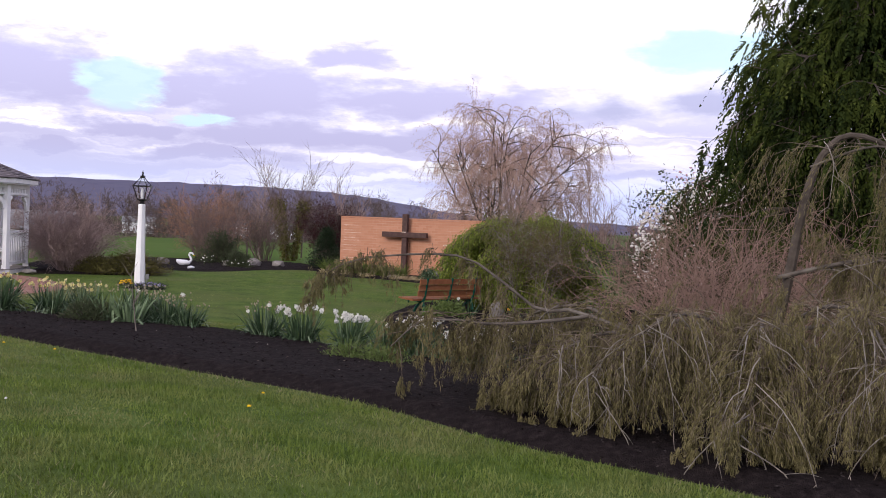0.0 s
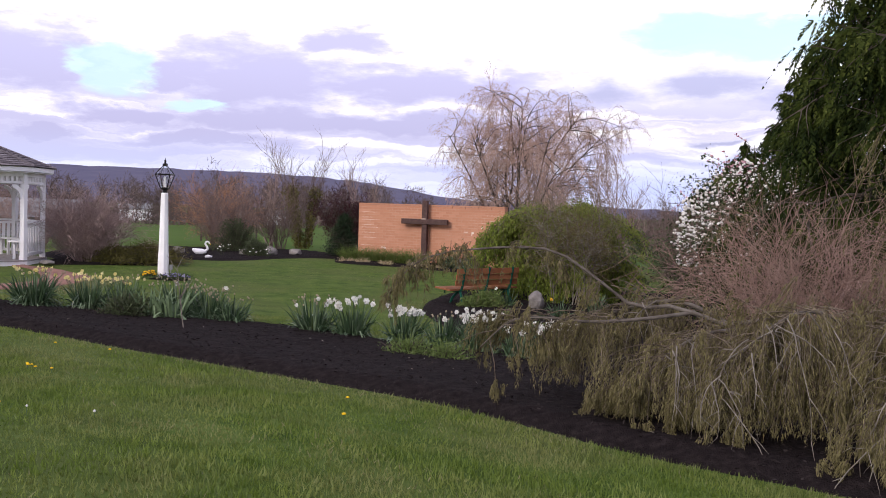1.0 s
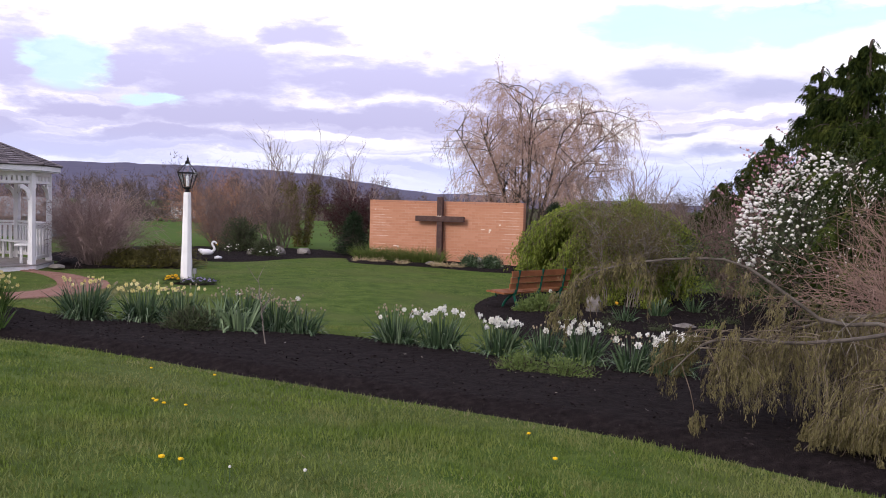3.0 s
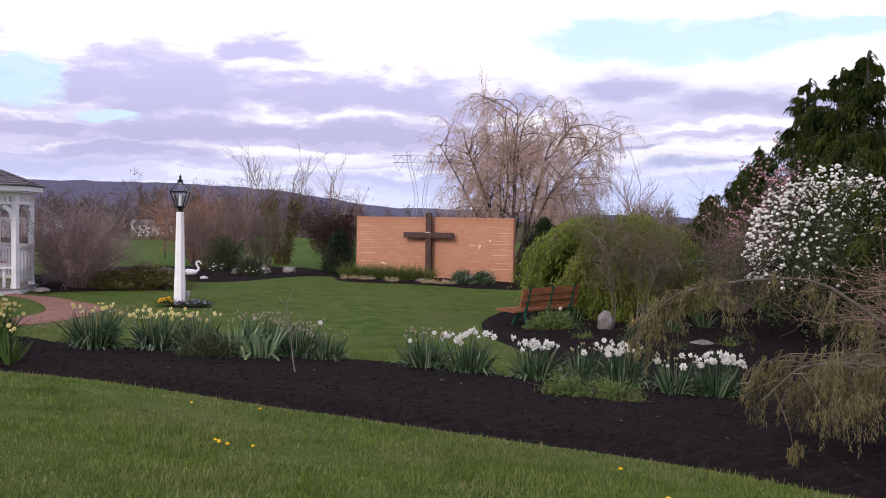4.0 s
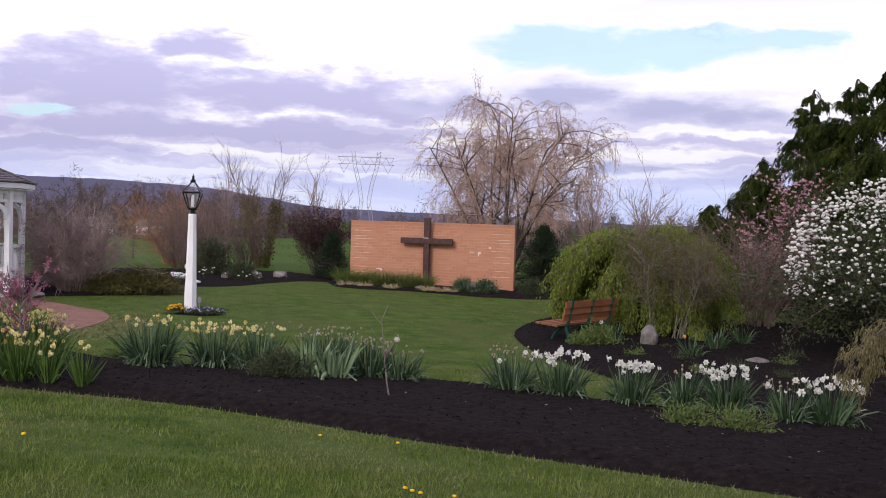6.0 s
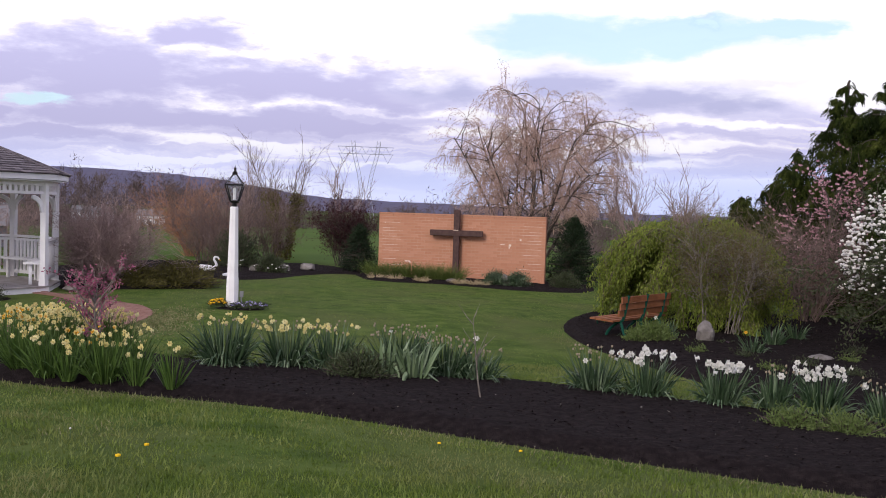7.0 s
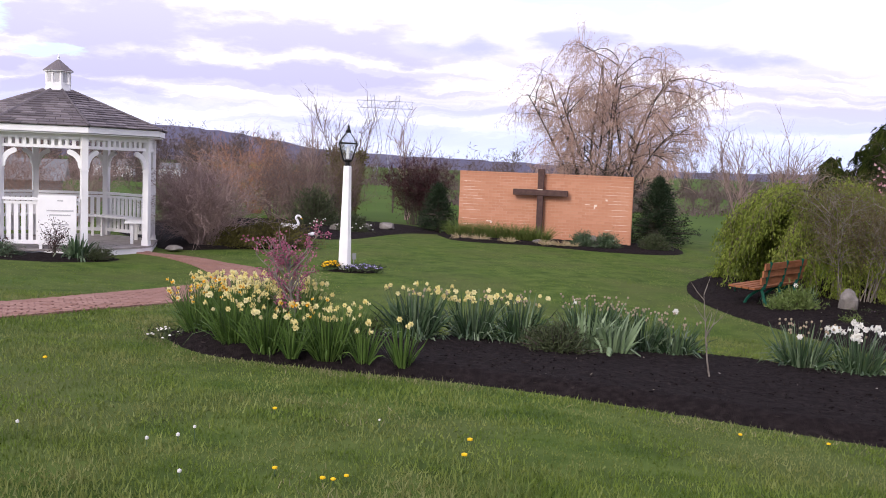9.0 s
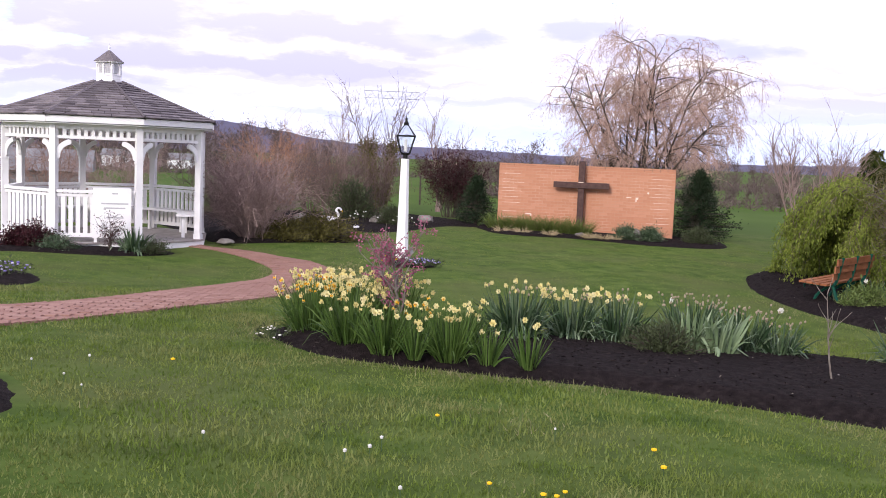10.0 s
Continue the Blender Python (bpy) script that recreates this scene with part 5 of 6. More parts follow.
def mound_shrub():
    """A low weeping dome: arching limbs, each with its own fall of fresh green shoots, and dark gaps between them."""
    x, y = 0.82, 22.9
    rng = np.random.default_rng(81)
    z = on(x, y)
    top = thing("weeping_shrub", x, y, z, "domed weeping shrub in fresh green leaf", "shrub")
    n = 44
    a = np.arange(n) * 2.39996 + rng.uniform(-0.25, 0.25, n)
    h = rng.uniform(0.9, 1.95, n)
    p = np.stack([0.1 * np.cos(a), 0.1 * np.sin(a), h], 1)
    d = np.stack([np.cos(a), np.sin(a), rng.uniform(0.1, 0.65, n)], 1)
    reach = rng.uniform(0.6, 1.05, n) * (2.55 - 0.35 * h)
    made, joints, ways = grow(rng, p, d, reach, 0.022, [dict(nseg=10, wander=0.08, droop=0.34)])
    part("trunk", Geo().tubes([(0, 0, -0.1), (0.02, 0, 0.6)], [(0.02, 0, 0.6), (0, 0.02, 1.75)], [0.10, 0.08], [0.08, 0.05], 7), BARKDARK, top)
    part("branches", Geo().tubes(*made[0], 5), BARKDARK, top)
    # short shoots hang in tiers from every limb
    q = np.repeat(joints, 12, 0) + rng.normal(0, 0.05, (len(joints) * 12, 3))
    w = unit(np.repeat(ways, 12, 0) * 0.6 + sphere_dirs(rng, len(q)) * (1, 1, 0.2) * 0.5)
    ln = rng.uniform(0.15, 0.62, len(q))
    ln = np.minimum(ln, np.maximum(q[:, 2] - 0.02, 0.08))
    made2, j2, w2 = grow(rng, q, w, ln, 0.004, [dict(nseg=3, wander=0.14, droop=1.1)])
    part("shoots", Geo().tubes(*made2[0], 3), TWIGKHAKI, top)
    ok = j2[:, 2] > 0.05
    part("leaves", leafy(rng, j2[ok], w2[ok], 7, 0.060, 0.029, out=0.55, down=0.6, jitter=0.05), MOUND, top)


mound_shrub()


def fan_shrub():
    """Pale bare stems that fan out, with olive buds in the crown."""
    top, joints, ways, rng = twiggy("multi_stem_shrub", 1.0, 21.5, "many-stemmed shrub with pale bare stems and olive buds", 91, 26, 1.75, 0.012, 0.36,
                                    [dict(nseg=7, wander=0.05, droop=0.02, kids=8, ratio=0.45, thin=0.5, spread=0.5, start=0.5), dict(nseg=5, wander=0.13, droop=0.05, kids=5, ratio=0.5, thin=0.6, spread=0.6, least=0.003), dict(nseg=3, wander=0.2, droop=0.1)], BARKPALE, spread_base=0.35)
    part("buds", leafy(rng, joints, ways, 10, 0.032, 0.012, out=0.8, jitter=0.11), OLIVE, top)


fan_shrub()


def brush(name, x, y, label, seed, tall, wide, n, twig, lean=0.9, depth=3, category="shrub", sides=None, leaf=None, leaf_per=3, leaf_size=0.03, base=0.25, thick=0.010):
    """A dense bush of fine twigs."""
    top, joints, ways, rng = twiggy(name, x, y, label, seed, n, tall, thick, lean * wide / tall,
                                    [dict(nseg=6, wander=0.08, droop=0.05, kids=6, ratio=0.5, thin=0.6, spread=0.45, start=0.25), dict(nseg=5, wander=0.13, droop=0.02, kids=5, ratio=0.55, thin=0.7, spread=0.5, least=0.003), dict(nseg=2, wander=0.15, droop=0.0)], twig, category, spread_base=base)
    if leaf:
        ok = joints[:, 2] > 0.05
        part("leaves", leafy(rng, joints[ok], ways[ok], leaf_per, leaf_size, leaf_size * 0.5, out=0.7, jitter=0.04), leaf, top)
    return top


brush("twiggy_shrub", 3.0, 12.5, "leafless reddish brown twiggy shrub", 101, 1.85, 1.5, 100, TWIGBROWN, 1.0, thick=0.006)
brush("twiggy_shrub", 4.6, 12.4, "leafless brown twiggy shrub", 102, 1.8, 1.5, 60, TWIGBROWN, 1.0, thick=0.006)
brush("twiggy_shrub", 3.9, 24.2, "dark leafless shrub with a russet tinge", 103, 1.9, 1.35, 64, TWIGDARK, 0.9, leaf=BARBERRY, leaf_per=1)
brush("gazebo_shrub", -10.95, 26.2, "dense leafless brown shrub beside the gazebo", 104, 1.45, 1.25, 110, TWIGGREY, 0.95)
brush("gazebo_shrub", -11.3, 27.5, "dense leafless brown shrub behind the gazebo", 105, 1.55, 1.2, 75, TWIGGREY, 0.95)
brush("barberry", -5.95, 36.7, "upright maroon barberry shrub", 106, 1.6, 1.0, 50, BARKDARK, 0.50, leaf=BARBERRY, leaf_per=6, leaf_size=0.05)
brush("bare_shrub", -9.6, 35.0, "tall leafless brown shrub in the back bed", 107, 1.72, 1.5, 46, TWIGDARK, 0.8)
brush("bare_shrub", -10.3, 36.0, "tall leafless brown shrub in the back bed", 108, 1.72, 1.4, 46, TWIGDARK, 0.8)
brush("bare_shrub", -8.3, 36.6, "leafless olive brown shrub in the back bed", 109, 1.79, 1.2, 36, TWIGDARK, 0.6, leaf=OLIVE, leaf_per=1)
brush("orange_shrub", -11.6, 41.5, "broad shrub with orange-brown leafless twigs", 110, 2.34, 2.6, 60, ORANGETWIG, 0.9)


def evergreen(name, x, y, label, seed, tall, wide, material, n, needle=0.09, round_top=False, category="shrub"):
    """A dense evergreen of short upswept tufts."""
    rng = np.random.default_rng(seed)
    top = thing(name, x, y, on(x, y), label, category)
    f = rng.uniform(0.03, 1.0, n)
    a = rng.uniform(0, 2 * np.pi, n)
    prof = np.sqrt(np.clip(1 - f ** 2, 0, 1)) if round_top else (1 - f) ** 0.75
    lump = 1 + 0.32 * np.sin(a * 3 + f * 9) + 0.26 * np.sin(a * 5 - f * 16)
    p = np.stack([0 * f, 0 * f, f * tall * 0.9 * (0.25 if round_top else 1)], 1)
    end = np.stack([np.cos(a) * prof * lump * wide, np.sin(a) * prof * lump * wide, f * tall], 1) + rng.normal(0, 0.04, (n, 3))
    part("trunk", Geo().tubes([(0, 0, -0.1)], [(0, 0, tall * 0.8)], 0.06, 0.02, 6), BARKDARK, top)
    part("branches", Geo().tubes(p, end, 0.012, 0.004, 3), BARKDARK, top)
    t = rng.uniform(0.45, 1.0, (n, 26, 1))
    q = (p[:, None] * (1 - t) + end[:, None] * t + rng.normal(0, 0.05, (n, 26, 3))).reshape(-1, 3)
    d = unit(np.repeat(unit(end - p), 26, 0) * 0.6 + sphere_dirs(rng, len(q)) * 0.8 + np.array([0, 0, 0.35]))
    part("needles", Geo().leaves(q, d, side_of(rng, d), needle * rng.uniform(0.6, 1.3, len(q)), needle * 0.22), material, top)
    return top


evergreen("dwarf_pine", 0.8, 32.7, "dark green dwarf pine beside the wall", 121, 1.9, 0.98, PINE, 480, category="tree")
evergreen("dwarf_pine", -5.45, 33.6, "dark green low pine beside the wall", 122, 1.35, 0.62, PINE, 260, category="tree")
evergreen("spreading_juniper", -9.6, 27.1, "low spreading juniper, bronzed by winter", 123, 0.52, 0.85, JUNIPER, 420, 0.08, True)
evergreen("spreading_juniper", -10.3, 26.4, "low spreading juniper, bronzed by winter", 124, 0.42, 0.6, JUNIPER, 260, 0.08, True)
evergreen("green_shrub", -7.9, 31.6, "small dark green shrub in the back bed", 125, 0.5, 0.4, VIBLEAF, 160, 0.08, True)
evergreen("dark_shrub", -9.0, 33.5, "dark evergreen shrub in the back bed", 126, 1.1, 0.7, VIBLEAF, 240, 0.09, True)


def bare_tree(name, x, y, label, seed, tall, stems, bark, lean=0.35, ivy=0.0):
    """A slender bare tree; ivy clothes the stems up to that height."""
    top, joints, ways, rng = twiggy(name, x, y, label, seed, stems, tall, 0.030, lean, [dict(nseg=9, wander=0.06, droop=-0.04, kids=14, ratio=0.34, thin=0.34, spread=0.45, start=0.42, rise=0.3), dict(nseg=6, wander=0.11, droop=-0.04, kids=7, ratio=0.45, thin=0.5, spread=0.5, rise=0.25, least=0.004), dict(nseg=4, wander=0.12, droop=-0.03)], bark, "tree")
    if ivy:
        stem = np.array([v.co for v in next(c for c in top.children if c.name.startswith("stems")).data.vertices])
        stem = stem[stem[:, 2] < ivy]
        q = np.repeat(stem, 14, 0) + rng.normal(0, 0.09, (len(stem) * 14, 3)) * (1, 1, 1.6)
        d = sphere_dirs(rng, len(q))
        part("foliage", Geo().leaves(q, d, side_of(rng, d), 0.09, 0.06), JUNIPER, top, "olive creeper on the stems")
    return top


bare_tree("bare_tree", -8.15, 40.5, "leafless tree with upswept branches and creeper on its stems", 131, 3.85, 5, TWIGDARK, 0.30, 2.4)
bare_tree("bare_tree", -9.6, 41.0, "slender leafless tree with fine upswept twigs", 135, 3.2, 4, TWIGGREY, 0.25)
bare_tree("bare_tree", -6.1, 41.2, "slender leafless tree with upswept branches", 132, 3.1, 4, TWIGGREY, 0.3)
bare_tree("bare_tree", 1.5, 27.2, "small leafless tree beyond the mound shrub", 133, 2.95, 4, TWIGGREY, 0.35)
bare_tree("bare_tree", 3.1, 29.0, "small leafless tree beyond the mound shrub", 134, 3.0, 4, TWIGGREY, 0.4)
brush("bare_shrub", -15.2, 32.5, "leafless brown brush behind the gazebo", 113, 1.7, 1.6, 36, TWIGGREY, 0.9)
brush("bare_shrub", -17.4, 33.5, "leafless brown brush behind the gazebo", 114, 1.8, 1.6, 36, TWIGBROWN, 0.9)
brush("bare_shrub", -19.8, 34.5, "leafless brown brush behind the gazebo", 115, 1.8, 1.6, 36, TWIGGREY, 0.9)

# ---- bulbs and small plants ----
PETAL_MESHES = {}
SPENT_MESH = Geo().blobs([(0, 0, 0)], 0.014, 1.3).mesh("spent_bloom", SPENT)


def bloom_mesh(kind):
    """Six petals and a trumpet, facing along -y and a little down."""
    if kind in PETAL_MESHES:
        return PETAL_MESHES[kind]
    petal, cup = {"white": (PETALWHITE, PETALWHITE), "cream": (PETALYELLOW, TRUMPET), "yellow": (PETALYELLOW, PETALYELLOW), "gold": (TRUMPET, TRUMPET)}[kind]
    g = Geo()
    a = np.arange(6) * np.pi / 3
    d = np.stack([np.cos(a), np.full(6, -0.12), np.sin(a)], 1)
    s = np.stack([-np.sin(a), np.zeros(6), np.cos(a)], 1)
    g.leaves(np.zeros((6, 3)), unit(d), s, 0.036, 0.026, 0.55)
    n = 6
    ring = [(r * math.cos(k * math.pi / 3), y, r * math.sin(k * math.pi / 3)) for y, r in ((0.0, 0.010), (-0.022, 0.011), (-0.030, 0.017)) for k in range(n)]
    g.add(ring, [(i * n + k, i * n + (k + 1) % n, (i + 1) * n + (k + 1) % n, (i + 1) * n + k) for i in range(2) for k in range(n)])
    me = g.mesh("bloom", petal)
    me.materials.append(cup)
    me.polygons.foreach_set("material_index", [0] * 6 + [1] * 12)
    PETAL_MESHES[kind] = me
    return me


def bulb_clump(x, y, seed, label, leaves=120, tall=0.40, wide=0.22, blooms=0, kind="white", spent=0, name="daffodil_clump", leaf_mat=None, strap=0.014, droop=0.85, size=1.0, low=0.0):
    rng = np.random.default_rng(seed)
    tall, wide, size, strap, leaves = tall * 1.12, wide, size * (1.25 if kind == "white" else 0.95), strap * 1.5, int(leaves * 1.5)
    spent = int(spent * 1.7)
    blooms = int(blooms * (1.5 if kind == "white" else 1.8))
    z = on(x, y) + (0.10 if y < 17 else 0.05)
    top = thing(name, x, y, z, label, "flowers", "daffodil clumps")
    a = rng.uniform(0, 2 * np.pi, leaves)
    r = np.sqrt(rng.uniform(0, 1, leaves)) * wide * 0.55
    p = np.stack([r * np.cos(a), r * np.sin(a), np.full(leaves, -0.04)], 1)
    out = rng.uniform(0.05, 1.0, leaves) * (0.2 + 1.2 * r / wide)
    d = unit(np.stack([out * np.cos(a), out * np.sin(a), np.ones(leaves)], 1))
    s = side_of(rng, d)
    long = tall * rng.uniform(0.55, 1.12, leaves) + 0.04
    dr = droop * rng.uniform(0.0, 1.9, leaves) ** 2 * (0.35 + 1.7 * r / wide)
    part("leaves", Geo().straps(p, d, s, long, strap * rng.uniform(0.7, 1.3, leaves), dr), leaf_mat or DAFFLEAF, top)
    n = blooms + spent
    if n:
        a = rng.uniform(0, 2 * np.pi, n)
        r = np.sqrt(rng.uniform(0, 1, n)) * wide
        foot = np.stack([r * 0.5 * np.cos(a), r * 0.5 * np.sin(a), np.zeros(n)], 1)
        head = np.stack([r * 1.15 * np.cos(a), r * 1.15 * np.sin(a), tall * rng.uniform(0.80 - low, 1.08, n)], 1)
        part("flower_stems", Geo().tubes(foot, head, 0.003, 0.0025, 3), leaf_mat or DAFFLEAF, top)
        me = bloom_mesh(kind)
        for h in head[:blooms]:
            sc = size * rng.uniform(0.75, 1.2)
            piece("bloom", me, top, Matrix.LocRotScale(h, Euler((rng.uniform(-0.3, 0.5), 0, rng.uniform(-1.5, 1.5))), Vector((sc, sc, sc))))
        if spent:
            for h in head[blooms:]:
                piece("spent_bloom", SPENT_MESH, top, pose(*h, 20, 0, 0))
    return top


WH = "clump of white daffodils in bloom with strap leaves"
SP = "clump of daffodil leaves with withered blooms"
YE = "clump of pale yellow daffodils in full bloom"
n = 0
for x, y, label, lv, tall, wide, bl, kind, sp in (
    (-2.95, 14.72, SP, 150, 0.42, 0.30, 2, "white", 16), (-2.40, 14.6, WH, 150, 0.42, 0.30, 13, "white", 3),
    (-1.68, 14.3, WH, 140, 0.40, 0.26, 17, "white", 0), (-1.12, 14.2, SP, 120, 0.38, 0.24, 1, "white", 8), (-0.70, 14.0, WH, 150, 0.42, 0.28, 20, "white", 0),
    (-0.16, 13.65, SP, 120, 0.36, 0.24, 3, "white", 8), (0.27, 13.6, WH, 140, 0.40, 0.28, 19, "white", 2),
    (-7.0, 14.95, "clump of yellow daffodils beginning to fade", 190, 0.44, 0.34, 9, "yellow", 6), (-6.35, 15.35, YE, 150, 0.42, 0.32, 15, "yellow", 4),
    (-5.85, 15.35, YE, 140, 0.42, 0.3, 9, "yellow", 8), (-5.05, 15.35, SP, 200, 0.44, 0.36, 1, "white", 26), (-4.55, 15.2, SP, 170, 0.40, 0.34, 1, "white", 24), (-4.2, 15.1, SP, 120, 0.34, 0.28, 0, "white", 10),
):
    n += 1
    bulb_clump(x, y, 200 + n, label, lv, tall, wide, bl, kind, sp)
for x, y, tall, lv, bl, wide in ((-9.0, 14.1, 0.40, 150, 26, 0.30), (-8.75, 14.5, 0.42, 160, 40, 0.36), (-8.9, 15.0, 0.42, 150, 40, 0.36), (-8.45, 15.0, 0.42, 150, 34, 0.34), (-8.65, 13.5, 0.40, 140, 16, 0.26),
                                 (-8.2, 14.9, 0.40, 130, 16, 0.30), (-8.35, 13.22, 0.34, 110, 8, 0.22), (-8.05, 13.42, 0.36, 110, 8, 0.22), (-7.82, 13.08, 0.36, 120, 10, 0.22), (-7.72, 13.42, 0.38, 110, 8, 0.22)):
    n += 1
    bulb_clump(x, y, 200 + n, YE, lv, tall, wide, bl, "yellow" if n % 7 else "cream", 0, low=0.12, leaf_mat=MASSLEAF, droop=0.22, strap=0.008, size=0.82)
for x, y, tall in ((-8.12, 12.99, 0.26), (-7.52, 12.96, 0.27), (-7.20, 12.90, 0.30)):
    n += 1
    bulb_clump(x, y, 200 + n, "thin clump of daffodil leaves with one bloom", 34, tall, 0.11, 2, "yellow", 0, leaf_mat=MASSLEAF, droop=0.12, strap=0.009)
for x, y, s in ((-5.25, 14.85, 0.40), (-4.95, 14.8, 0.38)):
    n += 1
    bulb_clump(x, y, 200 + n, "broad pale green tulip leaves", 58, s, 0.26, name="tulip_leaves", leaf_mat=TULIPLEAF, strap=0.026, droop=1.5)
evergreen("low_shrub", -5.55, 14.72, "small rounded grey-green shrub in the bed", 141, 0.34, 0.30, VIBLEAF, 200, 0.06, True)
evergreen("sedum_patch", -1.48, 12.95, "low yellow-green sedum patch on mulch", 142, 0.22, 0.26, BROADLEAF, 120, 0.05, True)
evergreen("sedum_patch", -1.05, 12.75, "low yellow-green sedum patch on mulch", 143, 0.22, 0.30, BROADLEAF, 130, 0.05, True)


def redbud():
    top, joints, ways, rng = twiggy("redbud_sapling", -8.12, 14.3, "young redbud tree with rosy pink flowering twigs", 151, 1, 0.86, 0.022, 0.12,
                                    [dict(nseg=8, wander=0.06, droop=-0.02, kids=20, ratio=0.52, thin=0.5, spread=0.58, start=0.4, rise=0.22), dict(nseg=6, wander=0.1, droop=-0.04, kids=4, ratio=0.42, thin=0.6, spread=0.5, least=0.003), dict(nseg=4, wander=0.12, droop=0.0)], BARKPALE, "tree", spread_base=0.02)
    j = joints[joints[:, 2] > 0.3]
    p = np.repeat(j, 6, 0) + rng.normal(0, 0.014, (len(j) * 6, 3))
    d = sphere_dirs(rng, len(p))
    part("buds", Geo().leaves(p, d, side_of(rng, d), 0.026, 0.018), REDBUD, top, "rosy pink flower buds")


redbud()
twiggy("bare_sapling", -4.37, 13.5, "thin grey leafless sapling in mulch", 152, 1, 0.95, 0.011, 0.10, [dict(nseg=9, wander=0.06, droop=-0.03, kids=9, ratio=0.30, thin=0.5, spread=0.5, start=0.45, rise=0.2, least=0.0025), dict(nseg=5, wander=0.10, droop=-0.03)], BARKPALE, "tree", spread_base=0.01)

# plants of the bench bed
n = 300
for x, y, tall, lv, kind, bl in ((-0.25, 20.55, 0.36, 70, "white", 1), (0.68, 19.1, 0.36, 60, "gold", 1), (2.35, 21.2, 0.36, 60, "white", 0), (-0.95, 20.4, 0.22, 40, "white", 0)):
    n += 1
    bulb_clump(x, y, n, "narrow-leaved daffodil clump in the bench bed", lv, tall, 0.18, bl, kind)
evergreen("hellebore", -0.62, 20.15, "pale green hellebore in flower", 161, 0.36, 0.26, BROADLEAF, 170, 0.08, True, "flowers")
evergreen("hellebore", -0.95, 20.0, "low pale green hellebore", 162, 0.22, 0.18, BROADLEAF, 90, 0.07, True, "flowers")
for k, (x, y) in enumerate(((0.35, 18.6), (-0.3, 18.9), (1.0, 18.0), (2.0, 18.6), (1.4, 17.2), (0.3, 17.5), (2.6, 19.6))):
    evergreen("low_perennial", x, y, "small sprouting perennial on dark mulch", 170 + k, 0.12, 0.16, BROADLEAF if k % 2 else VIBLEAF, 40, 0.05, True, "plant")


def boulder(x, y, sx, sy, sz, seed, label):
    rng = np.random.default_rng(seed)
    bm = bmesh.new()
    bmesh.ops.create_icosphere(bm, subdivisions=3, radius=1.0)
    off = Vector(rng.uniform(-9, 9, 3))
    for v in bm.verts:
        k = 1 + 0.28 * noise.noise(v.co * 1.1 + off) + 0.10 * noise.noise(v.co * 3 + off)
        v.co = Vector((v.co.x * sx * k, v.co.y * sy * k, v.co.z * sz * k))
    # a few flat breaks
    for k in range(6):
        nrm = Vector(sphere_dirs(rng, 1, -0.1)[0])
        lim = 0.74 * Vector((nrm.x * sx, nrm.y * sy, nrm.z * sz)).length
        for v in bm.verts:
            over = v.co.dot(nrm) - lim
            if over > 0:
                v.co -= nrm * over
    me = bpy.data.meshes.new("boulder")
    bm.to_mesh(me)
    bm.free()
    me.materials.append(ROCK)
    ob = tagged(new("boulder", me), label, "rock")
    ob.matrix_world = pose(x, y, on(x, y) + 0.06 + sz * 0.45, 0, 0, seed * 37 % 360)
    return ob


boulder(0.30, 20.25, 0.19, 0.15, 0.30, 16, "upright grey boulder beside the bench")
boulder(1.60, 18.75, 0.26, 0.18, 0.08, 6, "flat pale stone set in the mulch")
boulder(-7.55, 32.4, 0.30, 0.2, 0.10, 7, "grey rock in the back bed")
boulder(-6.9, 33.0, 0.32, 0.22, 0.11, 8, "grey rock in the back bed")
boulder(-7.9, 33.4, 0.4, 0.25, 0.13, 9, "long grey rock in the back bed")
boulder(-8.3, 32.0, 0.25, 0.2, 0.12, 10, "small grey rock in the back bed")
boulder(-11.3, 24.75, 0.22, 0.15, 0.06, 11, "flat pale stone at the path's edge")
boulder(-10.3, 31.6, 0.25, 0.2, 0.14, 12, "pale rounded rock in the back bed")


def garden_bench():
    bx, by, rz = -0.68, 20.72, -136
    top = thing("garden_bench", bx, by, on(bx, by) - 0.02, "wooden slat garden bench on green metal supports", "bench", rz=rz)
    L = 1.80
    # seat slats run along x; the sitter faces -y
    for i in range(4):
        part("seat_slat", Geo().box((0, -0.40 + 0.115 * i, 0.43 - 0.006 * i), (L, 0.10, 0.032)), SLATWOOD, top)
    for i in range(3):
        g = Geo()
        z = 0.54 + 0.115 * i
        g.box((0, 0.055 + 0.028 * i, z), (L - 0.16, 0.028, 0.105))
        part("back_slat", g, SLATWOOD, top)
    for x in (-L / 2 + 0.26, 0.0, L / 2 - 0.26):
        sup = part("support", limb([(x, -0.42, 0.39), (x, -0.2, 0.385), (x, 0.0, 0.39), (x, 0.06, 0.50), (x, 0.10, 0.70), (x, 0.135, 0.84)], 0.028, 0.024, 14, 6)[0], GREENMETAL, top)
        part("leg", limb([(x, -0.05, 0.38), (x, -0.22, 0.25), (x, -0.30, 0.10), (x, -0.38, 0.0), (x, -0.44, -0.02)], 0.026, 0.022, 10, 6)[0], GREENMETAL, sup)
        part("leg", limb([(x, 0.0, 0.37), (x, 0.06, 0.2), (x, 0.14, 0.06), (x, 0.20, -0.02)], 0.026, 0.022, 10, 6)[0], GREENMETAL, sup)
        part("front_arm", limb([(x, -0.42, 0.40), (x, -0.46, 0.36), (x, -0.45, 0.31)], 0.02, 0.012, 8, 6)[0], GREENMETAL, sup)


garden_bench()


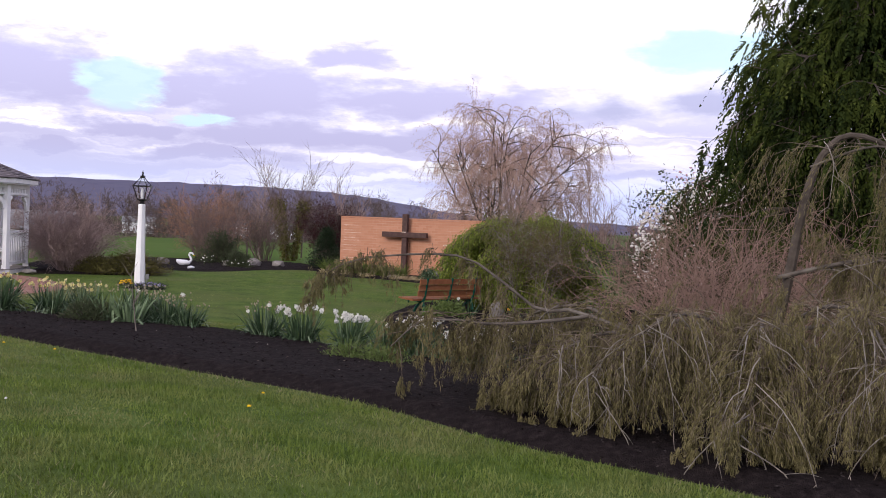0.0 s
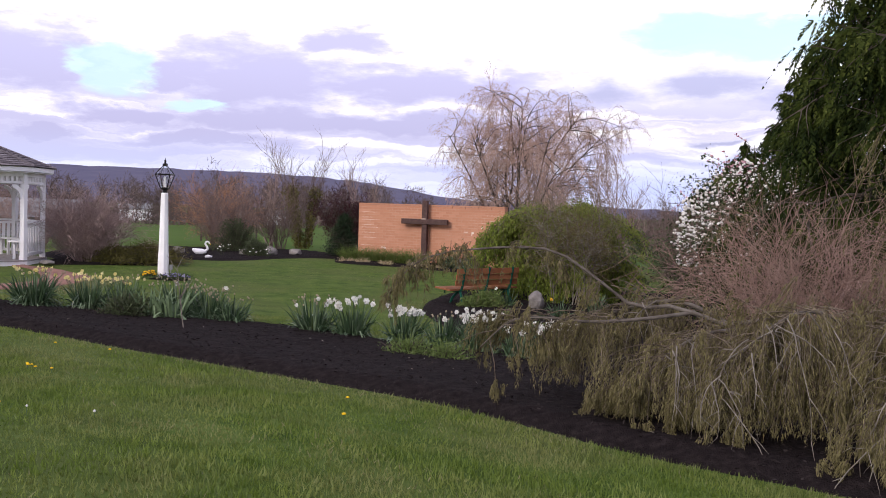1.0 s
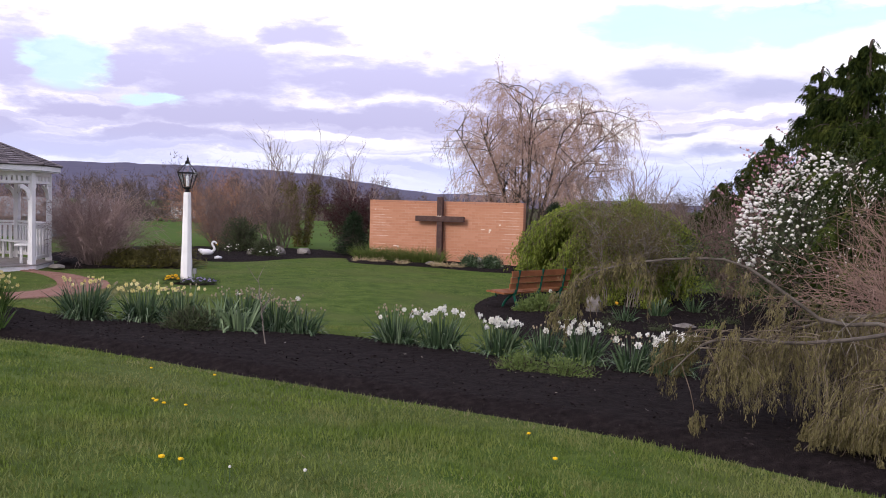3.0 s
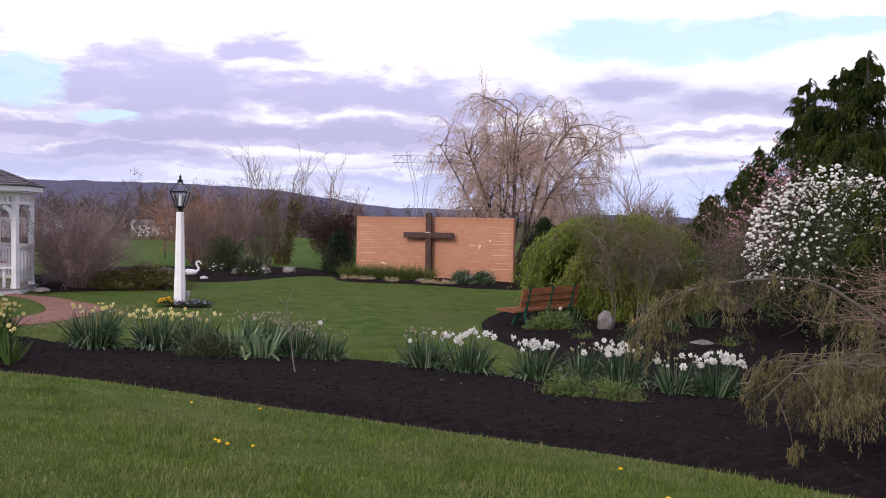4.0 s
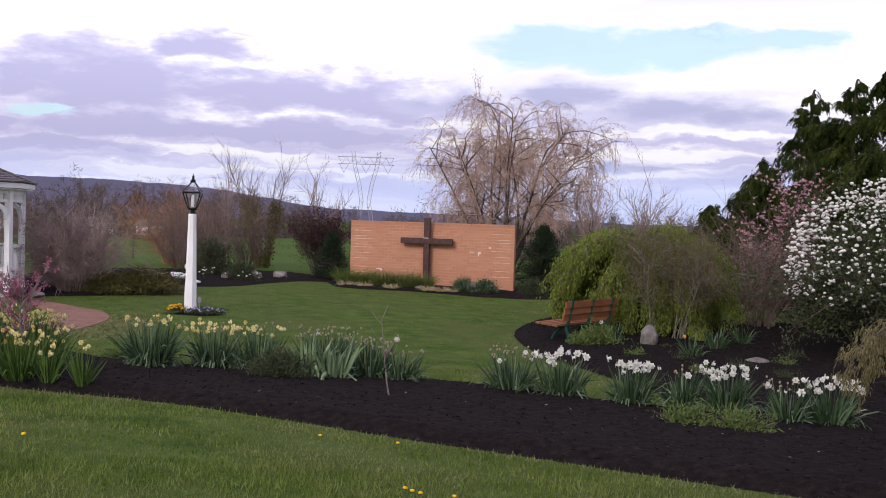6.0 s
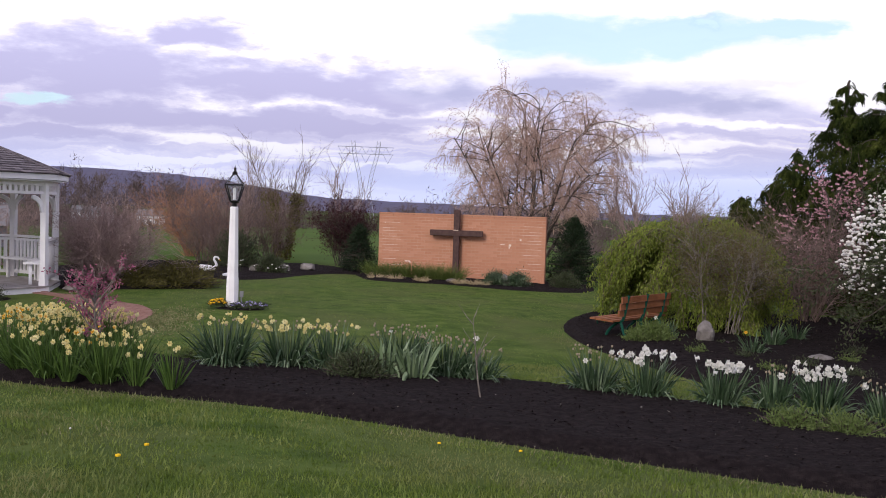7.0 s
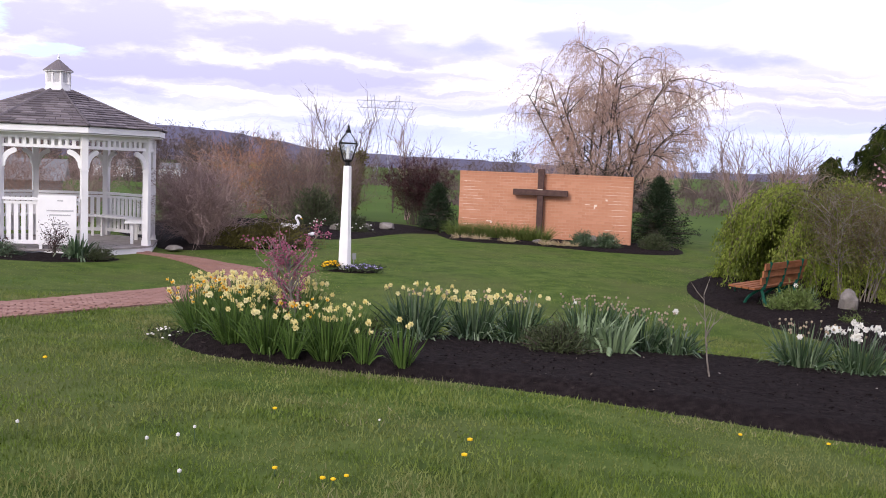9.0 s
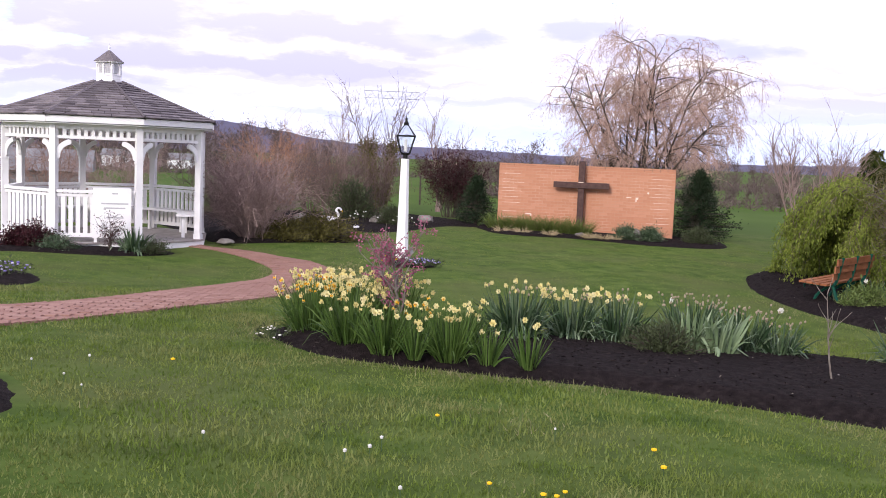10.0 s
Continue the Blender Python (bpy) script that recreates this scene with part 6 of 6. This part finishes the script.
def swan():
    """A white swan-shaped planter."""
    x, y = -9.55, 31.3
    top = thing("swan_planter", x, y, on(x, y) + 0.03, "white swan-shaped garden planter", "planter", rz=8)
    top.scale = (0.74, 0.74, 0.74)
    bm = bmesh.new()
    bmesh.ops.create_uvsphere(bm, u_segments=16, v_segments=10, radius=1.0)
    for v in bm.verts:
        tail = max(0.0, -v.co.x)
        v.co = Vector((v.co.x * 0.30, v.co.y * 0.15 * (1 - 0.5 * tail), v.co.z * 0.13 + 0.13 + 0.10 * tail ** 2))
    me = bpy.data.meshes.new("body")
    bm.to_mesh(me)
    bm.free()
    me.materials.append(WHITE)
    part("body", me, WHITE, top)
    g, c = limb([(0.22, 0, 0.16), (0.33, 0, 0.24), (0.30, 0, 0.36), (0.24, 0, 0.46), (0.28, 0, 0.55), (0.37, 0, 0.54), (0.42, 0, 0.47)], 0.05, 0.03, 20, 8)
    part("neck", g, WHITE, top)
    part("bill", Geo().tubes([(0.42, 0, 0.475)], [(0.47, 0, 0.42)], 0.025, 0.008, 6), ORANGEYELLOW, top, "orange bill")


swan()
x, y = -8.85, 29.9
t = thing("white_edging_stone", x, y, on(x, y), "small white stone at the bed's edge", "rock")
part("stone", Geo().blobs([(0, 0, 0.07)], 0.13, 0.5), WHITE, t)


def flower_patch(name, x, y, label, seed, n, rx, ry, tall, bloom, leaf=VIBLEAF, r=0.02):
    rng = np.random.default_rng(seed)
    top = thing(name, x, y, on(x, y) + 0.03, label, "flowers")
    a = rng.uniform(0, 2 * np.pi, n)
    q = np.sqrt(rng.uniform(0, 1, n))
    p = np.stack([q * rx * np.cos(a), q * ry * np.sin(a), tall * (1 - 0.5 * q * q) * rng.uniform(0.7, 1.2, n)], 1)
    foot = p * (0.9, 0.9, 0)
    part("foliage", leafy(rng, p * (1, 1, 0.7), unit(p + np.array([0, 0, 0.1])), 6, 0.05, 0.025, jitter=0.03).tubes(foot, p, 0.003, 0.002, 3), leaf, top)
    part("blooms", Geo().blobs(p, r * rng.uniform(0.7, 1.3, n), 0.6), bloom, top)


MAUVE = mat("mauve_bloom", [(.14, .08, .13), (.24, .15, .22), (.36, .26, .32)], 8, 0.8, island=0.8)
flower_patch("pansies", -7.55, 22.88, "violet and white pansies round the lamp post", 181, 90, 0.36, 0.18, 0.11, PURPLE)
flower_patch("pansies", -8.15, 22.95, "bright yellow pansies at the lamp post", 182, 45, 0.15, 0.12, 0.16, ORANGEYELLOW, r=0.03)
flower_patch("heather", 0.55, 20.0, "low mauve heather on dark mulch", 187, 40, 0.3, 0.2, 0.10, MAUVE, r=0.012)
flower_patch("heather", 0.45, 19.2, "low mauve heather on dark mulch", 188, 34, 0.28, 0.2, 0.09, MAUVE, r=0.012)
bulb_clump(1.42, 20.1, 189, "upright iris leaves in the bench bed", 50, 0.36, 0.16, name="iris_clump", strap=0.02, droop=0.25)
evergreen("ground_cover", -7.3, 15.7, "low bright green ground cover behind the daffodils", 190, 0.14, 0.34, BROADLEAF, 150, 0.06, True, "plant")
flower_patch("pansies", -13.4, 17.7, "violet pansies in a small bed", 183, 120, 0.7, 0.6, 0.13, PURPLE)
flower_patch("white_alyssum", -9.35, 13.95, "small white alyssum at the bed's edge", 184, 16, 0.14, 0.3, 0.07, WHITEBLOOM, r=0.013)
flower_patch("white_flowers", -8.7, 31.2, "white flowering perennials in the back bed", 185, 10, 0.5, 0.25, 0.36, WHITEBLOOM, r=0.025)
flower_patch("white_flowers", -7.6, 31.0, "white flowering perennials in the back bed", 186, 7, 0.4, 0.2, 0.30, WHITEBLOOM, r=0.025)


def tuft(name, x, y, label, seed, n, tall, wide, material, droop=0.6, width=0.010):
    rng = np.random.default_rng(seed)
    top = thing(name, x, y, on(x, y) + 0.03, label, "grass")
    a = rng.uniform(0, 2 * np.pi, n)
    r = np.sqrt(rng.uniform(0, 1, n)) * wide * 0.5
    p = np.stack([r * np.cos(a), r * np.sin(a) * 0.7, 0 * r - 0.02], 1)
    d = unit(np.stack([np.cos(a) * rng.uniform(0.1, 0.9, n), np.sin(a) * rng.uniform(0.1, 0.9, n), np.ones(n)], 1))
    part("blades", Geo().straps(p, d, side_of(rng, d), tall * rng.uniform(0.6, 1.2, n), width, droop), material, top)


GREENGRASS = mat("ornamental_grass", [(.07, .10, .02), (.11, .15, .035), (.16, .19, .06)], 2, 0.7, island=0.7, thin=0.25)
for k in range(7):
    xx = -5.0 + 0.36 * k
    tuft("ornamental_grass", xx, 32.05 - 0.105 * k - 0.05 * (k % 2), "green ornamental grass before the wall", 400 + k, 260, 0.52, 0.50, GREENGRASS, 0.30)
for k, xx in enumerate((-5.0, -4.5, -3.75, -2.75, -2.4, -2.1)):
    tuft("straw_grass", xx, 31.15 - 0.26 * (xx + 5) * 0.8, "pale straw-coloured grass tuft before the wall", 420 + k, 130, 0.26, 0.30, DRYGRASS, 0.8)
evergreen("lavender", -1.75, 30.75, "grey-green lavender mound before the wall", 431, 0.34, 0.30, DAFFLEAF, 150, 0.08, True)
evergreen("lavender", -1.2, 30.55, "grey-green lavender mound before the wall", 432, 0.36, 0.32, DAFFLEAF, 150, 0.08, True)
evergreen("lavender", 0.1, 30.6, "dark green low shrub at the wall's end", 433, 0.40, 0.36, VIBLEAF, 170, 0.08, True)
boulder(-1.5, 30.55, 0.12, 0.08, 0.22, 14, "small pale stone before the wall")
boulder(-2.95, 30.95, 0.16, 0.08, 0.06, 15, "pale flat stone before the wall")

# plants before the gazebo
brush("maroon_shrub", -14.3, 22.6, "low maroon-leaved shrub before the gazebo", 441, 0.36, 0.4, 20, BARKDARK, 1.0, leaf=BARBERRY, leaf_per=5, leaf_size=0.05, base=0.12)
brush("maroon_shrub", -15.5, 22.45, "low maroon-leaved shrub before the gazebo", 442, 0.30, 0.34, 16, BARKDARK, 1.0, leaf=BARBERRY, leaf_per=5, leaf_size=0.05, base=0.12)
evergreen("grey_santolina", -13.8, 22.35, "low grey-green mound before the gazebo", 443, 0.22, 0.32, DAFFLEAF, 140, 0.05, True)
brush("climbing_rose", -13.05, 22.85, "young rose with dark red leaves", 444, 0.52, 0.10, 4, BARKDARK, 0.4, leaf=BARBERRY, leaf_per=2, leaf_size=0.04, base=0.06)
bulb_clump(-12.6, 22.75, 445, "green iris leaves before the gazebo", 60, 0.36, 0.24, name="iris_clump", strap=0.03)
evergreen("low_shrub", -12.3, 22.85, "low dark shrub at the gazebo's foot", 446, 0.18, 0.25, VIBLEAF, 90, 0.05, True)


def lawn_flowers():
    rng = np.random.default_rng(77)
    golden = [(-7.94, 9.44), (-7.66, 9.29), (-7.71, 9.34), (-7.60, 9.40), (-6.91, 10.36), (-4.98, 11.2), (-4.33, 9.38), (-4.41, 9.48), (-4.14, 9.27), (-4.42, 9.42), (-4.38, 9.35), (-3.78, 7.47), (-3.68, 7.48), (-1.67, 9.31)]
    pale = [(-2.99, 7.35), (-3.35, 7.19), (-7.43, 10.55), (-8.35, 9.25), (-8.48, 9.92), (-8.60, 9.74), (-9.30, 9.96), (-10.70, 11.71), (-10.40, 11.98), (-10.17, 10.97), (-10.39, 11.37), (-8.42, 10.07)]
    x, y = scatter(rng, (-11, 6), (1, 12.5), 8, keep_out=BEDS + [PATH_AREA])
    spots = golden + list(zip(x, y)) + pale
    for i, (a, b) in enumerate(spots):
        yellow = i < len(spots) - len(pale)
        top = thing("dandelion", a, b, float(land(a, b)), "yellow dandelion in the lawn" if yellow else "white dandelion seed head in the lawn", "flower", "dandelions")
        h = rng.uniform(0.03, 0.05) if yellow else rng.uniform(0.05, 0.08)
        part("stem", STEM, DAFFLEAF, top).scale = (1, 1, h)
        part("flower_head" if yellow else "seed_head", Geo().blobs([(0, 0, h)], rng.uniform(0.014, 0.022) if yellow else rng.uniform(0.008, 0.013), 0.55 if yellow else 1.0), DANDELION if yellow else SEEDHEAD, top)


STEM = Geo().tubes([(0, 0, 0)], [(0, 0, 1)], 0.003, 0.003, 3).mesh("stem", DAFFLEAF)
lawn_flowers()

# ---- distance ----


def ridge():
    """A long wooded ridge that sinks towards the right, and low hills beyond."""
    n, m = 220, 7
    az = np.radians(np.linspace(-75, 60, n))
    deg = np.degrees(az)
    prof = 6 + 46 / (1 + np.exp((deg + 5.2) / 2.4)) + 4 * np.sin(deg * 0.21 + 1) * (deg > -1) - 0.12 * np.clip(-18 - deg, 0, 60)
    prof += 0.7 * np.sin(deg * 2.3) + 0.4 * np.sin(deg * 5.1)
    rng = np.random.default_rng(9)
    dist = 2500
    top = prof / 1761 * dist + 2.3
    v = []
    for j in range(m):
        f = j / (m - 1)
        r = dist - 1400 * (1 - f)
        h = -6 + (top + 6) * f ** 1.3 + rng.uniform(-1.2, 1.2, n) * f
        v.append(np.stack([-4 + r * np.sin(az), 3 + r * np.cos(az), h], 1))
    f = [(j * n + i, j * n + i + 1, (j + 1) * n + i + 1, (j + 1) * n + i) for j in range(m - 1) for i in range(n - 1)]
    tagged(new("backdrop_ridge", Geo().add(np.concatenate(v), f).mesh("backdrop_ridge", HILL, True)), "long wooded ridge with bluish haze put into its colour", "hills", kind="structure")


ridge()


def woods(name, label, seed, x0, x1, y0, y1, tall, count, material=None):
    """A far belt of leafless trees."""
    rng = np.random.default_rng(seed)
    x = rng.uniform(x0, x1, count)
    y = rng.uniform(y0, y1, count)
    base = np.stack([x, y, height(x, y) - 0.3], 1)
    d = unit(np.column_stack([rng.normal(0, 0.08, (count, 2)), np.ones(count)]))
    made, joints, ways = grow(rng, base, d, tall * rng.uniform(0.55, 1.0, count), tall * 0.013, [dict(nseg=5, wander=0.05, droop=-0.02, kids=11, ratio=0.42, thin=0.5, spread=0.5, start=0.15, rise=0.2), dict(nseg=3, wander=0.12, droop=-0.03, kids=6, ratio=0.5, thin=0.6, spread=0.5, rise=0.15, least=0.02), dict(nseg=2, wander=0.1, droop=0.0)])
    g = branch_geo(made[:2], (4, 3))
    # haze of fine twigs and undergrowth
    q = np.repeat(joints, 2, 0) + rng.normal(0, tall * 0.03, (len(joints) * 2, 3))
    w = unit(sphere_dirs(rng, len(q)) + np.array([0, 0, 0.8]))
    g.blades(q, w, side_of(rng, w), tall * 0.12, tall * 0.014)
    k = count * 40
    ux, uy = rng.uniform(x0, x1, k), rng.uniform(y0, y1, k)
    uz = height(ux, uy) + rng.uniform(0, 0.35, k) ** 1.5 * tall
    w = unit(sphere_dirs(rng, k) + np.array([0, 0, 0.6]))
    g.blades(np.stack([ux, uy, uz], 1), w, side_of(rng, w), tall * 0.16, tall * 0.035)
    return tagged(new(name, g.mesh(name, material or WOODS)), label, "trees", kind="stuff")


woods("far_woods", "belt of leafless brown woods across the fields", 501, -170, -20, 235, 300, 10.5, 130)
woods("far_woods", "belt of leafless brown woods across the fields", 502, -30, 60, 230, 290, 6.5, 70)
woods("far_woods", "low leafless hedgerow across the fields", 503, 30, 230, 225, 290, 8.5, 115)
woods("field_hedge", "leafless hedge behind the garden", 504, -78, -26, 128, 146, 4.4, 56)
woods("field_hedge", "leafless brown brush behind the garden", 505, -3, 3, 66, 80, 3.2, 14)


woods("field_hedge", "low leafless brown brush beyond the lawn", 506, 7, 46, 76, 98, 2.9, 60)


def far_house(x, y, w, d, h, material, label, rz=0):
    top = thing("far_house", x, y, on(x, y), label, "house", rz=rz)
    part("wall", Geo().box((0, 0, h / 2), (w, d, h)), material, top)
    g = Geo().add([(-w / 2 - .3, -d / 2 - .3, h), (w / 2 + .3, -d / 2 - .3, h), (w / 2 + .3, d / 2 + .3, h), (-w / 2 - .3, d / 2 + .3, h), (-w / 2 - .3, 0, h + d * 0.35), (w / 2 + .3, 0, h + d * 0.35)], [(0, 1, 5, 4), (2, 3, 4, 5)]).add([(-w / 2 - .3, -d / 2 - .3, h), (-w / 2 - .3, 0, h + d * .35), (-w / 2 - .3, d / 2 + .3, h)], [(0, 1, 2)]).add([(w / 2 + .3, -d / 2 - .3, h), (w / 2 + .3, 0, h + d * .35), (w / 2 + .3, d / 2 + .3, h)], [(0, 1, 2)])
    part("roof", g, FARGREY, top)
    for k in range(3):
        part("window", Geo().box((-w / 3 + k * w / 3, -d / 2 - 0.03, h * 0.55), (w * 0.1, 0.06, h * 0.3)), FARGREY, top)


far_house(-62, 226, 8, 4, 2.4, FARROOF, "distant long white farm building")
far_house(-84, 228, 7, 4, 2.6, FARROOF, "distant white house by the woods", 10)
far_house(-50, 228, 5, 4, 2.0, FARROOF, "distant low white shed", -5)
far_house(-21.5, 46, 3.2, 2.4, 0.9, FARGREY, "low grey shed behind the gazebo", 12)


def pylon():
    x, y = -2, 345
    z = on(x, y)
    top = thing("power_pylon", x, y, z, "lattice steel power pylon in the distance", "pylon")
    H = 29.0
    for sx in (-1, 1):
        g = Geo()
        lean = [(sx * 3.2, 0), (sx * 1.2, 12), (sx * 2.2, 18), (sx * 3.8, 24), (sx * 4.4, H)]
        for (a, b), (c, d) in zip(lean[:-1], lean[1:]):
            for off in (-0.6, 0.6):
                g.tubes([(a + off, 0, b)], [(c + off, 0, d)], 0.10, 0.10, 3)
            for k in range(4):
                f0, f1 = k / 4, (k + 1) / 4
                p = (a + (c - a) * f0 - 0.6, 0, b + (d - b) * f0)
                q = (a + (c - a) * f1 + 0.6, 0, b + (d - b) * f1)
                g.tubes([p], [q], 0.06, 0.06, 3)
        part("mast", g, STEEL, top)
    g = Geo()
    for zz in (24.6, 27.0):
        g.tubes([(-9.5, 0, zz)], [(9.5, 0, zz)], 0.10, 0.10, 3)
    for k in range(14):
        a = -9.5 + 19 * k / 14
        g.tubes([(a, 0, 24.6 if k % 2 else 27.0)], [(a + 19 / 14, 0, 27.0 if k % 2 else 24.6)], 0.06, 0.06, 3)
    part("cross_arm", g, STEEL, top)
    for cx in (-7.5, 0, 7.5):
        g = Geo().tubes([(cx - 1.6, 0, 24.6), (cx + 1.6, 0, 24.6)], [(cx, 0, 21.6), (cx, 0, 21.6)], 0.08, 0.08, 3)
        part("insulator", g, STEEL, top)


pylon()


def fence_posts():
    for k, (x, y) in enumerate(((-14.2, 47), (-11.6, 47), (-9.0, 47), (-6.4, 47))):
        t = thing("fence_post", x, y, on(x, y), "thin dark fence post at the field", "post", "field fence")
        part("post", Geo().box((0, 0, 0.6), (0.07, 0.07, 1.3)), BARKDARK, t)


fence_posts()

# ---- path bricks ----


def path_bricks():
    owner = bpy.data.objects["path"]
    me = Geo().box((0, 0, 0), (0.192, 0.092, 0.05)).mesh("paver", PAVER)
    rest = Geo()
    rng = np.random.default_rng(17)
    count = 0
    ys = np.arange(10.6, 25.0, 0.1)
    for j, y in enumerate(ys):
        xs = np.arange(-14.8, -8.9, 0.2) + (0.1 if j % 2 else 0.0)
        dist, _ = nearest(PATH_AREA, xs, np.full(len(xs), y))
        for x in xs[inside(PATH_AREA, xs, np.full(len(xs), y)) & (dist > 0.13)]:
            z = float(land(x, y)) + 0.000 + rng.uniform(-0.003, 0.003)
            a = rng.normal(0, 0.01)
            if 13.5 < y < 17.5 and count < 300 and x > -12.6:
                piece("paver", me, owner, Matrix.LocRotScale((x, y, z), Euler((0, 0, a)), None))
                count += 1
            else:
                rest.box((x, y, z), (0.192, 0.092, 0.05), a)
    # a header course follows the edges
    step = np.linalg.norm(np.roll(PATH_AREA, -1, 0) - PATH_AREA, axis=1)
    along = np.concatenate([[0], np.cumsum(step)])
    loop = np.concatenate([PATH_AREA, PATH_AREA[:1]])
    for t in np.arange(0, along[-1], 0.1):
        c = np.array([np.interp(t, along, loop[:, 0]), np.interp(t, along, loop[:, 1])])
        e = np.array([np.interp(t + 0.05, along, loop[:, 0]), np.interp(t + 0.05, along, loop[:, 1])]) - c
        e = e / max(np.linalg.norm(e), 1e-6)
        nrm = np.array([-e[1], e[0]])
        if not inside(PATH_AREA, np.array([c[0] + nrm[0] * 0.1]), np.array([c[1] + nrm[1] * 0.1]))[0]:
            nrm = -nrm
        c = c + nrm * 0.09
        rest.box((c[0], c[1], float(land(*c)) - 0.006 + rng.uniform(-0.003, 0.003)), (0.192, 0.090, 0.05), math.atan2(nrm[1], nrm[0]))
    tagged(part("paver_field", rest, PAVER, owner), kind="stuff")


path_bricks()
